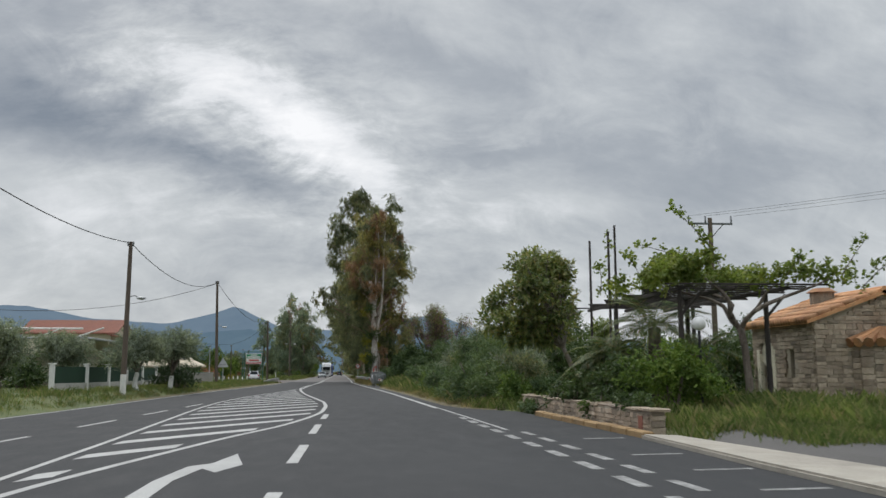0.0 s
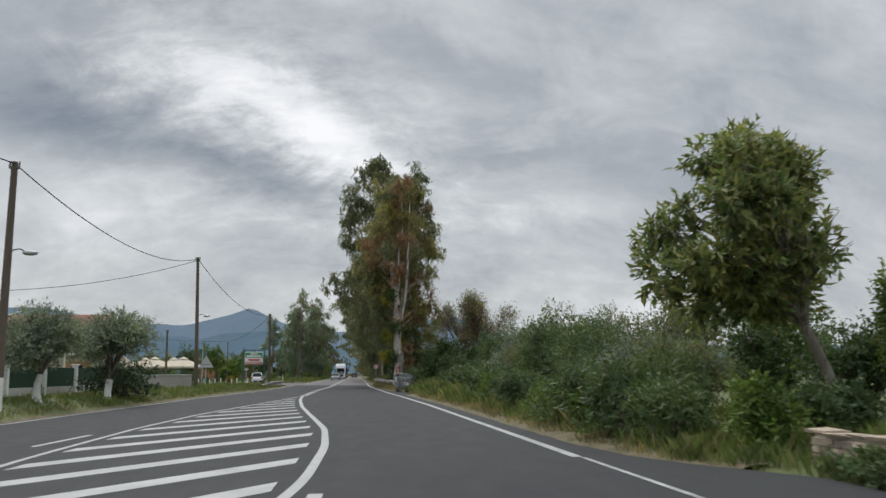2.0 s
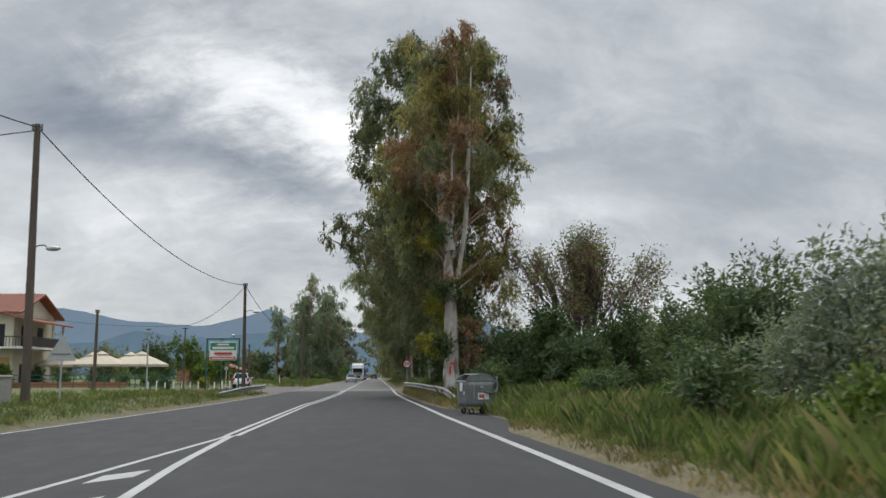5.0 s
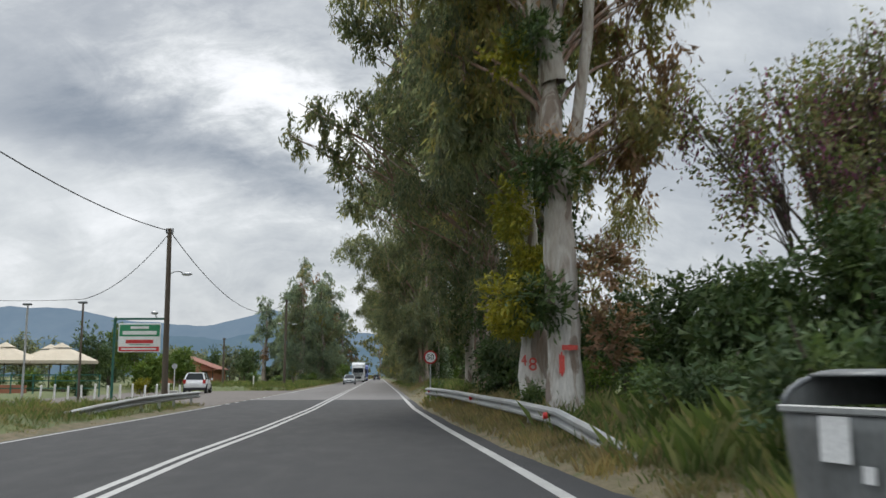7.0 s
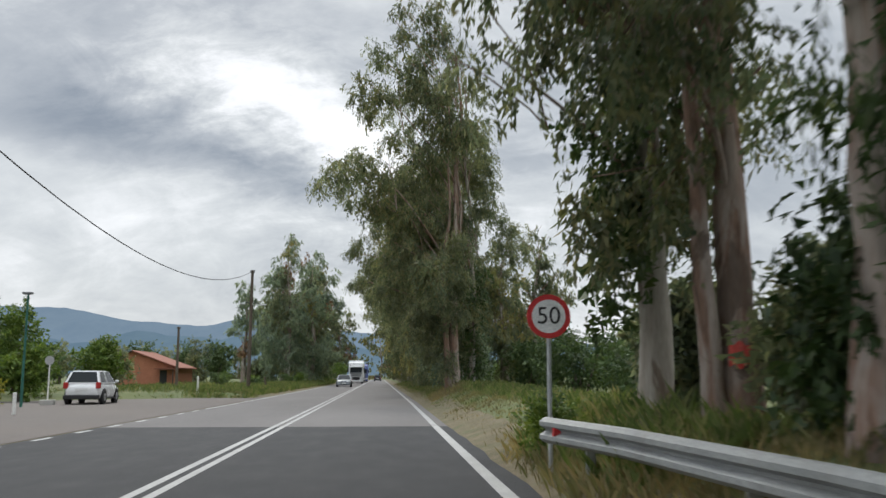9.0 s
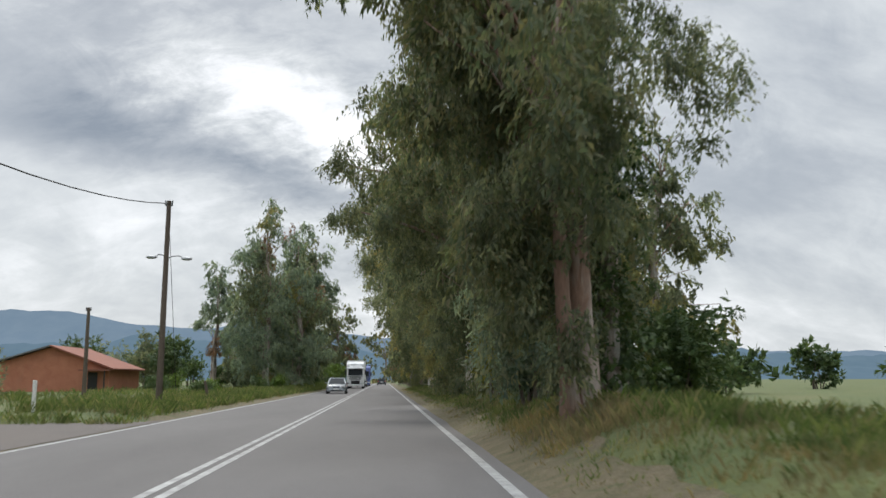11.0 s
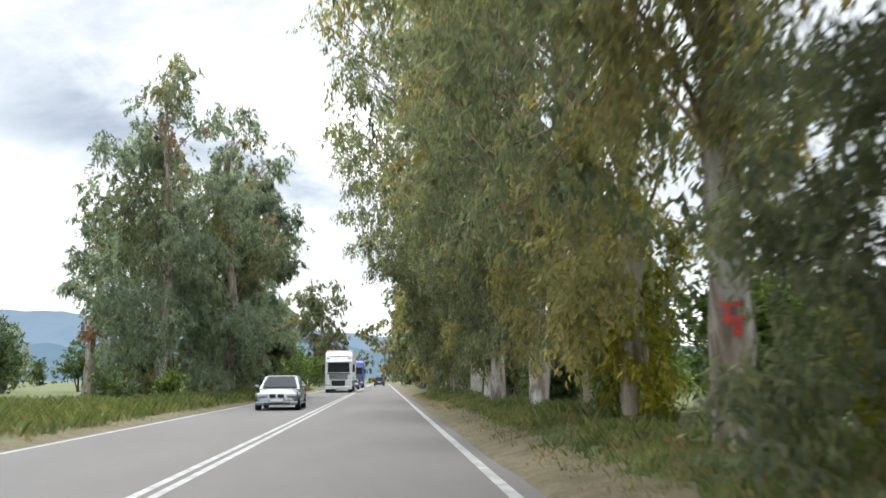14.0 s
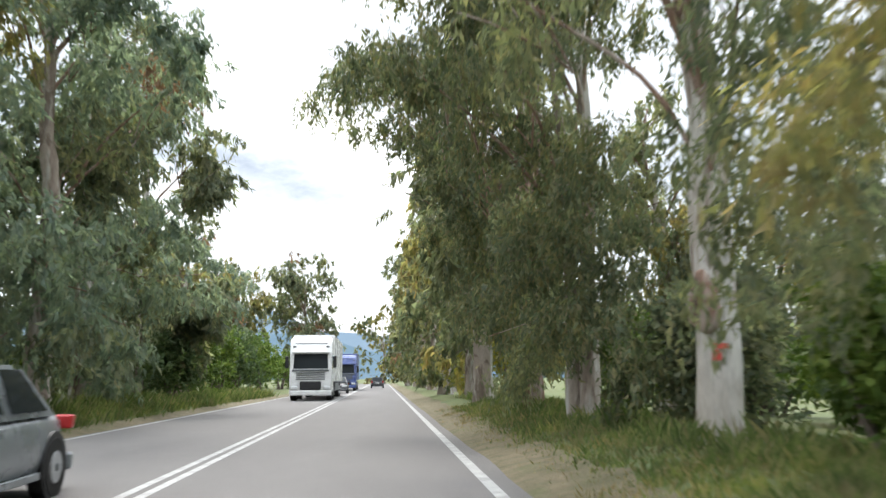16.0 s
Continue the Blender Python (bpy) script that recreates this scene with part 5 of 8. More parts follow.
# skirts of low foliage that close the row between the stems
SKIRT = [(5, 6.6, 158.4, 0.4, 3.0, "leaf_euc_deep"), (6, 6.0, 169.8, 0.5, 4.4, "leaf_euc_deep"), (7, 6.3, 173.6, 0.6, 4.2, "leaf_euc"),
         (7, 5.7, 178.8, 1.4, 5.0, "leaf_euc_olive"), (8, 6.4, 183.6, 1.2, 5.0, "leaf_euc"), (17, 6.0, 187.8, 1.6, 5.4, "leaf_euc_olive"), (9, 6.5, 193.2, 1.8, 5.0, "leaf_euc"), (10, 6.2, 199.2, 1.6, 5.0, "leaf_euc_deep"),
         (11, 6.6, 204.4, 1.4, 4.8, "leaf_euc"), (13, 6.3, 211.5, 0.8, 5.2, "leaf_euc_deep"), (13, 6.1, 215.6, 1.0, 5.6, "leaf_euc"), (14, 6.4, 219.0, 0.8, 5.0, "leaf_euc_deep")]
for k, (o, x, y, z0, z1, mt) in enumerate(SKIRT):
    hanging(ROW[o], [(x + r.uniform(-0.5, 0.6), y + r.uniform(-1.0, 1.0), z, 0.75, 0.85, 0.75) for z in np.linspace(z0 + 0.5, z1, 8)], 5000 if y < 176 or y > 208 else 3400, 120 + k, M[mt], "low grey-green foliage hanging between the stems")

# lighter copies for the distance and the other side of the road
def far_euc(x, y, seed, H, rx, mats, n, low=1.5, L=0.5, W=0.16, label="", bark=None, count=16, size=1.15):
    pf = euc_crown(np.random.default_rng(seed), H, low, rx, rx, (0, 0), count, size)
    return eucalyptus("eucalyptus", label, H, seed, 0.38, pf, n, mats, bark or M["euc_bark"], m=at(x, y), group="eucalyptus avenue", length=L, width=W, k_clumps=5)


LBL = "bushy grey-green eucalyptus beside the far lane"
far_euc(-9.8, 217.0, 301, 20.0, 4.2, BLUE, 42000, 0.8, 0.25, 0.09, LBL, count=44)
far_euc(-6.9, 222.0, 302, 18.5, 3.8, BLUE, 30000, 0.8, 0.28, 0.09, LBL, count=34)
far_euc(-11.2, 224.5, 303, 16.5, 3.6, BLUE, 25000, 0.8, 0.30, 0.10, LBL, count=30)
far_euc(-8.0, 229.0, 304, 17.0, 3.8, BLUE, 28000, 0.8, 0.30, 0.10, LBL, count=30)
far_euc(-8.4, 237.5, 305, 18.0, 3.6, GREENS, 24000, 1.0, 0.42, 0.13, LBL, count=18)
far_euc(-17.2, 228.0, 306, 14.5, 2.8, BLUE, 13000, 4.5, 0.28, 0.10, "slim eucalyptus with a round head beside the bushy ones", count=14)
r = np.random.default_rng(9)
for i, y in enumerate((250, 262, 276, 292)):
    far_euc(-9.5 - r.uniform(0, 4), y, 310 + i, r.uniform(11, 14), 3.6, (BLUE, GREENS)[i % 2], 12000, 1.0, 0.4, 0.15, "distant eucalyptus along the road", count=24)
for i, y in enumerate((229, 238, 248, 258, 270, 284, 300, 318)):
    far_euc(6.4 + r.uniform(0, 1.2), y, 330 + i, r.uniform(14, 18), 3.6, (GREENS, OLIVE, DARK)[i % 3], 10000, 1.6, 0.42, 0.15, "distant eucalyptus along the road", count=22)
far_euc(6.2, 318, 350, 17, 3.6, [(M["leaf_euc_olive"], 0.55), (M["leaf_rust"], 0.45)], 13000, 1.5, 0.45, 0.17, "distant tall brownish eucalyptus", M["euc_bark_white"], count=22)
far_euc(-7.0, 306, 351, 17.0, 4.6, [(M["leaf_euc"], 0.75), (M["leaf_rust"], 0.25)], 18000, 3.5, 0.42, 0.16, "distant rounded eucalyptus beside the road", count=26)
far_euc(3.0, 410, 352, 18, 7.0, OLIVE, 6000, 1, 0.8, 0.3, "distant eucalyptus closing the view")
for i, (x, y, h) in enumerate(((-60, 380, 10), (-45, 400, 11), (-25, 390, 10), (-14, 420, 12), (14, 400, 13), (30, 380, 11), (48, 390, 10))):
    far_euc(x, y, 360 + i, h, 5.0, GREENS, 2500, 0.5, 1.0, 0.4, "distant tree on the plain")


# a few trees behind the avenue
SECOND = far_euc(13.0, 157, 380, 11, 2.8, GREENS, 13000, 1.2, 0.27, 0.09, "leafy eucalyptus standing behind the roadside row", count=22)
for i, (x, y) in enumerate(((13.6, 216), (10.2, 152.5), (11.0, 222))):
    copy_thing(SECOND, at(x, y, 67 * i, 0.78 + 0.06 * (i % 4)))


# ---- undergrowth ----
def scatter_bush(x, y, w, d, h, n, leaf, seed, label, ln=0.14, wd=0.045, group="", droop=0.1, extra=(), name="bush"):
    r = np.random.default_rng(seed)
    return bush(name, label, seed, mound(r, w, d, h), n, ln, wd, leaf, at(x, y), "bush", droop, group=group, extra=extra)


S = "grey-green scrub bush in the roadside thicket"
G = "roadside thicket"
for i, (x, y, w, d, h) in enumerate(((9.6, 30.2, 0.9, 1.2, 0.8), (8.4, 34, 1.3, 1.9, 1.6), (9.4, 38, 1.7, 2.2, 2.0), (10.5, 43, 2.2, 2.6, 2.3), (8.6, 41.5, 1.0, 1.6, 1.2), (11.7, 49, 2.6, 3.0, 2.7), (9.8, 55, 1.9, 2.6, 3.0),
                                     (12.2, 60, 2.6, 3.2, 4.2), (10.0, 66, 2.0, 2.8, 3.3), (12.5, 71, 2.8, 3.0, 4.4), (10.8, 76, 2.2, 2.6, 3.6), (13.5, 40, 3, 3.2, 3.6), (15, 54, 3.2, 3.6, 4.2), (16, 68, 3.4, 3.6, 4.6), (9.6, 47, 1.8, 2.4, 2.1), (10.6, 52, 2.2, 2.8, 3.4), (11.2, 57.5, 2.4, 2.6, 3.8), (10.4, 61.5, 2.1, 2.6, 3.2), (12.4, 65.5, 2.6, 2.8, 4.4), (11.0, 70, 2.2, 2.6, 3.4), (13.6, 76, 2.6, 2.8, 4.2), (9.8, 80, 1.9, 2.2, 2.8), (14, 47, 2.8, 3.0, 4.0), (14.5, 61, 3, 3, 4.8))):
    scatter_bush(x + (0.9 if 36 < y < 78 and x < 10.9 else 0.0), y, w, d, h, (14000 if y < 62 else 9500) if h > 2.2 else 8000, (M["leaf_olive"], M["leaf_scrub"], M["leaf_scrub"], M["leaf_scrub"], M["leaf_euc_deep"])[(i + 2) % 5], 500 + i, S, 0.115 if y < 62 else 0.14, 0.042, G)
W = [scatter_bush(7.7, 35.5, 0.8, 1.0, 0.9, 3600, M["leaf_bright"], 530, "tall green weeds at the edge of the thicket", 0.11, 0.035, "edge weeds"),
     scatter_bush(8.0, 38.3, 0.9, 1.2, 1.3, 3000, M["leaf_scrub"], 531, "tall grey-green weeds at the edge of the thicket", 0.12, 0.035, "edge weeds")]
for i, (x, y) in enumerate(((7.9, 42.2), (7.6, 45.4), (8.3, 47.5), (8.0, 50.8), (8.4, 54.0), (7.9, 57.2), (8.5, 60.5), (8.2, 64.4), (8.7, 68.2), (8.3, 72.5), (8.8, 76.0), (7.2, 81.8), (7.6, 84.0), (7.0, 85.6), (7.9, 82.4), (7.4, 33.0), (7.3, 39.8), (7.6, 31.2), (8.3, 29.6), (7.2, 36.8), (8.2, 36.4), (7.5, 43.8), (7.4, 48.9), (7.5, 52.4))):
    copy_thing(W[i % 2], at(x, y, 75 * i, 0.8 + 0.12 * (i % 4)))
U = "dark ivy-hung undergrowth between the trunks"
for i, (x, y, w, d, h) in enumerate(((6.9, 103.2, 1.2, 1.4, 2.3), (7.3, 107.2, 1.2, 1.4, 2.5), (8.9, 91.6, 1.8, 1.8, 3.3), (9.4, 88.6, 1.9, 1.8, 3.6), (9.2, 97, 2.0, 2.4, 3.6), (8.4, 102.5, 1.5, 1.9, 2.6), (9.4, 107, 2.0, 2.4, 3.2), (7.0, 111.0, 1.3, 1.5, 2.3), (8.8, 114.5, 1.8, 2.2, 2.8), (10.0, 121, 2.2, 2.8, 3.0), (9.5, 129, 2.2, 3.0, 2.6),
                                     (7.6, 146, 1.6, 2.0, 3.4), (6.1, 145.4, 1.2, 1.5, 2.2), (8.3, 153.5, 1.8, 2.2, 3.4), (8.0, 160.5, 1.6, 2.0, 2.8), (9.2, 165.8, 2.0, 2.4, 3.0), (8.6, 170.2, 1.8, 2.0, 4.6), (8.2, 179.3, 1.6, 2.0, 3.0), (8.4, 186, 1.8, 2.2, 3.6),
                                     (8.3, 194, 1.8, 2.2, 2.6), (8.9, 204.5, 2.0, 2.2, 2.4), (8.4, 211, 1.8, 2.2, 3.0), (8.8, 218, 2.0, 2.6, 3.0), (7.5, 184.6, 1.0, 1.2, 2.4), (7.7, 192.6, 1.0, 1.2, 2.8), (7.5, 199.6, 1.0, 1.2, 2.6), (7.7, 204.8, 1.1, 1.2, 2.4), (7.7, 210.4, 1.0, 1.2, 2.6))):
    scatter_bush(x, y, w, d, h, 6500, (M["leaf_scrub"], M["leaf_euc"], M["leaf_bright"], M["leaf_euc"])[i % 4] if y > 190 else (M["leaf_bright"] if 174 < y < 190 else (M["leaf_scrub"], M["leaf_dark"], M["leaf_dark"], M["leaf_bright"])[i % 4]) if y > 150 else M["leaf_euc_blue"] if y > 143 else M["leaf_euc"] if 105 < y < 112 else (M["leaf_dark"] if i % 3 else M["leaf_scrub"]), 540 + i, U, 0.15, 0.06, "avenue undergrowth", 0.35)
for i, (x, y, w, h) in enumerate(((6.5, 155.6, 0.95, 3.3), (7.4, 183.6, 1.3, 4.2), (7.6, 174.6, 1.0, 2.2), (8.6, 236, 1.8, 3.6), (7.4, 242, 1.4, 3.0), (7.0, 262, 1.8, 3.4), (7.2, 296, 2.0, 3.6))):
    scatter_bush(x, y, w, w, h, 4200, M["leaf_yellow"], 580 + i, "yellow-green leafy bush under the trees", 0.15, 0.06, "avenue undergrowth", 0.3)
for i, (x, y, w, h) in enumerate(((-7.2, 238, 1.9, 3.4), (-7.4, 245, 2.3, 4.6), (-7.6, 253, 2.6, 5.2), (-7.8, 262, 2.8, 5.4), (-7.6, 272, 3.0, 5.2), (-7.4, 284, 3.0, 4.8), (-7.2, 298, 3.0, 4.6), (-7.0, 316, 3.2, 4.6))):
    scatter_bush(x, y, w, w * 1.6, h, 6000, M["leaf_bright"] if i % 3 else M["leaf_scrub"], 590 + i, "fresh light-green bush beside the far lane", 0.22, 0.1, "far lane bushes")
for i, (x, y, w, h) in enumerate(((-27, 238, 4.2, 6.5), (-33, 252, 4.6, 7.0), (-24, 247, 3.6, 5.0), (-41, 262, 5, 7.5), (-17, 205, 3.4, 5.2), (-21, 213, 3.4, 5.6), (-26, 207, 3.4, 5.0), (-14.5, 228, 2.6, 3.6), (-31, 222, 4, 6.5), (-38, 214, 4, 5.5), (-46, 224, 4.5, 6.0))):
    scatter_bush(x, y, w, w, h, 5000, M["leaf_euc"] if i % 2 else M["leaf_scrub"], 600 + i, "rounded field tree with grey-green foliage", 0.3, 0.1, "field trees")
for i, (x, y, w, h) in enumerate(((-13.5, 188, 1.4, 1.3), (-11, 193, 1.2, 1.0), (-9.5, 183.5, 1.1, 0.9), (-15, 199, 1.6, 1.6), (-8.5, 203, 1.3, 1.4), (-7.5, 209, 1.3, 1.6))):
    scatter_bush(x, y, w, w, h, 2200, M["leaf_bright"] if i % 2 else M["leaf_scrub"], 620 + i, "low green shrub in the field grass", 0.14, 0.05, "field shrubs")

BACK = [scatter_bush(11.5, 150, 2.4, 2.8, 3.4, 6500, M["leaf_scrub"], 681, "grey-green thicket bush behind the avenue", 0.2, 0.08, "avenue undergrowth", 0.2), scatter_bush(13, 157, 2.6, 2.8, 3.0, 6000, M["leaf_bright"], 682, "fresh green thicket bush behind the avenue", 0.2, 0.08, "avenue undergrowth", 0.2)]
for i, (x, y) in enumerate(((10.2, 168.6), (10.6, 176.5), (10.4, 183), (10.6, 195), (10.4, 207.5), (9.6, 202.4), (-13.5, 229), (-11, 233), (-17, 231), (12, 165), (13.5, 174), (11.5, 182), (13, 191), (12, 199), (13.5, 206), (12, 213), (13.5, 221), (12, 230), (13, 115), (14.5, 123), (12.5, 132), (14, 140))):
    copy_thing(BACK[i % 2], at(x, y, 50 * i, 0.9 + 0.05 * (i % 4)))

# Judas tree and its dark neighbours beside the bin
r = np.random.default_rng(21)
small_tree("judas_tree", "sprawling Judas tree with pink pods and thin bare twigs", 21, [(math.cos(a) * q, math.sin(a) * q, z + 0.25 * (2.6 - q), 0.42, 0.42, h) for a, q, z, h in zip(r.uniform(0, TAU, 34), r.uniform(0.3, 2.6, 34), r.uniform(2.6, 4.7, 34), r.uniform(0.45, 0.95, 34))], 9500, 0.09, 0.06, M["leaf_judas"], 0.5, 0.07,
           at(12.2, 90.3, 0, 1.33), extra=(("seed_pod", M["pod"], 4200, 0.11, 0.032, "pink seed pods"),), twigs=9, spread=0.2, per=6, droop=0.3)
for i, (x, y, w, h) in enumerate(((9.2, 82.6, 1.8, 3.4), (11.6, 82.5, 2.4, 4.2), (8.6, 87.5, 1.5, 2.4), (10.2, 86.8, 2.2, 3.6), (13.5, 86.5, 2.6, 3.8), (13.0, 79.0, 2.4, 3.6), (11.0, 91.0, 2.2, 3.2), (14.8, 92.5, 2.6, 3.8), (16.5, 84.0, 2.6, 4.0))):
    scatter_bush(x, y, w, w, h, 8500, M["leaf_dark"], 640 + i, "dense dark shrub below the Judas tree", 0.15, 0.06, "dark shrubs")

for i, (x, y, w, h, k) in enumerate(((8.5, 98.4, 1.4, 2.6, "leaf_dark"), (9.8, 102.2, 1.8, 3.0, "leaf_scrub"), (8.0, 95.8, 0.8, 1.3, "leaf_bright"), (10.6, 97.6, 1.8, 3.2, "leaf_scrub"), (12.6, 101, 2.2, 3.4, "leaf_dark"), (6.9, 87.2, 0.6, 0.9, "leaf_bright"), (7.4, 89.2, 0.6, 0.8, "leaf_scrub"), (4.85, 110.2, 0.45, 0.75, "leaf_bright"), (5.1, 111.6, 0.5, 0.7, "leaf_scrub"), (6.1, 100.6, 0.5, 0.6, "leaf_dark"), (6.0, 93.2, 0.4, 0.5, "leaf_scrub"))):
    scatter_bush(x, y, w, w, h, 5200 if h > 2 else 2200, M[k], 750 + i, "leafy shrub on the bank behind the guard rail", 0.13 if h > 2 else 0.09, 0.05 if h > 2 else 0.03, "bank shrubs", 0.2)

# magnolia: a stem leaning over the thicket, the crown to one side of its foot
r = np.random.default_rng(31)
pf = []
for k in range(34):
    a, q, h = r.uniform(0, TAU), r.uniform(0.25, 1.0) ** 0.6, r.uniform(-1, 1)
    wide = math.sqrt(max(0.05, 1 - 0.8 * h * h))
    pf.append((-2.0 + 0.25 * h + math.cos(a) * q * 1.65 * wide, math.sin(a) * q * 1.5 * wide, 3.75 + 1.45 * h, r.uniform(0.36, 0.6), r.uniform(0.36, 0.6), r.uniform(0.3, 0.5)))
pf += [(-2.0, 0.1, 5.35, 0.5, 0.5, 0.4), (-1.5, 0, 5.1, 0.45, 0.45, 0.4), (-3.6, 0.1, 2.9, 0.5, 0.5, 0.5), (-1.2, 0.3, 2.6, 0.8, 0.8, 0.6), (-2.3, 0.4, 2.5, 0.8, 0.8, 0.6)]
pf += [(-0.75, 0.1, 4.3, 0.4, 0.4, 0.35), (-0.45, 0, 3.8, 0.35, 0.35, 0.3), (-0.5, 0.2, 3.2, 0.35, 0.35, 0.3)]
small_tree("magnolia", "evergreen magnolia with large glossy leaves and a leaning stem", 31, pf, 9500, 0.22, 0.07, M["leaf_magnolia"], 1.9, 0.12, at(11.9, 33.4), lean=(-0.75, 0.1), spread=0.12, per=9, twigs=3, droop=0.3, bark=M["bark_pale"])
r = np.random.default_rng(33)
small_tree("small_tree", "small yellow-green leafy tree with a stout pale stem", 33, [(p[0], p[1], p[2] + 1.0, p[3], p[4], p[5]) for p in mound(r, 0.75, 0.8, 2.0)], 5000, 0.11, 0.05, M["leaf_vine"], 1.4, 0.14, at(12.3, 32.0), spread=0.12, twigs=1)

for i, (x, y, w, h, k) in enumerate(((13.4, 35.6, 1.5, 2.6, "leaf_dark"), (12.2, 37.2, 1.5, 2.4, "leaf_dark"), (15.2, 34.6, 1.7, 3.0, "leaf_scrub"), (14.2, 32.0, 1.3, 2.0, "leaf_dark"), (13.2, 29.2, 1.3, 1.8, "leaf_scrub"), (15.0, 28.0, 1.5, 2.4, "leaf_dark"), (17.5, 31.5, 2.0, 3.2, "leaf_scrub"), (11.4, 27.6, 1.0, 1.3, "leaf_dark"))):
    scatter_bush(x, y, w, w, h, 5200, M[k], 780 + i, "dark leafy shrub behind the garden wall", 0.12, 0.05, "garden shrubs", 0.15)

# knotted burl on the stem of the tall pale tree
bm = ball(bmesh.new(), (0, 0, 0), 0.26, 3, (0.8, 0.7, 1.5))
for v in bm.verts:
    v.co *= 1 + 0.35 * noise.noise(v.co * 6)
burl = part("burl", bm, M["euc_bark_brown"], ROW[12], "rusty peeled burl", smooth=True)
burl.matrix_parent_inverse = ROW[12].matrix_basis.inverted()
burl.matrix_basis = pose(6.74, 207.4, 2.15)


# ---- chapel garden on the near side ----
def kerbs():
    bm = bmesh.new()
    prism(bm, [(7.86, 3.0), (9.2, 3.0), (9.05, 10.0), (8.6, 15.6), (8.05, 16.0), (7.86, 11.0)], "z", -0.1, 0.09)
    bmesh.ops.bevel(bm, geom=[e for e in bm.edges if all(v.co.z > 0.06 for v in e.verts)], offset=0.03, segments=2, affect="EDGES")
    single("pavement", bm, M["kerb_concrete"], "pale worn concrete kerb strip", "pavement", kind="structure")
    ob = thing("kerb", "ochre-painted concrete kerb below the stone wall", "kerb")
    for i in range(9):
        y = 16.05 + i * 0.98
        x = 8.1 - 0.012 * (y - 16)
        part("kerb_stone", boxm(x, x + 0.22, y, y + 0.965, -0.1, 0.12 + 0.008 * (i % 3), bevel=0.025), M["kerb_ochre"], ob)
    strip("dirt_strip", 2, 15.5, 0.9, lambda y: 9.0, lambda y: 10.9 + wob(y, 3, 0.2), lambda x, y: bank(x, y) + 0.02, M["asphalt_side"], "dusty grey hard-packed strip behind the kerb", "ground", 4)


kerbs()


def stone_course(owner, origin, u, nrm, length, z0, z1, seed, hmin=0.10, hmax=0.17, wmin=0.16, wmax=0.42, skip=None, name="stone", depth=0.05, material=None):
    """Rough stones with recessed joints on a wall face: origin, along u, standing proud along nrm."""
    r = np.random.default_rng(seed)
    u, nrm = Vector(u), Vector(nrm)
    protos = []
    for k in range(6):
        bm = bmesh.new()
        box(bm, -0.5, 0.5, -0.5, 0.5, -0.5, 0.5)
        bmesh.ops.bevel(bm, geom=list(bm.edges), offset=0.06, segments=1, affect="EDGES")
        for v in bm.verts:
            v.co += Vector(r.uniform(-0.085, 0.085, 3))
        protos.append(mesh_of(name, bm, material or M["stone"]))
    z, count = z0, 0
    while z < z1 - 0.04:
        h = min(r.uniform(hmin, hmax), z1 - z)
        a = 0.0
        while a < length - 0.03:
            w = min(r.uniform(wmin, wmax), length - a)
            if length - a - w < wmin * 0.6:
                w = length - a
            c = a + w / 2
            if not (skip and skip(c, z + h / 2, w, h)):
                ob = new(name, protos[r.integers(6)])
                ob.parent = owner
                p = Vector(origin) + u * c + nrm * (depth * 0.2) + Vector((0, 0, z + h / 2))
                rot = Matrix((u, -nrm, Vector((0, 0, 1)))).transposed().to_4x4()
                ob.matrix_basis = Matrix.Translation(p) @ rot @ Matrix.Diagonal((w - 0.014, depth * r.uniform(1.2, 1.9), h - 0.013, 1))
                count += 1
            a += w
        z += h
    return count


def garden_wall():
    ob = thing("garden_wall", "low wall of rough pale stones behind the kerb", "wall", pose(0, 0, 0))
    part("core", boxm(8.44, 8.74, 16.6, 28.4, -0.1, 0.47), M["mortar"], ob)
    r = np.random.default_rng(14)
    y = 16.5
    while y < 28.2:
        l = r.uniform(0.28, 0.62)
        bm = boxm(8.38 + r.uniform(-0.05, 0.05), 8.80 + r.uniform(-0.04, 0.04), y, y + l - 0.015, 0.46, 0.50 + r.uniform(-0.012, 0.03), bevel=0.014)
        for v in bm.verts:
            v.co += Vector(r.uniform(-0.014, 0.014, 3))
        part("coping", bm, M["stone"], ob)
        y += l
    stone_course(ob, (8.44, 16.6, 0), (0, 1, 0), (-1, 0, 0), 11.8, 0.0, 0.46, 3, 0.06, 0.12, 0.12, 0.34)
    stone_course(ob, (8.74, 16.6, 0), (-1, 0, 0), (0, -1, 0), 0.3, 0.0, 0.47, 4)
    part("red_patch", boxm(8.372, 8.378, 16.85, 17.12, 0.12, 0.37, bevel=0.001), M["roof_red"], ob, "faded red painted patch")


garden_wall()


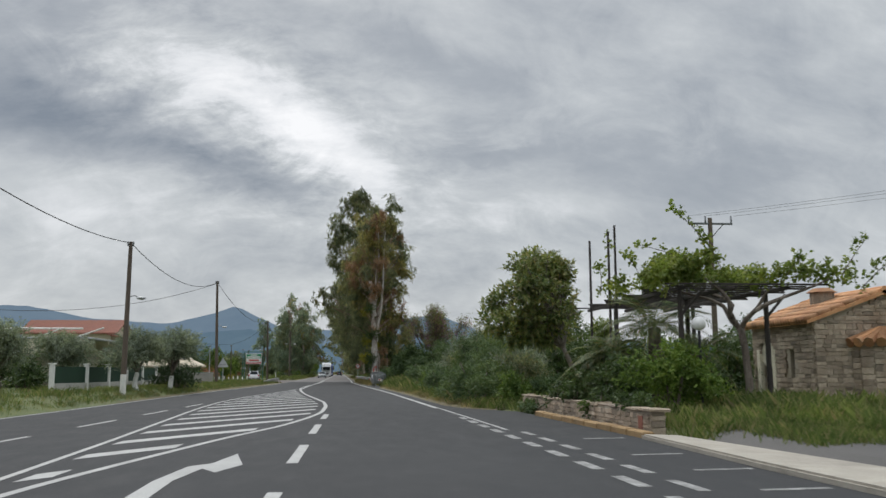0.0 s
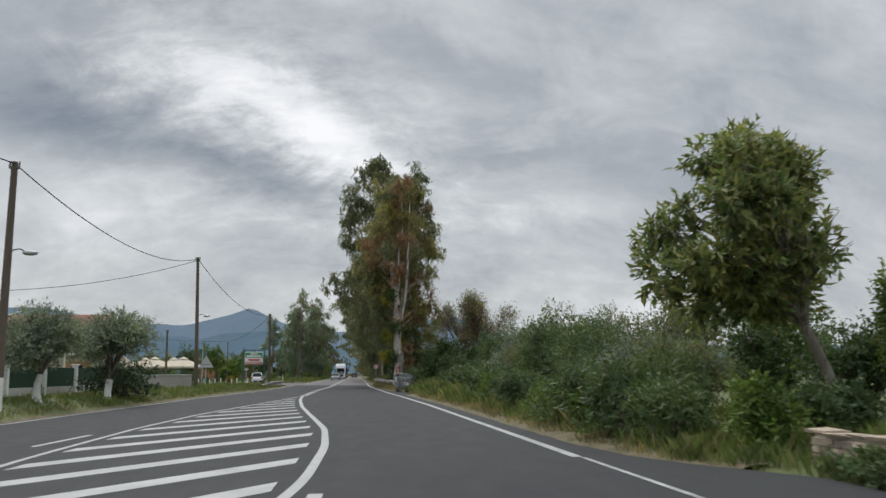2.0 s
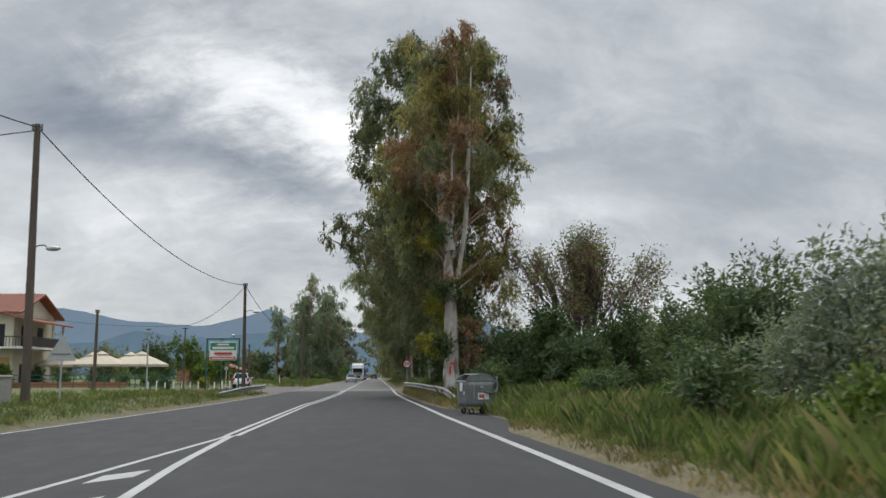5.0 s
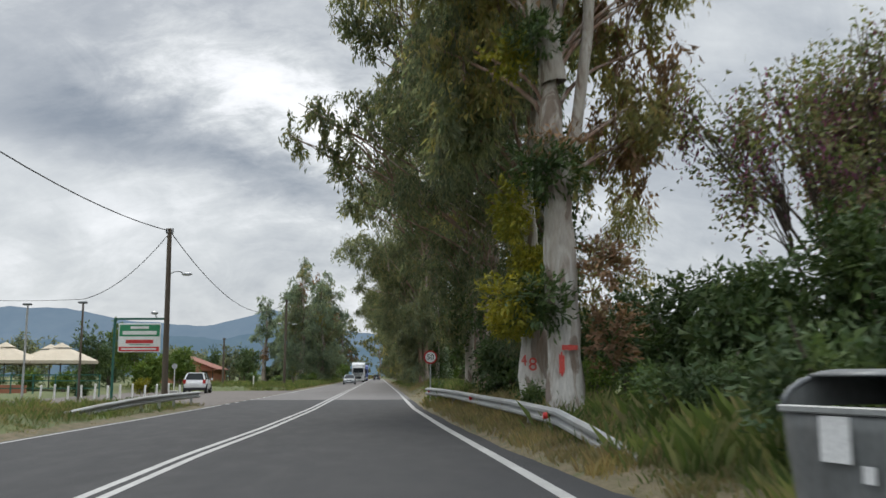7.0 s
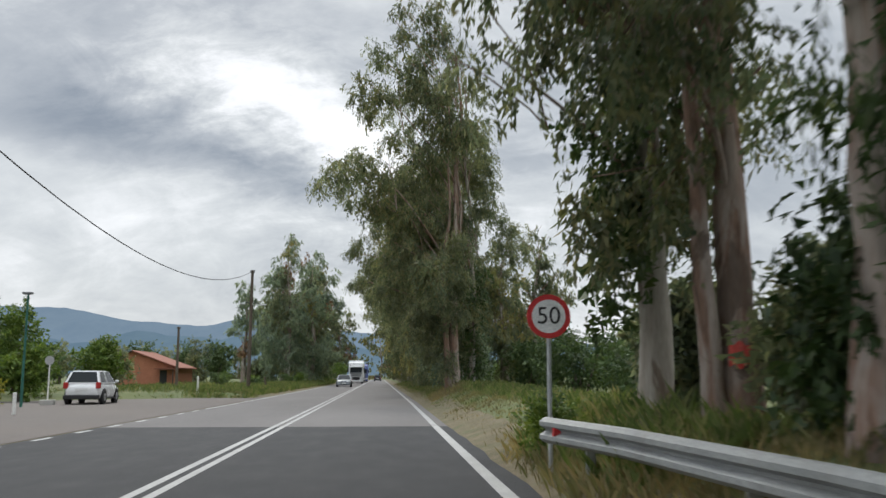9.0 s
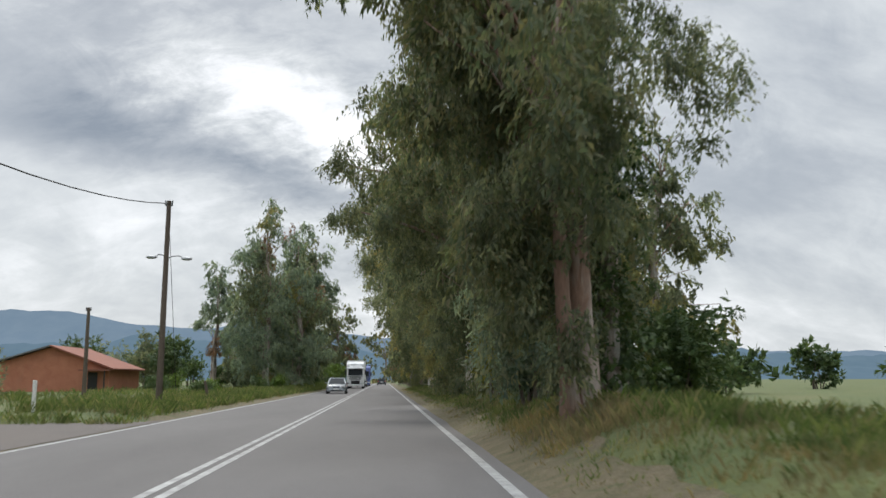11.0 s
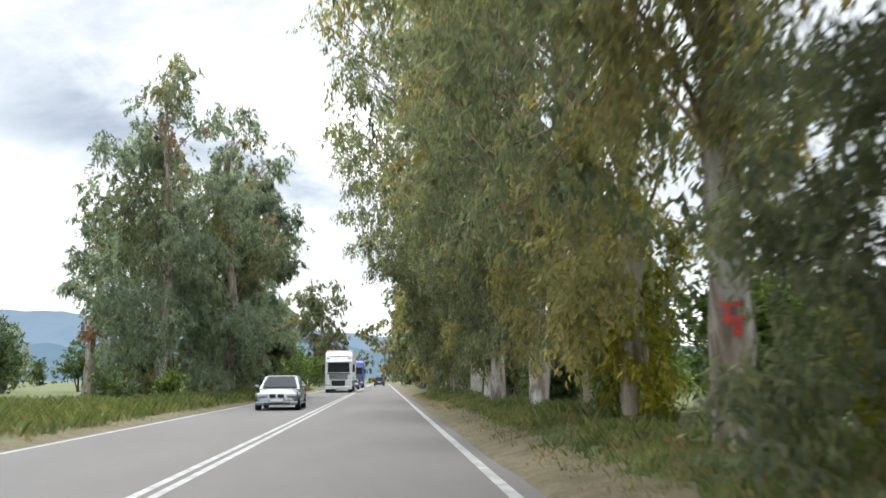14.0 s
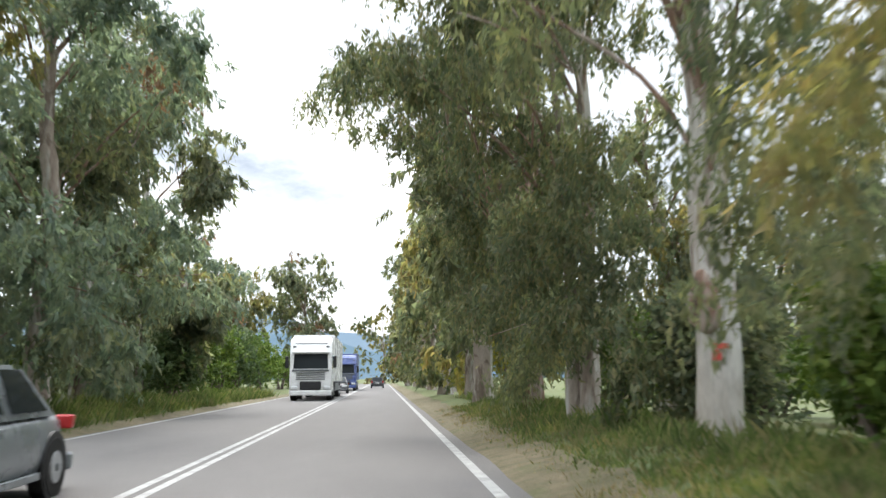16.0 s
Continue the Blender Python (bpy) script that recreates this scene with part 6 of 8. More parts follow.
def chapel():
    X0, X1, Y0, Y1 = 15.85, 20.2, 23.6, 27.3
    g = 0.1
    EV, RG = 2.62, 3.4
    ob = thing("chapel", "small rubble-stone roadside chapel with orange clay tile roof", "chapel")
    mid = (X0 + X1) / 2
    wall = part("wall", prism(bmesh.new(), [(X0, g - 0.3), (X1, g - 0.3), (X1, EV), (mid, RG), (X0, EV)], "y", Y0, Y0 + 0.4), M["mortar"], ob)
    part("wall", prism(bmesh.new(), [(X0, g - 0.3), (X1, g - 0.3), (X1, EV), (mid, RG), (X0, EV)], "y", Y1 - 0.4, Y1), M["mortar"], ob)
    side = bmesh.new()
    # long wall with a slit window and an arched opening
    for a, b, z0, z1 in ((Y0 + 0.4, 24.75, g - 0.3, EV), (24.75, 25.0, g - 0.3, 1.0), (24.75, 25.0, 1.85, EV), (25.0, 26.0, g - 0.3, EV), (26.0, 26.85, 2.1, EV), (26.85, Y1 - 0.4, g - 0.3, EV)):
        box(side, X0, X0 + 0.4, a, b, z0, z1)
    long_wall = part("wall", side, M["mortar"], ob)
    part("wall", boxm(X1 - 0.4, X1, Y0 + 0.4, Y1 - 0.4, g - 0.3, EV), M["mortar"], ob)
    part("slit_window", boxm(X0 + 0.12, X0 + 0.16, 24.75, 25.0, 1.0, 1.85), M["window_glass"], ob, "dark slit window pane")
    part("door", boxm(X0 + 0.2, X0 + 0.26, 26.0, 26.85, g, 2.1), M["wood_dark"], ob, "dark recessed arched door")
    part("arch", rodm((X0 + 0.05, 26.42, 1.75), (X0 + 0.3, 26.42, 1.75), 0.44, n=24), M["plaster"], ob, "pale rendered arch")
    for y in (25.93, 26.92):
        part("pilaster", boxm(X0 - 0.06, X0 + 0.1, y - 0.1, y + 0.1, g, 1.9, bevel=0.02), M["plaster"], ob)
    stone_course(long_wall, (X0, Y0, 0), (0, 1, 0), (-1, 0, 0), Y1 - Y0, g, EV, 11, 0.09, 0.17, 0.13, 0.40,
                 lambda c, z, w, h: (1.0 < c < 1.55 and 0.95 < z < 1.9) or (2.3 < c < 3.35 and z < 2.15))
    stone_course(wall, (X0, Y0, 0), (1, 0, 0), (0, -1, 0), X1 - X0, g, RG - 0.1, 12, 0.09, 0.17, 0.14, 0.42,
                 lambda c, z, w, h: z + h / 2 > EV and abs(c - 2.17) + w / 2 > (RG - z - h / 2) / (RG - EV) * 2.17 or (1.1 < c < 3.2 and z < 2.05))
    # apse
    ap = bmesh.new()
    pts = [(mid + 1.05 * math.cos(a), Y0 - 0.02 - 0.75 * math.sin(a)) for a in np.linspace(math.pi, 0, 9)]
    prism(ap, pts + [(mid + 1.05, Y0 + 0.1), (mid - 1.05, Y0 + 0.1)], "z", g - 0.3, 1.98)
    apse = part("apse", ap, M["mortar"], ob)
    for i in range(8):
        a, b = Vector((*pts[i], 0)), Vector((*pts[i + 1], 0))
        u = (b - a).normalized()
        n = Vector((u.y, -u.x, 0))
        stone_course(apse, a, u, n, (b - a).length, g, 1.96, 30 + i, 0.12, 0.2, 0.18, 0.4)
    for i in range(11):
        a = math.pi * (i + 0.5) / 11
        p0 = Vector((mid + 0.2 * math.cos(a), Y0 - 0.1 * math.sin(a), 2.42))
        p1 = Vector((mid + 1.22 * math.cos(a), Y0 - 0.95 * math.sin(a), 2.0))
        part("roof_tile", rodm(p0, p1, 0.07, 0.15, 8), M["tile"], apse)
    part("slit_window", boxm(mid - 0.1, mid + 0.1, Y0 - 0.80, Y0 - 0.785, 1.2, 1.6), M["window_glass"], ob)
    # roof: barrel tiles on both slopes
    roof = part("roof", prism(bmesh.new(), [(X0 - 0.25, EV - 0.08), (mid, RG), (X1 + 0.25, EV - 0.08), (X1 + 0.25, EV + 0.02), (mid, RG + 0.12), (X0 - 0.25, EV + 0.02)], "y", Y0 - 0.15, Y1 + 0.15), M["tile"], ob)
    sl = math.hypot(mid - X0 + 0.25, RG - EV + 0.08)
    dirv = Vector((mid - X0 + 0.25, 0, RG - EV + 0.08)).normalized()
    bm = bmesh.new()
    rod(bm, (0, 0, 0), (0, 0, 0.44), 0.10, 0.085, 8)
    tile = mesh_of("roof_tile", bm, M["tile"], True)
    for sgn in (1, -1):
        for row in range(6):
            for k in range(26 if sgn > 0 else 13):
                y = Y0 - 0.1 + (k + 0.5) * (Y1 - Y0 + 0.2) / (26 if sgn > 0 else 13)
                s = row * sl / 6 - 0.02
                p = Vector((X0 - 0.27 + dirv.x * s, y, EV + 0.03 + dirv.z * s + 0.012 * (row % 2)))
                d = dirv.copy()
                if sgn < 0:
                    p.x, d.x = 2 * mid - p.x, -d.x
                t = new("roof_tile", tile)
                t.parent = roof
                t.matrix_basis = Matrix.Translation(p) @ d.to_track_quat("Z", "Y").to_matrix().to_4x4()
    part("ridge", rodm((mid, Y0 - 0.15, RG + 0.12), (mid, Y1 + 0.15, RG + 0.12), 0.12, n=10), M["tile"], ob)
    # little drum
    drum = part("drum", rodm((mid - 0.7, 25.6, 2.9), (mid - 0.7, 25.6, 3.62), 0.36, n=16), M["stone"], ob, "round stone drum")
    part("cap", rodm((mid - 0.7, 25.6, 3.62), (mid - 0.7, 25.6, 3.75), 0.46, 0.25, 16), M["tile"], drum)


chapel()


def leaf_run(pts_list, n, size, material, seed, spread=0.25):
    """Vine leaves along runs of shoots."""
    r = np.random.default_rng(seed)
    pf = []
    for a, b in pts_list:
        for s in np.linspace(0, 1, 5):
            p = np.array(a) * (1 - s) + np.array(b) * s
            pf.append((p[0], p[1], p[2] + 0.15 * math.sin(s * 3), spread, spread, spread * 0.8))
    return quads_mesh("vine_leaves", leaves(r, pf, n, size, size * 0.9, 0.2, 4, 0.08, 0.3), material)


def pergola():
    ob = thing("pergola", "dark tarred timber pergola with slatted roof", "pergola")
    g = 0.15
    for x, y in ((10.9, 21.0), (13.5, 21.7), (11.0, 26.5), (13.8, 27.2), (12.3, 24.0)):
        part("post", rodm((x, y, g - 0.2), (x, y, 3.25), 0.075, 0.065, 8), M["wood_dark"], ob)
    for x, y, h in ((10.05, 25.9, 5.2), (10.45, 25.3, 5.4), (10.75, 25.6, 5.65)):
        part("tall_pole", rodm((x, y, g - 0.2), (x, y, h), 0.045, 0.035, 7), M["wood_dark"], ob)
    for x in (10.9, 12.2, 13.6):
        part("beam", boxm(x - 0.035, x + 0.035, 20.6, 29.2, 3.24, 3.33, bevel=0.008), M["wood_dark"], ob)
    for i in range(16):
        y = 20.5 + i * 0.56
        part("slat", boxm(10.35 + 0.2 * (i % 3), 14.6 - 0.3 * (i % 2), y, y + 0.045, 3.33, 3.375, bevel=0.005), M["wood_dark"], ob)
    for k, (x, y) in enumerate(((10.9, 21.0), (13.5, 21.7))):
        part("brace", rodm((x, y, 2.6), (x + 0.55, y, 3.2), 0.04, n=6), M["wood_dark"], ob)
    vine = thing("grapevine", "grapevine with fresh light-green leaves over the pergola", "vine")
    V, F = [], []
    tube(V, F, [(12.4, 20.6, 0.05), (12.42, 20.6, 0.9), (12.36, 20.65, 1.8), (12.3, 20.7, 2.3)], [0.13, 0.09, 0.085, 0.09], 9, 2, 0.2)
    for e, hh in (((10.6, 22.0), 3.5), ((13.4, 21.0), 3.4), ((11.4, 20.6), 3.5), ((14.5, 20.2), 3.5), ((12.2, 23.5), 3.6)):
        rr = np.random.default_rng(int(e[0] * 10))
        tube(V, F, bend((12.3, 20.7, 2.25), (e[0], e[1], hh), 7, 0.1, rr, 0.5), list(np.linspace(0.07, 0.02, 8)), 7, 3, 0.15)
    part("stem", raw_mesh("stem", V, F, M["bark"], True), None, vine)
    V, F = [], []
    tube(V, F, [(12.4, 20.6, 0.05), (12.41, 20.6, 0.3), (12.42, 20.6, 0.62)], [0.14, 0.112, 0.1], 9, 2, 0.2)
    part("whitewash", raw_mesh("whitewash", V, F, M["whitewash"], True), None, vine, "white lime paint on the lower stem")
    shoots = [((10.2, 21.0, 3.6), (12.0, 22.5, 3.75)), ((10.0, 23.0, 3.55), (13.0, 21.2, 3.6)), ((10.6, 25.0, 3.6), (13.4, 23.6, 3.7)), ((11.0, 21.0, 3.8), (11.4, 23.5, 4.1)), ((13.0, 20.8, 3.5), (14.9, 20.4, 3.55)),
              ((12.6, 22.0, 3.6), (14.2, 24.0, 3.6)), ((10.3, 20.7, 3.45), (11.5, 20.6, 3.9))]
    part("foliage", leaf_run(shoots, 8500, 0.10, M["leaf_vine"], 5, 0.34), None, vine)
    long_shoots = [((11.8, 20.5, 3.7), (11.35, 20.5, 4.5)), ((11.35, 20.5, 4.5), (10.6, 20.5, 5.17)), ((11.2, 21.2, 4.0), (9.9, 21.1, 4.4)), ((14.4, 19.6, 3.5), (14.65, 19.0, 4.25)), ((10.1, 25.0, 3.6), (9.9, 24.5, 4.3)), ((10.4, 25.3, 3.8), (10.5, 25.4, 5.3)), ((13.4, 20.5, 3.5), (13.7, 20.2, 4.0)), ((15.0, 19.8, 3.2), (15.3, 19.0, 3.8)), ((10.6, 23.0, 3.8), (10.0, 22.5, 4.35))]
    part("shoot_foliage", leaf_run(long_shoots, 850, 0.10, M["leaf_vine"], 6, 0.07), None, vine)
    for a, b in long_shoots:
        V, F = [], []
        tube(V, F, [a, tuple((np.array(a) + np.array(b)) / 2 + 0.05), b], [0.014, 0.011, 0.006], 5)
        part("cane", raw_mesh("cane", V, F, M["bark"], True), None, vine)
    lamp = thing("globe_lamp", "white opal globe lamp on a dark post", "lamp")
    part("post", rodm((11.0, 20.15, 0.0), (11.0, 20.15, 2.2), 0.035, n=8), M["blackplastic"], lamp)
    part("globe", ball(bmesh.new(), (11.0, 20.15, 2.36), 0.17, 3), M["globe"], lamp, smooth=True)


pergola()


def palm(x, y, seed, trunk, fronds, L, label):
    r = np.random.default_rng(seed)
    ob = thing("palm", label, "palm", at(x, y))
    V, F = [], []
    tube(V, F, [(0, 0, -0.2), (0.02, 0, trunk * 0.5), (0, 0.03, trunk)], [0.24, 0.21, 0.17], 10, seed, 0.2)
    part("trunk", raw_mesh("trunk", V, F, M["bark"], True), None, ob)
    for k in range(fronds):
        Q = []
        a = TAU * k / fronds * 2.618 + r.uniform(-0.2, 0.2)
        el = r.uniform(0.1, 1.25)
        d = np.array((math.cos(a), math.sin(a)))
        l = L * r.uniform(0.8, 1.15)
        P = []
        for s in np.linspace(0, 1, 26):
            rad = l * s * math.cos(el * (1 - 0.25 * s))
            z = trunk + l * (math.sin(el) * s - 0.75 * s * s * (1.15 - 0.35 * el))
            P.append((d[0] * rad, d[1] * rad, z))
        P = np.array(P)
        side = np.array((-d[1], d[0], 0))
        for i in range(3, 25):
            t = unit(P[i + 1] - P[i]) if i < 25 else unit(P[i] - P[i - 1])
            for sg in (-1, 1):
                ll = 0.42 * L / 1.8 * math.sin(math.pi * (0.15 + 0.8 * i / 26)) * r.uniform(0.8, 1.1)
                tip = P[i] + side * sg * ll * 0.75 + t * ll * 0.6 + np.array((0, 0, -0.25 * ll))
                w = t * 0.019
                m_ = P[i] * 0.55 + tip * 0.45
                Q.append([P[i], m_ + w, tip, m_ - w])
        for i in range(25):
            Q.append([P[i] - side * 0.014, P[i] + side * 0.014, P[i + 1] + side * 0.009, P[i + 1] - side * 0.009])
        part("frond", quads_mesh("frond", np.array(Q), M["leaf_palm"]), None, ob)


palm(9.85, 23.5, 3, 1.4, 46, 1.5, "bushy date palm with drooping feather fronds")
palm(11.0, 23.2, 4, 2.2, 40, 2.2, "date palm growing up through the pergola")
palm(12.6, 23.8, 6, 1.5, 26, 1.7, "date palm behind the clipped hedge")
r = np.random.default_rng(77)
bush("hedge", "rounded clipped evergreen hedge with fresh leaves", 77, [(0, 0, 0.55, 1.1, 1.0, 0.65), (0.3, 0.1, 1.0, 0.95, 0.9, 0.75), (-0.5, 0.2, 1.1, 0.8, 0.8, 0.65), (0.6, 0, 0.8, 0.75, 0.8, 0.7), (0.0, -0.2, 1.35, 0.7, 0.7, 0.4)],
     14000, 0.07, 0.045, M["leaf_clipped"], at(10.35, 20.2, 0, 0.93), "hedge", spread=0.06)
bush("hedge", "dark shady shrub spilling over the stone wall", 78, [(0, 0, 0.6, 0.7, 1.5, 0.7), (0.2, 1.2, 0.9, 0.8, 1.0, 0.8), (0.2, -0.8, 0.9, 0.8, 0.9, 0.7)], 7500, 0.10, 0.05, M["leaf_dark"], at(9.2, 22.6), "hedge", spread=0.1)
bush("hedge", "tall dark evergreen shrub in front of the palms", 80, mound(np.random.default_rng(80), 1.0, 1.4, 1.9), 8000, 0.11, 0.05, M["leaf_dark"], at(9.7, 24.4), "hedge", spread=0.12)
bush("shrub", "low green weeds growing along the stone wall", 79, mound(np.random.default_rng(79), 0.32, 1.3, 0.4), 2200, 0.09, 0.035, M["leaf_scrub"], at(8.25, 26.6, z=-0.06), spread=0.07)
for i, (x, y, w, h) in enumerate(((8.62, 18.0, 0.3, 0.65), (8.6, 20.6, 0.34, 0.7), (8.58, 22.9, 0.4, 0.8), (8.62, 24.8, 0.34, 0.7))):
    bush("shrub", "dark shoots hanging over the stone wall", 790 + i, [(0.15, 0, h, w, w * 1.8, 0.22), (-0.12, 0.1, h - 0.18, w * 0.6, w, 0.25)], 1500, 0.085, 0.035, M["leaf_dark"], at(x, y, z=-0.06), spread=0.07, droop=0.3)


def power_pole(x, y, h):
    ob = thing("power_pole", "tall power pole with steel crossarm and insulators", "utility pole", pose(x, y, 0.1))
    part("pole", rodm((0, 0, -0.3), (0, 0, h), 0.16, 0.11, 10), M["wood_pole"], ob)
    arm = part("crossarm", boxm(-1.2, 1.2, -0.05, 0.05, h - 0.35, h - 0.25, bevel=0.01), M["steel_dull"], ob)
    for dx in (-1.15, -0.25, 1.15):
        part("insulator", rodm((dx, 0, h - 0.25), (dx, 0, h + 0.12), 0.05, 0.03, 8), M["steel_dull"], arm)
    for sg in (-1, 1):
        part("brace", rodm((0, 0.06, h - 1.1), (sg * 0.7, 0.06, h - 0.35), 0.025, n=6), M["steel_dull"], ob)
    for dx in (-1.15, -0.25, 1.15):
        wire((x + dx, y, h + 0.2), (x + 26 + dx, y - 30, h + 1.5), 0.5, 0.007, "thin bare power line on insulators")


def wire(a, b, sag, r=0.014, label="black overhead cable strung between poles", name="overhead_wire"):
    V, F = [], []
    a, b = np.array(a, float), np.array(b, float)
    pts = [tuple(a * (1 - s) + b * s - np.array((0, 0, 4 * sag * s * (1 - s)))) for s in np.linspace(0, 1, 18)]
    tube(V, F, pts, [r] * 18, 5, 0, 0)
    single(name, raw_mesh(name, V, F, M["cable"], True), None, label, "cable", group="overhead wires")


power_pole(21.5, 43.0, 9.0)


# ---- roadside steel: bin, rails, signs ----
def refuse_bin(m):
    ob = thing("refuse_bin", "dented grey steel wheelie container with rolled-back lid", "bin", m)
    W, D, H = 0.45, 0.49, 1.03
    bm = bmesh.new()
    lo = [bm.verts.new((sx * W * 0.92, sy * D * 0.88, 0.24)) for sx, sy in ((-1, -1), (1, -1), (1, 1), (-1, 1))]
    hi = [bm.verts.new((sx * W, sy * D, H)) for sx, sy in ((-1, -1), (1, -1), (1, 1), (-1, 1))]
    bm.faces.new(lo[::-1])
    for i in range(4):
        bm.faces.new((lo[i], lo[(i + 1) % 4], hi[(i + 1) % 4], hi[i]))
    bmesh.ops.subdivide_edges(bm, edges=list(bm.edges), cuts=5, use_grid_fill=True)
    for v in bm.verts:
        k = noise.noise((v.co.x * 3, v.co.y * 3, v.co.z * 3))
        v.co += Vector((math.copysign(k * 0.012, v.co.x), math.copysign(k * 0.014, v.co.y), 0))
    body = part("body", bm, M["bin_steel"], ob, smooth=True)
    body.modifiers.new("thick", "SOLIDIFY").thickness = 0.012
    rim = part("rim", boxm(-W - 0.03, W + 0.03, -D - 0.03, -D + 0.01, H - 0.02, H + 0.03, bevel=0.01), M["galv_old"], ob)
    part("rim", boxm(-W - 0.03, W + 0.03, D - 0.01, D + 0.03, H - 0.02, H + 0.03, bevel=0.01), M["galv"], ob)
    for sg in (-1, 1):
        # raised round cheek with a tubular hoop
        pts = [(D * math.cos(a), H + 0.02 + 0.21 * math.sin(a)) for a in np.linspace(0, math.pi, 13)]
        part("cheek", prism(bmesh.new(), pts, "x", sg * W - 0.012, sg * W + 0.012), M["bin_steel"], ob)
        V, F = [], []
        tube(V, F, [(sg * W, p, q) for p, q in pts], [0.022] * 13, 7)
        part("hoop", raw_mesh("hoop", V, F, M["steel_dull"], True), None, ob)
        part("trunnion", rodm((sg * W, 0, 0.86), (sg * (W + 0.14), 0, 0.86), 0.03, n=10), M["galv"], ob)
        part("lift_bar", rodm((sg * (W + 0.01), -D * 0.5, 0.5), (sg * (W + 0.01), -D * 0.5, 0.95), 0.014, n=6), M["galv"], ob)
    # lid pushed back round the rear
    V, F = [], []
    arc = np.linspace(radians(60), radians(205), 12)
    for a in arc:
        for x in (-W, W):
            V.append((x, -(D + 0.05) * math.cos(a) * 1.0, H - 0.02 + 0.28 * math.sin(a)))
    for i in range(len(arc) - 1):
        F.append((2 * i, 2 * i + 1, 2 * i + 3, 2 * i + 2))
    lid = part("lid", raw_mesh("lid", V, F, M["steel_dull"], True), None, ob, "curved lid rolled open")
    lid.modifiers.new("thick", "SOLIDIFY").thickness = 0.015
    V, F = [], []
    tube(V, F, [(W + 0.03, D * 0.2, 0.72), (W + 0.06, D * 0.6, 0.66), (W + 0.05, D + 0.02, 0.70), (W + 0.04, D + 0.10, 0.95), (W + 0.03, D + 0.03, 1.2)], [0.03, 0.035, 0.035, 0.03, 0.02], 8)
    part("handle", raw_mesh("handle", V, F, M["steel_dull"], True), None, ob, "bent tubular lid handle")
    part("sticker", boxm(-W * 0.30, W * 0.25, -D - 0.014, -D - 0.008, 0.72, 1.0, bevel=0.001), M["sign_white"], ob, "white paper notice")
    part("sticker", boxm(W * 0.42, W * 0.62, -D - 0.012, -D - 0.004, 0.62, 0.72, bevel=0.001), M["sign_white"], ob, "small white sticker")
    st = part("sticker", boxm(W - 0.012, W + 0.002, -0.1, 0.28, 0.46, 0.68, bevel=0.001), M["sign_white"], ob, "torn red and white sticker")
    part("print", boxm(W + 0.002, W + 0.006, -0.06, 0.12, 0.52, 0.62, bevel=0.001), M["red_spray"], st)
    for sx in (-1, 1):
        for sy in (-1, 1):
            leg = part("caster", boxm(sx * W * 0.72 - 0.03, sx * W * 0.72 + 0.03, sy * D * 0.66 - 0.03, sy * D * 0.66 + 0.03, 0.13, 0.26, bevel=0.008), M["galv"], ob)
            wh = part("wheel", rodm((sx * W * 0.72 - 0.025, sy * D * 0.66 + 0.03, 0.09), (sx * W * 0.72 + 0.025, sy * D * 0.66 + 0.03, 0.09), 0.09, n=16), M["rubber"], leg)
            part("hub", rodm((sx * W * 0.72 - 0.03, sy * D * 0.66 + 0.03, 0.09), (sx * W * 0.72 + 0.03, sy * D * 0.66 + 0.03, 0.09), 0.05, n=12), M["galv"], leg)


refuse_bin(pose(5.76, 78.85, 0.0, 0, 0, -74))

WAVE = [(0.0, 0.14), (0.03, 0.13), (0.075, 0.095), (0.075, 0.055), (0.0, 0.015), (0.0, -0.015), (0.075, -0.055), (0.075, -0.095), (0.03, -0.13), (0.0, -0.14)]


def guard_rail(path, side, label, posts):
    """W-beam rail along points (x, y, z of its middle); its face turns to the road."""
    ob = thing("guard_rail", label, "guard rail")
    P = [Vector(p) for p in path]
    seg = []
    for a, b in zip(P, P[1:]):
        k = max(1, int((b - a).length / 1.0))
        seg += [a.lerp(b, i / k) for i in range(k)]
    seg.append(P[-1])
    V, F = [], []
    n = len(WAVE)
    for i, p in enumerate(seg):
        d = (seg[min(i + 1, len(seg) - 1)] - seg[max(i - 1, 0)])
        nx = Vector((-d.y, d.x, 0)).normalized() * side
        for o, z in WAVE:
            V.append(tuple(p + nx * o + Vector((0, 0, z))))
    for i in range(len(seg) - 1):
        for k in range(n - 1):
            q = i * n + k
            F.append((q, q + 1, q + n + 1, q + n))
    rail = part("rail", raw_mesh("rail", V, F, M["galv_old"]), None, ob)
    rail.modifiers.new("thick", "SOLIDIFY").thickness = 0.006
    L = len(seg) - 1
    for k in range(posts):
        p = seg[round(L * (k + 0.5) / posts)]
        d = seg[min(round(L * (k + 0.5) / posts) + 1, L)] - p if round(L * (k + 0.5) / posts) < L else seg[-1] - seg[-2]
        nx = Vector((-d.y, d.x, 0)).normalized() * side
        c = p - nx * 0.09
        part("post", boxm(c.x - 0.05, c.x + 0.05, c.y - 0.03, c.y + 0.03, -0.1, p.z + 0.08, bevel=0.006), M["galv_old"], ob)
    return ob, seg


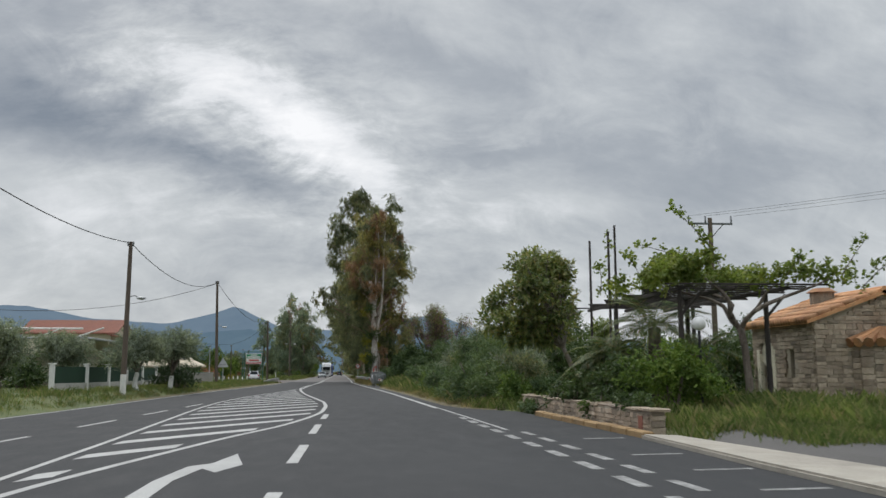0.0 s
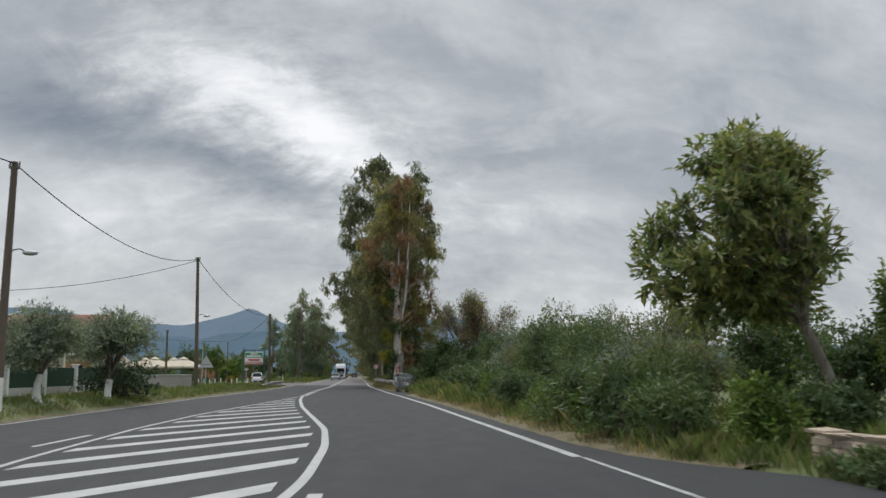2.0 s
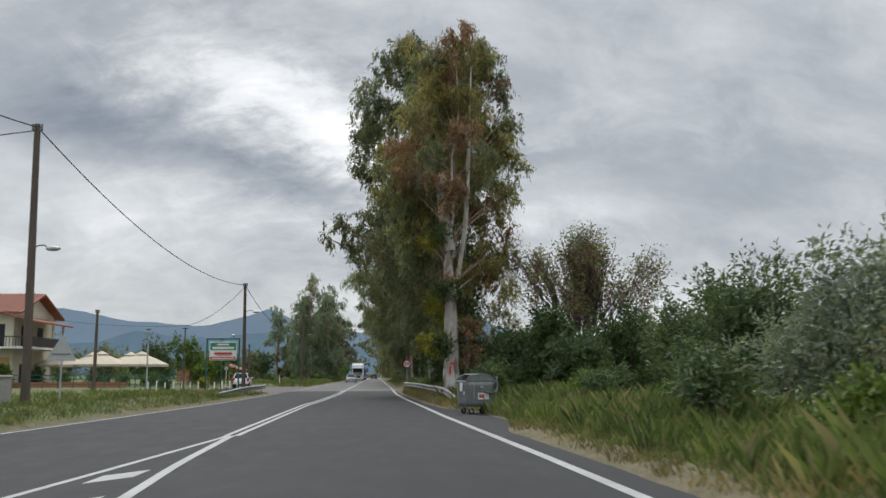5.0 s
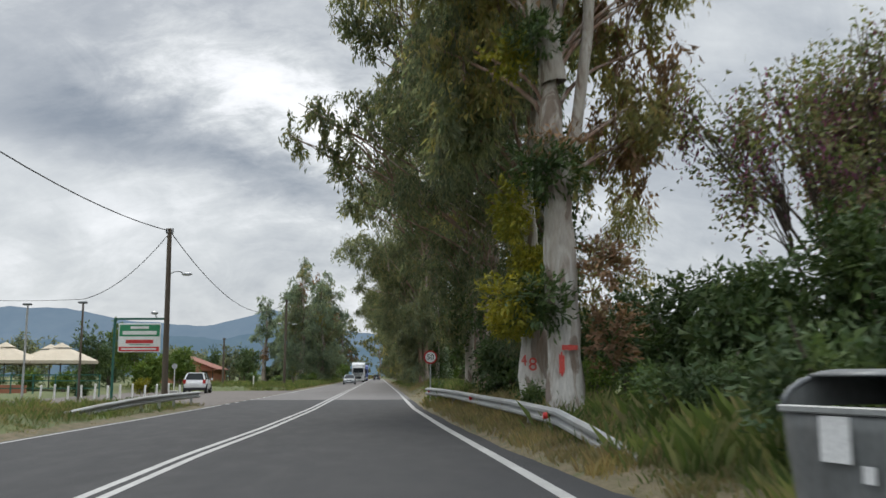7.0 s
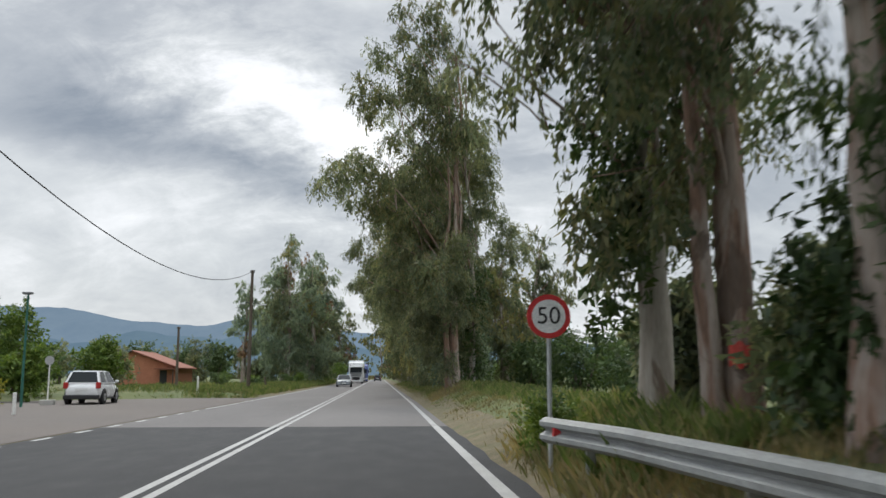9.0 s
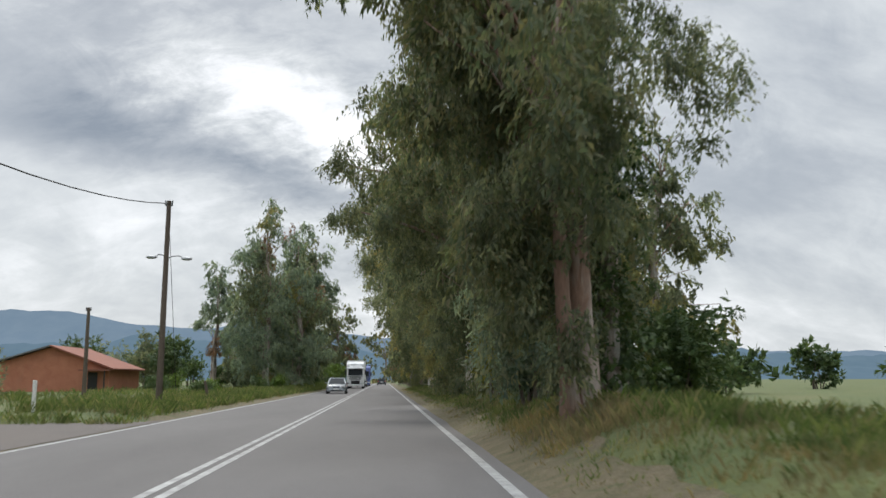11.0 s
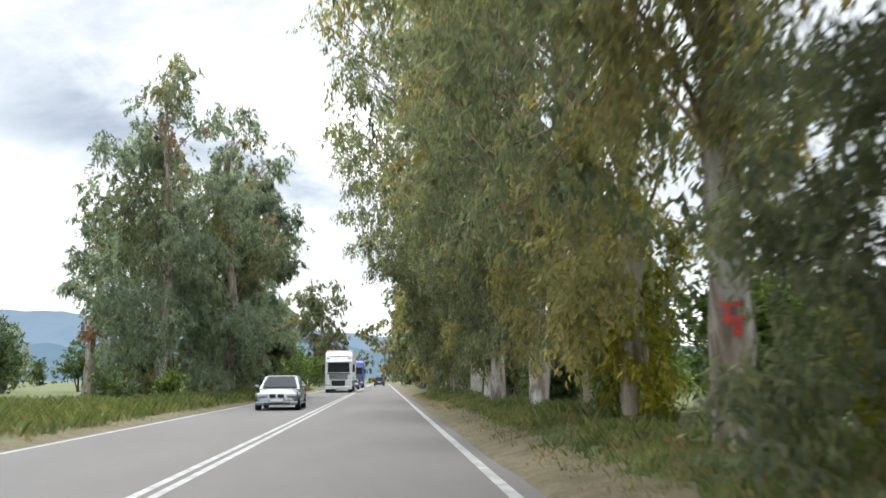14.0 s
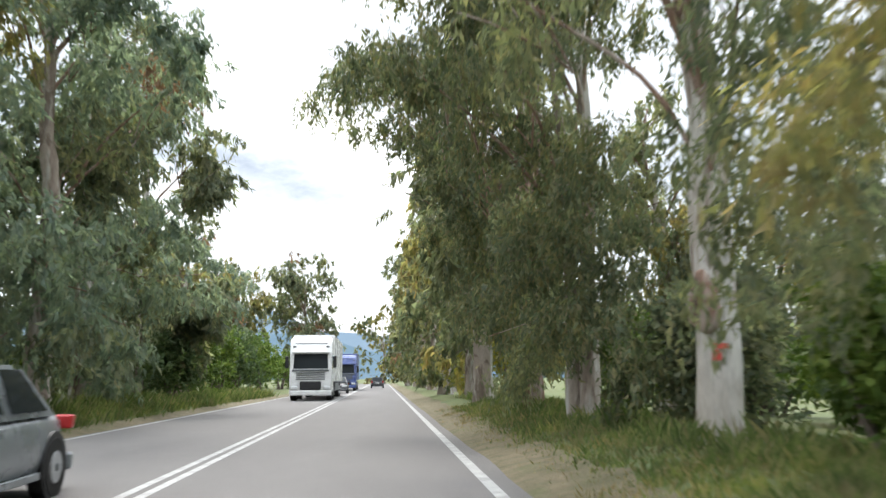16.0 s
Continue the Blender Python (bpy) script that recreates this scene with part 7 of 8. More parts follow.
rr_ob, rr_seg = guard_rail([(5.95, 84.2, 0.02), (5.62, 86.0, 0.36), (5.48, 88.0, 0.56), (5.40, 92, 0.59), (5.27, 97, 0.59), (5.1, 103, 0.61), (4.8, 106.2, 0.63), (4.42, 108.2, 0.64)], 1, "galvanised guard rail at the foot of the eucalyptus bank", 9)
part("reflector", rodm((4.42, 107.8, 0.64), (4.50, 107.8, 0.64), 0.055, n=12), M["sign_red"], rr_ob, "round red reflector")
part("reflector", rodm((5.11, 98.9, 0.60), (5.2, 98.9, 0.60), 0.055, n=12), M["sign_red"], rr_ob, "round red reflector")
part("reflector", rodm((5.33, 88.6, 0.565), (5.42, 88.6, 0.565), 0.055, n=12), M["sign_red"], rr_ob, "round red reflector")
guard_rail([(-6.3, 99.0, 0.12), (-5.8, 100.5, 0.28), (-5.35, 104, 0.44), (-5.2, 107, 0.47), (-5.2, 112.3, 0.47)], -1, "galvanised guard rail with its end sunk in the grass", 5)


def speed_sign(m):
    ob = thing("speed_sign", "round white speed limit sign with red rim reading 50", "traffic sign", m)
    part("post", rodm((0, 0.03, -0.3), (0, 0.03, 2.2), 0.028, n=10), M["galv"], ob)
    disc = part("plate", rodm((0, -0.004, 1.96), (0, 0.008, 1.96), 0.27, n=40), M["sign_red"], ob, "red rimmed plate")
    part("face", rodm((0, -0.008, 1.96), (0, -0.004, 1.96), 0.207, n=40), M["sign_white"], disc, "white face")
    me = text_mesh("50", 0.30)
    me.materials.append(M["sign_black"])
    t = part("number", me, None, disc, "black number 50")
    t.matrix_basis = pose(0, -0.011, 1.96, 90, 0, 0)
    for z in (1.85, 2.07):
        part("clamp", boxm(-0.045, 0.045, 0.008, 0.06, z - 0.015, z + 0.015, bevel=0.004), M["galv"], ob)


speed_sign(pose(4.57, 108.7, 0.02, 0, 0, -3))


# red marks sprayed on the bark
def wrapped(me, x, y, z, radius, yaw, label):
    """Lays a flat mesh round a trunk of that radius, facing yaw (0: towards the oncoming camera)."""
    for v in me.vertices:
        a = v.co.x / radius
        d = radius + v.co.z
        v.co = Vector((math.sin(a) * d, -math.cos(a) * d, v.co.y))
    me.materials.clear()
    me.materials.append(M["red_spray"])
    single("tree_number", me, None, label, "graffiti", pose(x, y, z, 0, 0, yaw))


def spray(body, x, y, z, size, radius, yaw):
    wrapped(text_mesh(body, size, 0.006), x, y, z, radius, yaw, "red sprayed tree number on the pale bark")


def spray_bar(x, y, z, w, h, radius, yaw):
    bm = bmesh.new()
    bmesh.ops.create_grid(bm, x_segments=8, y_segments=2, size=0.5)
    for v in bm.verts:
        v.co = Vector((v.co.x * w, v.co.y * h * (1 + 0.5 * noise.noise((v.co.x * 4, z, 0))), 0.004))
    wrapped(mesh_of("tree_mark", bm, None), x, y, z, radius, yaw, "smeared red paint mark on the bark")


# ---- the far side: poles, gardens, house, tavern ----
def utility_pole(x, y, h, lamps, label, white=0.0, lean=0.0):
    g = bank(x, y)
    ob = thing("utility_pole", label, "utility pole", pose(x, y, 0, 0, lean, 0), group="roadside poles")
    part("pole", rodm((0, 0, g - 0.3), (0, 0, h), 0.145, 0.095, 12), M["wood_pole"], ob, smooth=False)
    if white:
        part("white_band", rodm((0, 0, g - 0.02), (0, 0, g + white), 0.152, 0.146, 12), M["whitewash"], ob, "white painted foot")
    br = part("bracket", boxm(-0.16, 0.16, -0.04, 0.04, h - 0.22, h - 0.14, bevel=0.01), M["steel_dull"], ob)
    for dx in (-0.14, 0.14):
        part("insulator", rodm((dx, 0, h - 0.14), (dx, 0, h + 0.02), 0.035, 0.025, 8), M["steel_dull"], br)
    for sg, z, reach in lamps:
        V, F = [], []
        tube(V, F, [(0, 0, z), (sg * reach * 0.4, 0, z + 0.14), (sg * reach * 0.8, 0, z + 0.16), (sg * reach, 0, z + 0.1)], [0.022] * 4, 6)
        arm = part("lamp_arm", raw_mesh("lamp_arm", V, F, M["steel_dull"], True), None, ob)
        part("lamp_head", ball(bmesh.new(), (sg * (reach + 0.2), 0, z + 0.04), 0.24, 2, (1, 0.5, 0.34)), M["galv"], arm, "grey street lamp head", smooth=True)
    return ob


utility_pole(-8.05, 44.7, 7.75, [(1, 4.9, 0.45)], "dark wooden pole with street lamp and white foot", 1.0, 0.6)
utility_pole(-8.15, 78.0, 9.2, [(1, 5.15, 0.45)], "weathered wooden utility pole with street lamp", 0, -1.0)
utility_pole(-6.6, 112.1, 7.65, [(1, 5.6, 0.6)], "weathered wooden utility pole with street lamp", 0, -0.6)
utility_pole(-6.7, 161.0, 8.75, [(1, 6.25, 0.65), (-1, 6.3, 0.4)], "wooden utility pole with two street lamps", 0, 0.4)
utility_pole(-15.8, 179.5, 5.7, [], "plain dark wooden pole in the field grass")
utility_pole(-18.5, 118.0, 6.2, [], "slim dark pole behind the tavern fence")
wire((-8.0, 14.0, 7.9), (-7.97, 44.7, 7.7), 0.9, 0.02)
wire((-7.97, 44.7, 7.7), (-8.3, 78.0, 9.1), 1.1, 0.02)
wire((-8.3, 78.0, 9.1), (-6.68, 112.1, 7.55), 1.2, 0.02)
wire((-6.68, 112.1, 7.55), (-6.65, 161.0, 8.65), 2.2, 0.02)
wire((-8.3, 78.0, 9.0), (-25, 62, 6.0), 1.3, 0.018, "black service cable to the buildings")
wire((-6.68, 112.1, 7.45), (-11.6, 116.4, 4.9), 0.5, 0.016, "black service cable to the tavern pole")
wire((-11.6, 116.4, 4.9), (-30, 128, 7.0), 0.5, 0.012, "thin service cable above the tavern")
wire((-6.65, 161.0, 8.5), (-6.5, 163.0, 1.0), 0.0, 0.012, "slack guy wire beside the pole")

# olives with whitewashed trunks
for i, (x, y, s, w) in enumerate(((-8.46, 49.3, 1.0, 0.95), (-7.75, 55.5, 1.08, 0.9), (-12.6, 41.0, 0.95, 0.9), (-13.5, 53.5, 1.0, 0.9))):
    r = np.random.default_rng(90 + i)
    small_tree("olive_tree", "silvery olive tree with whitewashed forked trunk", 90 + i, [(p[0], p[1], p[2] * 1.0, p[3], p[4], p[5]) for p in spread_puffs(r, 1.5, 1.65, 2.7, 10, 0.85)] + [(0, 0, 2.6, 1.0, 1.0, 0.8)],
               11000, 0.13, 0.042, M["leaf_olive"], 0.95, 0.13, at(x, y, 40 * i, s), M["bark"], w, group="olive trees", spread=0.13, per=10)
bush("bush", "low wide dark-green clipped bush in the grass", 101, [(0, 0, 0.6, 1.2, 1.7, 0.6), (0, 0.8, 0.8, 1.1, 1.3, 0.6), (0.1, -0.7, 0.6, 1.1, 1.3, 0.55), (0, 1.7, 0.45, 1.0, 1.2, 0.45)], 13000, 0.06, 0.035, M["leaf_hedge"], at(-7.9, 57.9, 0, 1.35), spread=0.05)
for i, (x, y, h) in enumerate(((-16, 50, 2.6), (-17.5, 58, 2.4), (-13.2, 46.5, 1.7), (-14.5, 66, 2.2))):
    bush("shrub", "leafy garden shrub behind the fence", 110 + i, mound(np.random.default_rng(110 + i), 1.3, 1.5, h), 4500, 0.12, 0.06, M["leaf_bright"] if i % 2 else M["leaf_dark"], at(x, y), spread=0.12)


def garden_fence():
    ob = thing("garden_fence", "low pale wall with white posts and dark green mesh", "fence")
    P = [(-11.3, 44.4), (-10.75, 48.2), (-10.6, 52.0), (-10.5, 55.8), (-10.4, 59.6), (-10.3, 63.4)]
    for (x0, y0), (x1, y1) in zip(P, P[1:]):
        a = math.atan2(y1 - y0, x1 - x0)
        L = math.hypot(x1 - x0, y1 - y0)
        mm = Matrix.Translation((x0, y0, 0.3)) @ Matrix.Rotation(a, 4, "Z")
        w = part("low_wall", boxm(0, L, -0.09, 0.09, -0.2, 0.48, bevel=0.01), M["concrete"], ob)
        w.matrix_basis = mm
        pn = part("mesh_panel", boxm(0.15, L - 0.15, -0.012, 0.012, 0.48, 1.3), M["mesh_green"], ob)
        pn.matrix_basis = mm
    for x, y in P:
        pb = part("post", boxm(x - 0.11, x + 0.11, y - 0.11, y + 0.11, 0.1, 1.7, bevel=0.02), M["white"], ob)
        part("cap", boxm(x - 0.17, x + 0.17, y - 0.14, y + 0.14, 1.7, 1.76, bevel=0.02), M["white"], pb)


garden_fence()


def long_wall(x0, y0, x1, y1, h):
    a, L = math.atan2(y1 - y0, x1 - x0), math.hypot(x1 - x0, y1 - y0)
    ob = thing("boundary_wall", "grey rendered boundary wall beside the grass", "wall", Matrix.Translation((x0, y0, 0)) @ Matrix.Rotation(a, 4, "Z"))
    part("wall", boxm(0, L, -0.12, 0.12, 0.0, h - 0.07), M["render_grey"], ob)
    part("coping", boxm(-0.03, L + 0.03, -0.16, 0.16, h - 0.07, h, bevel=0.015), M["concrete"], ob)


long_wall(-15.5, 75.6, -8.35, 77.4, 1.28)
long_wall(-15.5, 75.6, -15.0, 64.5, 1.25)


def canopy_shed():
    ob = thing("canopy_shed", "open yard canopy with pale steel posts and flat roof", "shed")
    for x in (-25, -20, -14.5):
        for y in (60, 70):
            part("post", boxm(x - 0.08, x + 0.08, y - 0.08, y + 0.08, 0.2, 3.3, bevel=0.01), M["white"], ob)
    part("roof", boxm(-25.6, -13.9, 59.4, 70.6, 3.5, 3.62, bevel=0.02), M["galv"], ob, "flat corrugated sheet roof")
    for y in (59.6, 65, 70.4):
        part("beam", boxm(-25.6, -13.9, y - 0.06, y + 0.06, 3.3, 3.5, bevel=0.01), M["plaster"], ob)
    for i in range(5):
        x = -24.5 + 2.5 * i
        part("truss", rodm((x, 59.5, 3.62), (x + 1.6, 59.5, 4.2), 0.05, n=6), M["white"], ob)
    part("top_rail", rodm((-25, 59.5, 4.2), (-14.2, 59.5, 4.15), 0.06, n=6), M["white"], ob)
    part("back_wall", boxm(-25.4, -14.2, 69.9, 70.1, 0.2, 3.3), M["plaster"], ob)
    for i in range(6):
        part("awning_slat", boxm(-25.4, -14.0, 59.0 - 0.02 * i, 59.05 - 0.02 * i, 3.25 - 0.13 * i, 3.33 - 0.13 * i), M["plaster"], ob)


canopy_shed()


def house():
    X0, X1, Y0, Y1 = -44.0, -31.3, 135.0, 145.0
    EV, RG = 7.3, 9.2
    ym = (Y0 + Y1) / 2
    ob = thing("house", "two-storey cream house with red tile roof and balconies", "house")
    part("wall", boxm(X0, X1, Y0, Y1, 0, EV), M["plaster"], ob)
    part("gable", prism(bmesh.new(), [(Y0, EV), (Y1, EV), (ym, RG - 0.1)], "x", X1 - 0.3, X1), M["plaster"], ob)
    for sg, ya in ((1, Y0), (-1, Y1)):
        yo = ya - sg * 0.7
        part("roof", prism(bmesh.new(), [(yo, EV - 0.28), (ym, RG), (ym, RG + 0.16), (yo, EV - 0.1)], "x", X0 - 0.5, X1 + 0.9), M["roof_red"], ob)
    bm = bmesh.new()
    for i in range(42):
        x = X0 - 0.45 + i * (X1 - X0 + 1.3) / 42
        rod(bm, (x, Y0 - 0.7, EV - 0.1), (x, ym, RG + 0.17), 0.075, n=5)
    tagged(part("tile_ribs", bm, M["roof_red"], ob), kind="stuff")
    # balcony round the road corner
    bal = part("balcony", boxm(X1 - 4.0, X1 + 2.0, Y0 - 1.6, Y1 - 2, 3.75, 3.95, bevel=0.02), M["white"], ob, "pale concrete balcony slab")
    for i in range(22):
        x = X1 - 4 + i * 6.0 / 21
        part("baluster", rodm((x, Y0 - 1.55, 3.95), (x, Y0 - 1.55, 4.85), 0.03, n=5), M["wood_dark"], bal)
    part("handrail", boxm(X1 - 4, X1 + 2, Y0 - 1.6, Y0 - 1.5, 4.83, 4.91), M["wood_dark"], bal)
    part("handrail", boxm(X1 + 1.9, X1 + 2.0, Y0 - 1.6, Y1 - 2, 4.83, 4.91), M["wood_dark"], bal)
    part("panel", boxm(X1 + 1.93, X1 + 1.97, Y0 - 1.5, Y1 - 2, 4.0, 4.8), M["wood_dark"], bal)
    part("awning_roof", prism(bmesh.new(), [(X1 - 0.2, 6.85), (X1 + 2.6, 6.15), (X1 + 2.6, 6.3), (X1 - 0.2, 7.02)], "y", Y0 - 1.9, Y1 - 1.5), M["roof_red"], ob, "red tiled balcony roof")
    for y in (Y0 - 1.5, ym, Y1 - 2.2):
        part("column", boxm(X1 + 1.7, X1 + 1.9, y - 0.1, y + 0.1, 0.2, 6.3), M["white"], ob)
    for x, z0, z1, w in ((-32.6, 4.0, 6.1, 1.0), (-33.2, 0.4, 2.6, 1.4), (-36, 1.5, 2.7, 1.8), (-40.5, 4.4, 5.7, 1.2)):
        wn = part("window", boxm(x - w / 2, x + w / 2, Y0 - 0.04, Y0 + 0.02, z0, z1, bevel=0.01), M["wood_dark"], ob, "dark shuttered opening")
        part("pane", boxm(x - w / 2 + 0.1, x + w / 2 - 0.1, Y0 - 0.06, Y0 - 0.045, z0 + 0.1, z1 - 0.1), M["window_glass"], wn)
    for y in (137.5, 141.5):
        for z0 in (0.4, 4.05):
            wn = part("window", boxm(X1 - 0.02, X1 + 0.04, y - 0.7, y + 0.7, z0, z0 + 2.0, bevel=0.01), M["wood_dark"], ob, "dark shuttered opening")
            part("pane", boxm(X1 + 0.045, X1 + 0.06, y - 0.6, y + 0.6, z0 + 0.1, z0 + 1.9), M["window_glass"], wn)
    part("drainpipe", rodm((-35.9, Y0 - 0.09, 0.3), (-35.9, Y0 - 0.09, EV - 0.2), 0.06, n=8), M["steel_dull"], ob)
    part("vent", boxm(-38.0, -36.9, Y0 - 0.05, Y0 + 0.02, 6.0, 6.35, bevel=0.01), M["wood_dark"], ob, "small dark wooden vent")
    part("accent_wall", boxm(-34.6, -31.5, Y0 - 0.035, Y0 - 0.005, 0, 3.0), M["plaster_orange"], ob, "apricot painted ground-floor wall")


house()
for i, (x, y, w, h) in enumerate(((-33.5, 131.0, 1.5, 2.3), (-36.4, 131.4, 1.7, 2.6), (-39.2, 131.0, 1.6, 2.9), (-30.6, 131.4, 1.4, 2.1))):
    scatter_bush(x, y, w, w * 0.6, h, 2600, M["leaf_bright"], 655 + i, "fresh green trellis shrub before the cream house", 0.2, 0.1, "trellis shrubs", name="shrub")


def parasol(x, y, w, h, first=[None]):
    m = pose(x, y, 0.1, 0, 0, 12)
    if first[0]:
        return copy_thing(first[0], m @ Matrix.Diagonal((w / 5, w / 5, 1, 1)))
    ob = thing("parasol", "large cream canvas parasol with scalloped edge", "parasol", m, "tavern parasols")
    part("pole", rodm((0, 0, 0), (0, 0, h), 0.05, n=8), M["wood_pole"], ob)
    bm = bmesh.new()
    n = 8
    ring = []
    for rad, z in ((2.6, 2.05), (2.6, 2.28), (1.4, 2.85), (0.55, 3.2)):
        ring.append([bm.verts.new((rad * math.cos(TAU * k / n), rad * math.sin(TAU * k / n), z)) for k in range(n)])
    for a, b in zip(ring, ring[1:]):
        for k in range(n):
            bm.faces.new((a[k], a[(k + 1) % n], b[(k + 1) % n], b[k]))
    c = part("canopy", bm, M["canvas"], ob)
    c.modifiers.new("thick", "SOLIDIFY").thickness = 0.01
    part("vent", rodm((0, 0, 3.25), (0, 0, 3.6), 0.7, 0.06, 8), M["canvas"], c)
    first[0] = ob
    return ob


for x, y, w in ((-24.5, 139.5, 5.0), (-29.0, 141.5, 5.0), (-20.9, 140.5, 5.0), (-33.5, 139, 4.6), (-22.8, 143.6, 4.8), (-26.8, 144.0, 4.8)):
    parasol(x, y, w, 3.5)


def tavern_fence():
    for i in range(4, 16):
        x, y = -18.2 + i * 0.58, 121.5 + i * 0.45
        g = bank(x, y)
        single("bollard", boxm(-0.05, 0.05, -0.05, 0.05, -0.15, 0.78 + 0.05 * (i % 3), bevel=0.02), M["white"], "short white painted post in the grass", "bollard", pose(x, y, g, 0, 2 - i % 4, 5 * i), "white posts")
    ob = thing("tavern_railing", "dark green railing round the tavern terrace", "railing")
    for i in range(13):
        part("post", boxm(-30 + i * 1.3, -29.93 + i * 1.3, 128.5, 128.57, 0.0, 1.35), M["green_metal"], ob)
    for z in (0.5, 0.95, 1.3):
        part("rail", boxm(-30, -14.4, 128.52, 128.55, z, z + 0.06), M["green_metal"], ob)
    t = thing("terrace_wall", "low red-brown terrace wall under the parasols", "wall")
    part("wall", boxm(-34, -20, 131.9, 132.1, 0, 0.7), M["brick_red"], t)


tavern_fence()
for i, (x, y, w, h) in enumerate(((-21.5, 136.2, 1.2, 1.5), (-24.2, 136.6, 1.4, 1.9), (-27.0, 136.2, 1.3, 1.6), (-29.8, 136.6, 1.4, 2.0), (-18.6, 134.5, 1.1, 1.4), (-16.4, 131.5, 1.0, 1.2))):
    scatter_bush(x, y, w, w * 0.7, h, 2200, M["leaf_dark"] if i % 2 else M["leaf_bright"], 770 + i, "leafy green shrub on the tavern terrace", 0.13, 0.06, "terrace shrubs", name="shrub")


def billboard():
    ob = thing("billboard", "green, white and red tavern sign on green steel posts", "sign", pose(-8.6, 115.3, 0, 0, 0, -4))
    for x in (-1.2, 1.15):
        part("post", boxm(x - 0.05, x + 0.05, 0.02, 0.12, -0.1, 3.95, bevel=0.008), M["green_metal"], ob)
    part("top_bar", boxm(-1.2, 1.2, 0.03, 0.11, 3.85, 3.95, bevel=0.008), M["green_metal"], ob)
    pan = part("panel", boxm(-0.98, 0.98, -0.04, 0.02, 2.35, 3.68, bevel=0.01), M["sign_white"], ob, "white sign panel")
    part("green_band", boxm(-0.93, 0.93, -0.048, -0.042, 3.08, 3.62, bevel=0.001), M["sign_green"], pan)
    part("red_band", boxm(-0.93, 0.93, -0.048, -0.042, 2.39, 2.60, bevel=0.001), M["sign_red"], pan)
    for x0, x1, z0, z1, k in ((-0.42, 0.42, 3.43, 3.55, "sign_white"), (-0.78, 0.80, 3.16, 3.33, "sign_white"), (-0.62, 0.66, 2.76, 2.92, "sign_red"), (-0.80, 0.80, 2.46, 2.53, "sign_white"), (-0.45, 0.5, 2.68, 2.71, "sign_green")):
        part("lettering_bar", boxm(x0, x1, -0.056, -0.05, z0, z1, bevel=0.001), M[k], pan)
    for x in (0.75,):
        arm = part("lamp_arm", rodm((x, 0, 3.95), (x + 0.1, -0.55, 4.12), 0.02, n=6), M["green_metal"], ob)
        part("lamp", ball(bmesh.new(), (x + 0.12, -0.7, 4.12), 0.16, 2, (1, 1.4, 0.5)), M["galv"], arm, smooth=True)


billboard()


def lamp_post(x, y, h, material, label):
    ob = thing("lamp_post", label, "street lamp", pose(x, y, bank(x, y)))
    part("pole", rodm((0, 0, -0.3), (0, 0, h), 0.06, 0.045, 10), material, ob)
    part("head", boxm(-0.22, 0.18, -0.12, 0.12, h, h + 0.1, bevel=0.03), M["steel_dull"], ob)


lamp_post(-14.4, 117.0, 4.7, M["galv"], "slim grey lamp post with flat head")
lamp_post(-12.2, 135.7, 4.7, M["green_metal"], "green lamp post beside the lay-by")
lamp_post(-11.6, 116.4, 4.75, M["wood_pole"], "thin weathered pole carrying the service cable")


def yield_sign(x, y):
    ob = thing("traffic_sign", "grey back of a triangular traffic sign", "traffic sign", pose(x, y, 0))
    part("post", rodm((0, 0, 0), (0, 0, 2.55), 0.03, n=8), M["galv"], ob)
    part("plate", prism(bmesh.new(), [(-0.5, 1.75), (0.5, 1.75), (0, 2.62)], "y", -0.045, -0.035), M["galv"], ob, "triangular steel plate")
    part("crossbar", boxm(-0.3, 0.3, -0.06, -0.047, 1.95, 1.99), M["steel_dull"], ob)


yield_sign(-7.9, 80.2)


def plate_sign(x, y, z, w):
    ob = thing("traffic_sign", "round grey sign seen from behind on a thin white post", "traffic sign", pose(x, y, 0))
    part("post", rodm((0, 0, -0.1), (0, 0, z + w * 0.4), 0.03, n=8), M["white"], ob)
    part("plate", rodm((0, -0.05, z), (0, -0.035, z), w / 2, n=24), M["galv"], ob)
    part("base", boxm(-0.3, 0.3, -0.2, 0.2, -0.05, 0.22, bevel=0.03), M["concrete"], ob)


plate_sign(-12.2, 138.6, 1.95, 0.4)
bush("shrub", "yellow flowering shrub beside the lay-by", 131, mound(np.random.default_rng(131), 0.9, 0.9, 1.3), 2200, 0.1, 0.06, M["leaf_yellow"], at(-14.2, 137.3), spread=0.1)
single("marker_post", boxm(-0.06, 0.06, -0.04, 0.04, -0.2, 1.15, bevel=0.015), M["white"], "slim white roadside marker post", "marker post", pose(-8.5, 152.7, 0.1))
single("stump_post", rodm((0.0, 0, -0.2), (-0.22, 0, 0.95), 0.09, 0.075, 9), M["wood_pole"], "short leaning weathered wooden post", "post", pose(-6.7, 171.4, bank(-6.7, 171.4)))


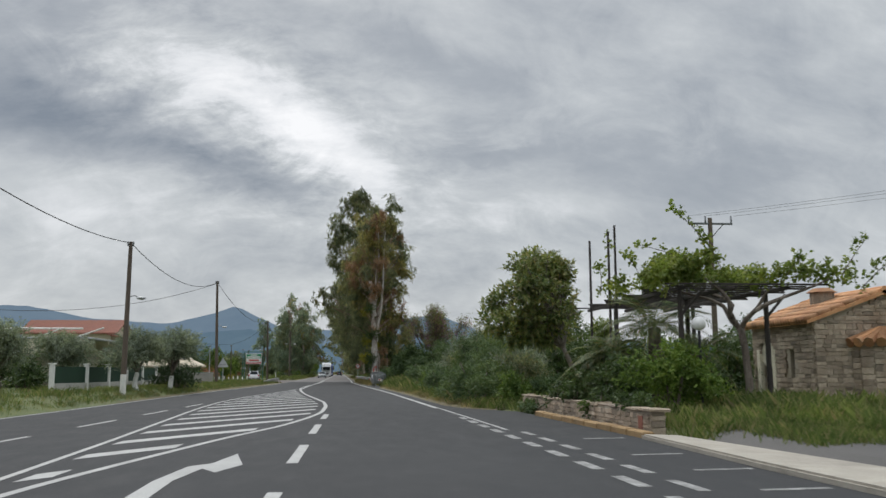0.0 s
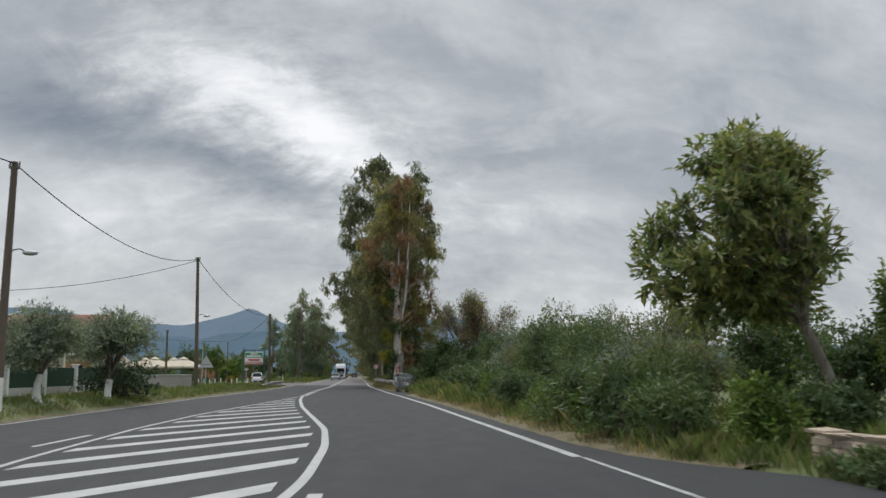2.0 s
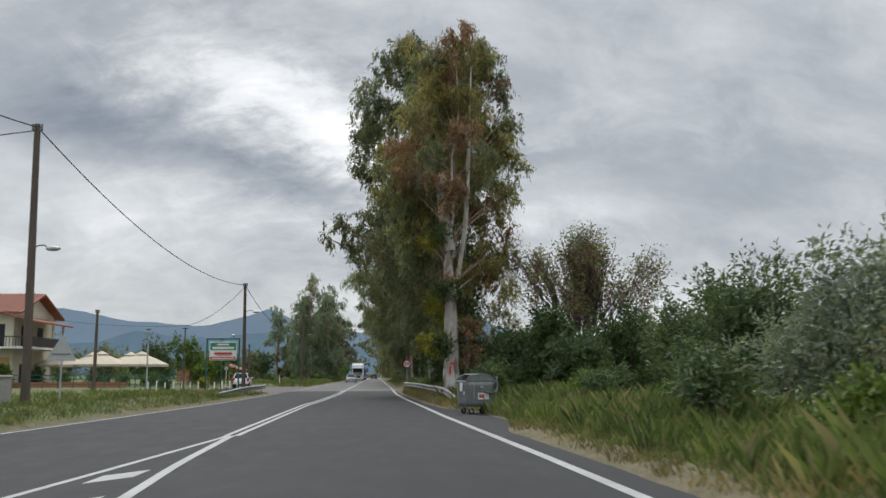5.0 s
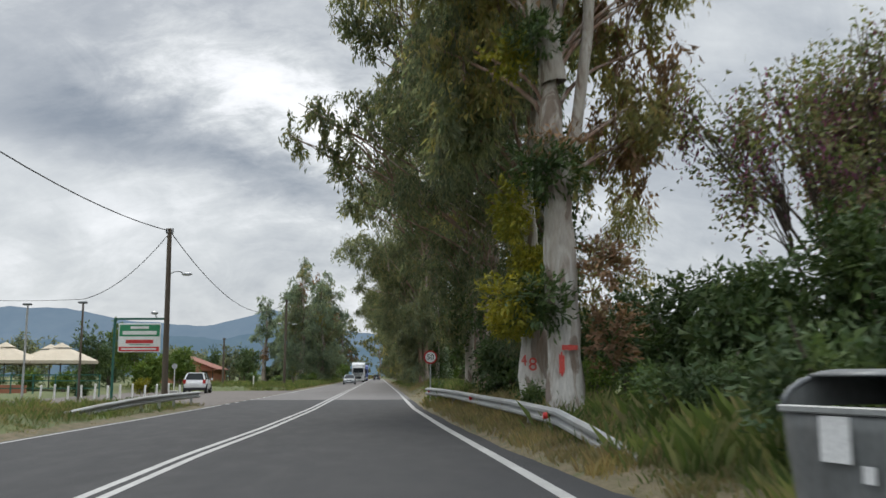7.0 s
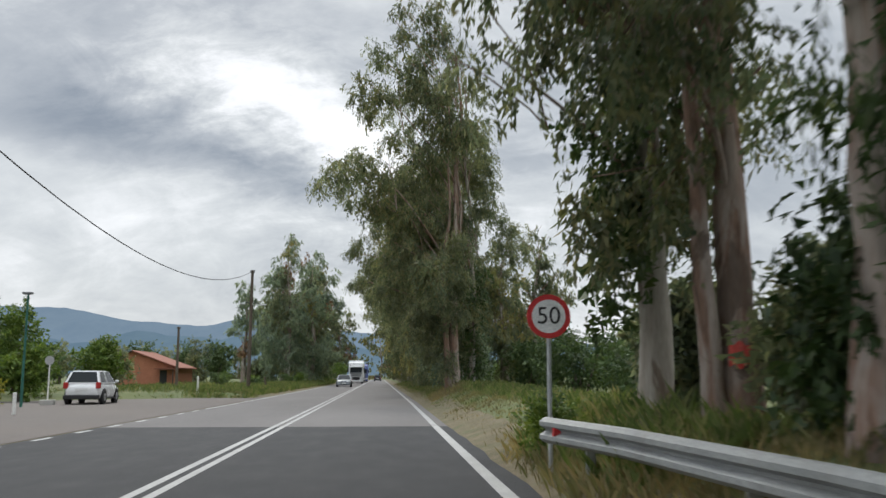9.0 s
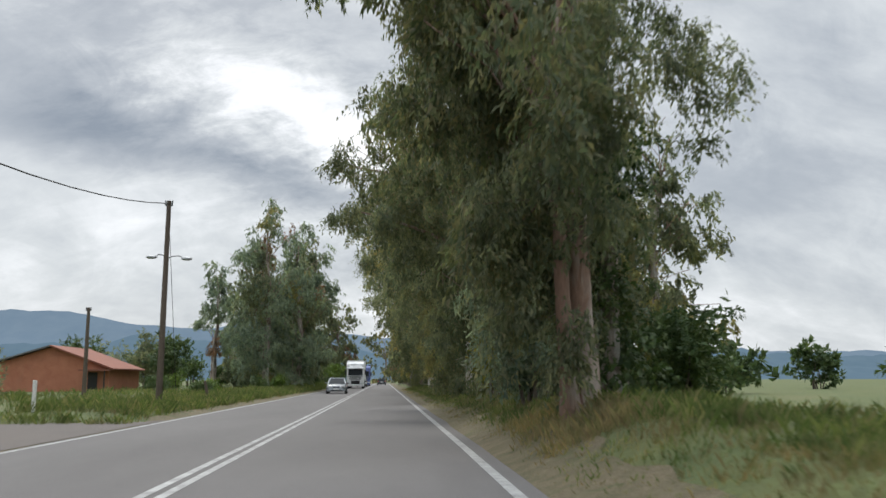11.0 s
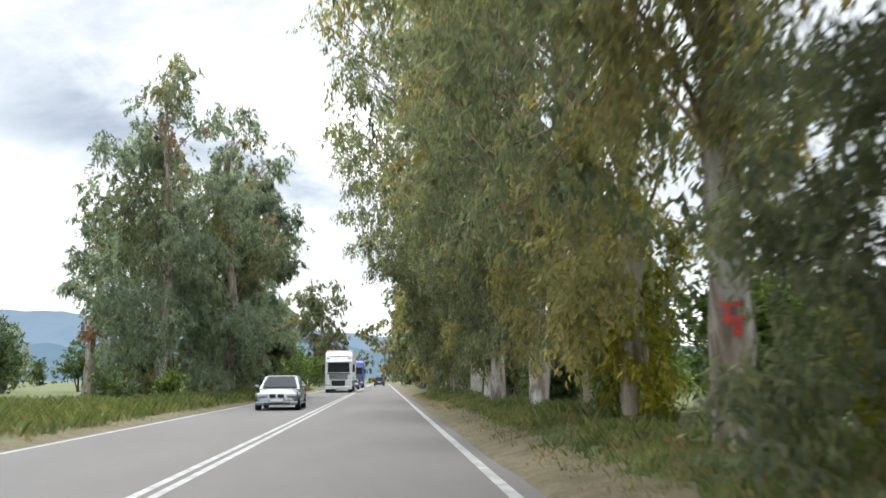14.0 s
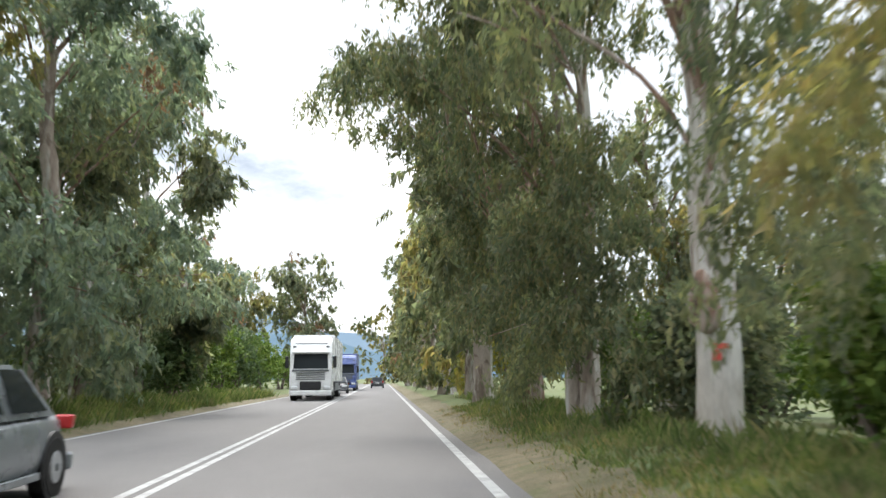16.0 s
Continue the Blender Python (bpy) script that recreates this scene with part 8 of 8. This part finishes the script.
def brick_shed():
    X0, X1, Y0, Y1 = -30.5, -20.6, 200.0, 209.0
    xm = -25.4
    ob = thing("brick_shed", "unfinished red brick shed with dark sheet roof", "shed")
    wall = part("wall", prism(bmesh.new(), [(X0, 0), (X1, 0), (X1, 2.2), (xm, 4.0), (X0, 2.4)], "y", Y0, Y0 + 0.25), M["brick_red"], ob)
    part("wall", boxm(X1 - 0.25, X1, Y0 + 0.25, Y1, 0, 2.2), M["brick_red"], ob)
    part("wall", boxm(X0, X0 + 0.25, Y0 + 0.25, Y1, 0, 2.4), M["brick_red"], ob)
    part("wall", prism(bmesh.new(), [(X0, 0), (X1, 0), (X1, 2.2), (xm, 4.0), (X0, 2.4)], "y", Y1, Y1 + 0.25), M["brick_red"], ob)
    part("roof", prism(bmesh.new(), [(X0 - 0.5, 2.35), (xm, 4.05), (xm, 4.17), (X0 - 0.5, 2.47)], "y", Y0 - 0.5, Y1 + 0.5), M["steel_dull"], ob, "dark corrugated sheet")
    part("roof", prism(bmesh.new(), [(xm, 4.05), (X1 + 0.5, 2.1), (X1 + 0.5, 2.22), (xm, 4.17)], "y", Y0 - 0.5, Y1 + 0.5), M["roof_red"], ob, "rust-red sheet")
    part("porch", boxm(-22.6, X1 + 0.3, Y0 - 1.6, Y0 - 0.02, 2.0, 2.12), M["roof_red"], ob)
    # no hole in the wall: a black panel paints the doorway's inner shade
    part("opening", boxm(-22.3, -21.5, Y0 - 0.02, Y0 + 0.05, 0.2, 1.9), M["sign_black"], ob, "flat black panel painting the shade inside a doorway")
    part("porch_post", rodm((X1 + 0.1, Y0 - 1.5, -0.2), (X1 + 0.1, Y0 - 1.5, 2.0), 0.06, n=8), M["wood_dark"], ob)


brick_shed()
for i, (x, y, w, h) in enumerate(((-18, 150, 2.6, 5.4), (-22.5, 152, 2.8, 5.0), (-27, 150, 3.0, 4.6), (-16.5, 160, 2.2, 3.6), (-24, 163, 3.0, 4.4), (-34, 158, 3.4, 5.0), (-15.2, 143.5, 1.5, 2.6), (-40, 152, 3.6, 5.5), (-19, 170, 2.6, 3.6), (-48, 140, 4, 5.5))):
    scatter_bush(x, y, w * 1.15, w * 1.15, h * 1.18, 6500, (M["leaf_bright"], M["leaf_scrub"], M["leaf_euc"])[i % 3], 660 + i, "rounded green garden tree behind the tavern", 0.2, 0.09, "tavern trees", name="garden_tree")
for i in range(16):
    r = np.random.default_rng(700 + i)
    scatter_bush(-36 - 70 * r.random(), 95 + 260 * r.random(), 4, 4, r.uniform(3.5, 6), 1500, M["leaf_scrub"], 700 + i, "distant grey-green tree in the fields", 0.6, 0.25, "field trees", name="field_tree")
for i in range(14):
    r = np.random.default_rng(730 + i)
    scatter_bush(19 + 50 * r.random(), 80 + 240 * r.random(), 4, 4, r.uniform(3.5, 6), 1800, M["leaf_scrub"], 730 + i, "distant grey-green tree in the fields", 0.6, 0.25, "field trees", name="field_tree")


# ---- vehicles ----
def wheel(owner, x, y, r, w, rim):
    t = part("wheel", rodm((x - w / 2, y, r), (x + w / 2, y, r), r, n=24), M["rubber"], owner)
    sg = 1 if x > 0 else -1
    part("rim", rodm((x, y, r), (x + sg * (w / 2 + 0.012), y, r), r * 0.62, r * 0.55, 14), rim, t)
    part("hub", rodm((x, y, r), (x + sg * (w / 2 + 0.025), y, r), r * 0.14, n=10), M["steel_dull"], t)


def motor_car(m, paint, label, L, W, H, hatch, rim, grey_bumper=False):
    """A car whose front points to -y; profile of bonnet, cabin and tail."""
    ob = thing("car", label, "car", m)
    w = W / 2
    belt = H * 0.62
    if hatch:
        low = [(-L / 2, 0.30), (-L / 2 + 0.02, 0.55), (-L / 2 + 0.18, 0.74), (-L / 2 + 0.85, belt - 0.04), (L / 2 - 0.12, belt), (L / 2, 0.72), (L / 2 + 0.02, 0.42), (L / 2 - 0.04, 0.24), (-L / 2 + 0.1, 0.20)]
        cab = (-L / 2 + 0.80, -L / 2 + 1.55, L / 2 - 0.42, L / 2 - 0.10)
    else:
        low = [(-L / 2, 0.30), (-L / 2 - 0.02, 0.5), (-L / 2 + 0.14, 0.70), (-L / 2 + 1.25, belt - 0.03), (L / 2 - 0.55, belt + 0.02), (L / 2 - 0.04, belt - 0.02), (L / 2, 0.55), (L / 2 - 0.03, 0.26), (-L / 2 + 0.12, 0.20)]
        cab = (-L / 2 + 1.15, -L / 2 + 1.95, L / 2 - 1.25, L / 2 - 0.60)
    # body lofted through rounded cross-sections along the profile
    top = [p for p in low if p[1] > 0.26]
    top.sort()
    ys = np.linspace(-L / 2 - 0.01, L / 2, 27)
    V, F = [], []
    for y in ys:
        e = min(1.0, abs(y) / (L / 2))
        zt = float(np.interp(y, [p[0] for p in top], [p[1] for p in top]))
        if e > 0.97:
            zt = min(zt, 0.62 if y < 0 else 0.8)
        ww = w * (1 - 0.20 * e ** 5)
        zb = 0.20 + 0.07 * e ** 8
        hs = zt - zb
        half = [(0.80, 0.0), (0.94, 0.10), (0.985, 0.30), (1.0, 0.52), (0.985, 0.72), (0.955, 0.86), (0.90, 0.95), (0.74, 1.0), (0.40, 1.03), (0.0, 1.04)]
        ring = [(ww * a, y, zb + hs * b) for a, b in half]
        V += ring + [(-x, yy, z) for x, yy, z in ring[-2::-1]]
    n = 19
    for a in range(len(ys) - 1):
        for b in range(n - 1):
            q = a * n + b
            F.append((q, q + 1, q + n + 1, q + n))
        F.append((a * n + n - 1, a * n, a * n + n, a * n + 2 * n - 1))
    F += [tuple(range(n)), tuple(range((len(ys) - 1) * n, len(ys) * n))[::-1]]
    bm = bmesh.new()
    me = raw_mesh("body", V, F, paint)
    bm.from_mesh(me)
    bmesh.ops.recalc_face_normals(bm, faces=bm.faces)
    bpy.data.meshes.remove(me)
    body = part("body", bm, paint, ob, smooth=True)
    for sg in (-1, 1):
        for y in (-L / 2 + 0.78, L / 2 - 0.72):
            part("wheel_arch", rodm((sg * (w - 0.16), y, 0.33), (sg * (w + 0.004), y, 0.33), 0.375, n=24), M["blackplastic"], body)
        part("sill_trim", boxm(min(sg * (w - 0.05), sg * (w + 0.006)), max(sg * (w - 0.05), sg * (w + 0.006)), -L / 2 + 1.2, L / 2 - 1.15, 0.22, 0.30, bevel=0.01), M["blackplastic"] if grey_bumper else paint, body)
    bm = bmesh.new()
    wb, wt = w - 0.06, w - 0.24
    lo = [bm.verts.new(p) for p in ((-wb, cab[0], belt - 0.04), (wb, cab[0], belt - 0.04), (wb, cab[3], belt - 0.02), (-wb, cab[3], belt - 0.02))]
    hi = [bm.verts.new(p) for p in ((-wt, cab[1], H - 0.03), (wt, cab[1], H - 0.03), (wt, cab[2], H - 0.02), (-wt, cab[2], H - 0.02))]
    for i in range(4):
        bm.faces.new((lo[i], lo[(i + 1) % 4], hi[(i + 1) % 4], hi[i]))
    bm.faces.new(hi)
    bmesh.ops.bevel(bm, geom=[e for e in bm.edges if all(v in hi for v in e.verts)], offset=0.06, segments=2, affect="EDGES")
    cabin = part("cabin", bm, paint, ob, smooth=False)
    for sg in (-1, 1):
        part("door_handle", boxm(min(sg * (w - 0.03), sg * (w + 0.02)), max(sg * (w - 0.03), sg * (w + 0.02)), -0.1, 0.1, belt - 0.12, belt - 0.085, bevel=0.01), paint, body)

    def pane(nm, corners, grow=0.012):
        c = [Vector(p) for p in corners]
        n = (c[1] - c[0]).cross(c[3] - c[0]).normalized()
        mid = sum(c, Vector()) / 4
        if n.dot(mid - Vector((0, (cab[1] + cab[2]) / 2, belt))) < 0:
            n = -n
        V = [tuple(mid + (p - mid) * 0.86 + n * g) for g in (grow - 0.01, grow) for p in c]
        part(nm, raw_mesh(nm, V, [(3, 2, 1, 0), (4, 5, 6, 7), (0, 1, 5, 4), (1, 2, 6, 5), (2, 3, 7, 6), (3, 0, 4, 7)], M["car_glass"]), None, cabin)

    B, T = belt - 0.0, H - 0.04
    pane("windscreen", [(-wb, cab[0], B), (wb, cab[0], B), (wt, cab[1], T), (-wt, cab[1], T)])
    pane("rear_window", [(-wb, cab[3], B), (wb, cab[3], B), (wt, cab[2], T), (-wt, cab[2], T)])
    ym = (cab[1] + cab[2]) / 2
    for sg in (-1, 1):
        pane("side_window", [(sg * wb, cab[0] + 0.15, B), (sg * wb, ym - 0.04, B), (sg * wt, ym - 0.04, T), (sg * wt, cab[1] + 0.02, T)])
        pane("side_window", [(sg * wb, ym + 0.04, B), (sg * wb, cab[3] - 0.15, B), (sg * wt, cab[2] - 0.02, T), (sg * wt, ym + 0.04, T)])
        part("mirror", boxm(sg * w - 0.02 if sg > 0 else -w - 0.16, sg * w + 0.16 if sg > 0 else -w + 0.02, cab[0] + 0.25, cab[0] + 0.35, belt, belt + 0.13, bevel=0.03), paint, ob)
        part("headlight", boxm(sg * (w - 0.30) - 0.2, sg * (w - 0.30) + 0.2, -L / 2 - 0.01, -L / 2 + 0.16, 0.56, 0.70, bevel=0.03), M["lamp_clear"], ob)
        part("tail_light", boxm(sg * (w - 0.13) - 0.10, sg * (w - 0.13) + 0.10, L / 2 - 0.14, L / 2 + 0.012, 0.70, 0.98 if hatch else 0.86, bevel=0.02), M["lamp_red"], ob)
        for y in (-L / 2 + 0.78, L / 2 - 0.72):
            wheel(ob, sg * (w - 0.085), y, 0.315, 0.2, rim)
    for sg in (-1, 1):
        part("grille", boxm(sg * 0.17 - 0.13, sg * 0.17 + 0.13, -L / 2 - 0.035, -L / 2 + 0.05, 0.53, 0.66, bevel=0.03), M["blackplastic"], ob)
    part("bumper", boxm(-w + 0.06, w - 0.06, -L / 2 - 0.05, -L / 2 + 0.1, 0.22, 0.36, bevel=0.03), M["blackplastic"] if grey_bumper else paint, ob)
    part("air_intake", boxm(-0.5, 0.5, -L / 2 - 0.055, -L / 2, 0.25, 0.33, bevel=0.01), M["blackplastic"], ob)
    part("bumper", boxm(-w + 0.05, w - 0.05, L / 2 - 0.05, L / 2 + 0.06, 0.22, 0.42, bevel=0.03), M["blackplastic"] if grey_bumper else paint, ob)
    part("number_plate", boxm(-0.26, 0.26, L / 2 + 0.022, L / 2 + 0.034, 0.62, 0.73), M["sign_white"], ob, "plain white plate")
    part("number_plate", boxm(-0.26, 0.26, -L / 2 - 0.066, -L / 2 - 0.052, 0.37, 0.48), M["sign_white"], ob, "plain white plate")
    return ob


motor_car(pose(-10.9, 140.6, 0.0, 0, 0, 183), M["car_white"], "small white hatchback parked on the gravel lay-by", 3.7, 1.66, 1.52, True, M["galv"], True)
motor_car(pose(-1.75, 205.3, 0.0, 0, 0, 1), M["car_grey"], "blue-grey saloon car in the oncoming lane", 4.5, 1.8, 1.44, False, M["galv"])
motor_car(pose(2.0, 318.0, 0.0, 0, 0, 180), M["car_dark"], "small dark car far ahead on the road", 4.2, 1.75, 1.46, True, M["galv"])


def lorry(m, paint, label, box_label):
    ob = thing("lorry", label, "truck", m)
    bm = prism(bmesh.new(), [(0.02, 0.42), (-0.05, 0.9), (-0.04, 1.45), (0.03, 1.85), (0.20, 2.75), (0.30, 3.0), (0.48, 3.45), (0.78, 3.68), (1.2, 3.76), (2.1, 3.78), (2.2, 0.9), (2.2, 0.42)], "x", -1.23, 1.23)
    bmesh.ops.bevel(bm, geom=[e for e in bm.edges if abs(e.verts[0].co.x - e.verts[1].co.x) < 1e-5], offset=0.09, segments=2, affect="EDGES")
    cab = part("cab", bm, paint, ob)
    V = [(-1.02, 0.055, 1.86), (1.02, 0.055, 1.86), (0.98, 0.215, 2.72), (-0.98, 0.215, 2.72)]
    part("windscreen", raw_mesh("windscreen", [(x, y - 0.035, z) for x, y, z in V] + [(x, y + 0.02, z) for x, y, z in V], [(3, 2, 1, 0), (4, 5, 6, 7), (0, 1, 5, 4), (1, 2, 6, 5), (2, 3, 7, 6), (3, 0, 4, 7)], M["car_glass"]), None, cab)
    part("wiper_panel", boxm(-1.08, 1.08, -0.085, -0.03, 1.70, 1.82, bevel=0.02), M["steel_dull"], cab)
    part("roof_lamp_bar", boxm(-0.95, 0.95, 0.42, 0.52, 3.30, 3.36, bevel=0.02), M["blackplastic"], cab)
    part("number_plate", boxm(-0.26, 0.26, -0.135, -0.122, 0.36, 0.47), M["sign_white"], cab, "plain white plate")
    part("sun_visor", boxm(-1.1, 1.1, -0.12, 0.25, 2.76, 2.88, bevel=0.03), paint, cab)
    for i in range(4):
        part("grille_bar", boxm(-0.85, 0.85, -0.075, -0.02, 1.22 + 0.12 * i, 1.29 + 0.12 * i, bevel=0.01), M["steel_dull"], cab)
    part("grille", boxm(-0.62, 0.62, -0.10, -0.03, 0.62, 1.12, bevel=0.05), M["blackplastic"], cab, "black lower grille")
    part("bumper", boxm(-1.22, 1.22, -0.12, 0.25, 0.30, 0.60, bevel=0.05), paint, ob)
    for sg in (-1, 1):
        part("headlight", boxm(sg * 0.95 - 0.2, sg * 0.95 + 0.2, -0.125, 0.0, 0.66, 0.86, bevel=0.03), M["lamp_clear"], cab)
        part("mirror", boxm(sg * 1.40 - 0.1, sg * 1.40 + 0.1, 0.05, 0.22, 1.9, 2.6, bevel=0.04), M["blackplastic"], cab)
        part("corner_lamp", boxm(sg * 0.98 - 0.1, sg * 0.98 + 0.1, 0.33, 0.45, 3.08, 3.2, bevel=0.03), M["blackplastic"], cab)
        part("door_step", boxm(min(sg * 1.18, sg * 1.25), max(sg * 1.18, sg * 1.25), 0.45, 1.35, 0.42, 0.62, bevel=0.02), M["blackplastic"], cab)
        part("mirror_arm", boxm(min(sg * 1.2, sg * 1.4), max(sg * 1.2, sg * 1.4), 0.1, 0.14, 2.5, 2.54), M["blackplastic"], cab)
        part("side_window", boxm(sg * 1.225 - 0.012, sg * 1.225 + 0.012, 0.5, 1.3, 1.85, 2.65, bevel=0.005), M["car_glass"], cab)
        for y in (1.0,):
            wheel(ob, sg * 1.05, y, 0.5, 0.32, M["galv"])
        for y in (4.2, 11.6, 12.9, 14.2):
            wheel(ob, sg * 1.0, y, 0.5, 0.34, M["galv"])
        part("side_skirt", boxm(sg * 1.18 - 0.02, sg * 1.18 + 0.02, 5.4, 10.8, 0.5, 1.0, bevel=0.01), M["steel_dull"], ob)
    part("trailer", boxm(-1.27, 1.27, 2.75, 15.8, 1.1, 3.95, bevel=0.03), paint, ob, box_label)
    part("chassis", boxm(-0.5, 0.5, 1.6, 15.4, 0.72, 1.08, bevel=0.02), M["blackplastic"], ob)


lorry(pose(-1.5, 249.0, 0.0, 0, 0, 0.5), M["car_white"], "white articulated lorry with tall cab in the oncoming lane", "white box trailer")
lorry(pose(-1.3, 290.0, 0.0, 0, 0, 0.5), M["lorry_blue"], "blue articulated lorry far down the oncoming lane", "blue box trailer")
motor_car(pose(-1.2, 276.0, 0.0, 0, 0, 1), M["car_dark"], "dark car following the white lorry", 4.3, 1.76, 1.46, True, M["galv"])

# ---- tree numbers ----
spray("4", 6.32, 94.89, 1.60, 0.38, 0.432, -47)
spray("8", 6.32, 94.89, 1.50, 0.44, 0.432, -16)
spray_bar(6.9, 108.5, 1.5, 0.26, 0.26, 0.33, -25)
spray_bar(5.95, 89.62, 1.75, 0.30, 0.09, 0.41, 2)
spray_bar(5.95, 89.62, 1.45, 0.10, 0.36, 0.42, -20)
spray_bar(6.6, 176.6, 2.06, 0.30, 0.06, 0.30, -14)
spray_bar(6.6, 176.6, 1.94, 0.07, 0.22, 0.30, -24)
spray_bar(6.6, 176.6, 1.9, 0.26, 0.06, 0.30, -10)
spray_bar(6.6, 176.6, 1.78, 0.10, 0.16, 0.30, -4)
spray_bar(6.95, 207.6, 1.62, 0.16, 0.07, 0.33, -14)
spray_bar(6.95, 207.6, 1.5, 0.11, 0.13, 0.33, -24)

# ---- grass, last ----
grass_field("grass", "tall green roadside grass with seed heads", [
    (27, 46, 1.3, 4.4, 1, 13000, 0.32), (46, 84, 1.5, 4.4, 1, 22000, 0.5), (27, 84, 1.1, 1.8, 1, 9000, 0.2), (70, 84, 2.6, 4.0, 1, 7000, 0.5), (84, 90, 1.3, 3.8, 1, 3500, 0.42), (90, 112, 2.4, 4.2, 1, 3000, 0.3), (106, 112, 0.9, 2.2, 1, 2500, 0.4), (112, 240, 2.3, 4.6, 1, 22000, 0.3), (125, 230, 0.75, 2.4, 1, 16000, 0.11), (132, 218, 2.0, 5.2, 1, 18000, 0.22), (138, 228, 1.15, 2.8, 1, 24000, 0.17),
    (8, 16.5, 5.3, 8.5, 1, 12000, 0.34), (12.5, 16.8, 3.6, 5.6, 1, 7000, 0.26), (15, 24, 3.0, 5.6, 1, 5000, 0.36), (15.5, 24, 5.6, 9.5, 1, 7000, 0.42),
    (24, 112, 0.7, 3.4, -1, 26000, 0.22), (150, 215, 0.8, 5.0, -1, 26000, 0.36), (215, 260, 0.8, 3.0, -1, 12000, 0.42), (150, 210, 5.0, 16.0, -1, 9000, 0.36), (24, 110, 3.4, 8, -1, 9000, 0.28)], M["grass"], 1)
grass_field("dry_grass", "dry straw-coloured grass along the asphalt edge", [
    (27, 84, 0.75, 1.7, 1, 9000, 0.2), (84, 112, 0.6, 1.5, 1, 9000, 0.24), (84, 112, 1.2, 3.2, 1, 9000, 0.26), (136, 142, 0.9, 2.6, 1, 3000, 0.26), (112, 230, 0.7, 2.4, 1, 26000, 0.11), (130, 225, 1.6, 3.2, 1, 8000, 0.16), (40, 112, 0.6, 1.6, -1, 6000, 0.13), (92, 106, 1.5, 4.5, -1, 2500, 0.22), (150, 215, 0.7, 3.0, -1, 5000, 0.2)], M["grass_dry"], 2)
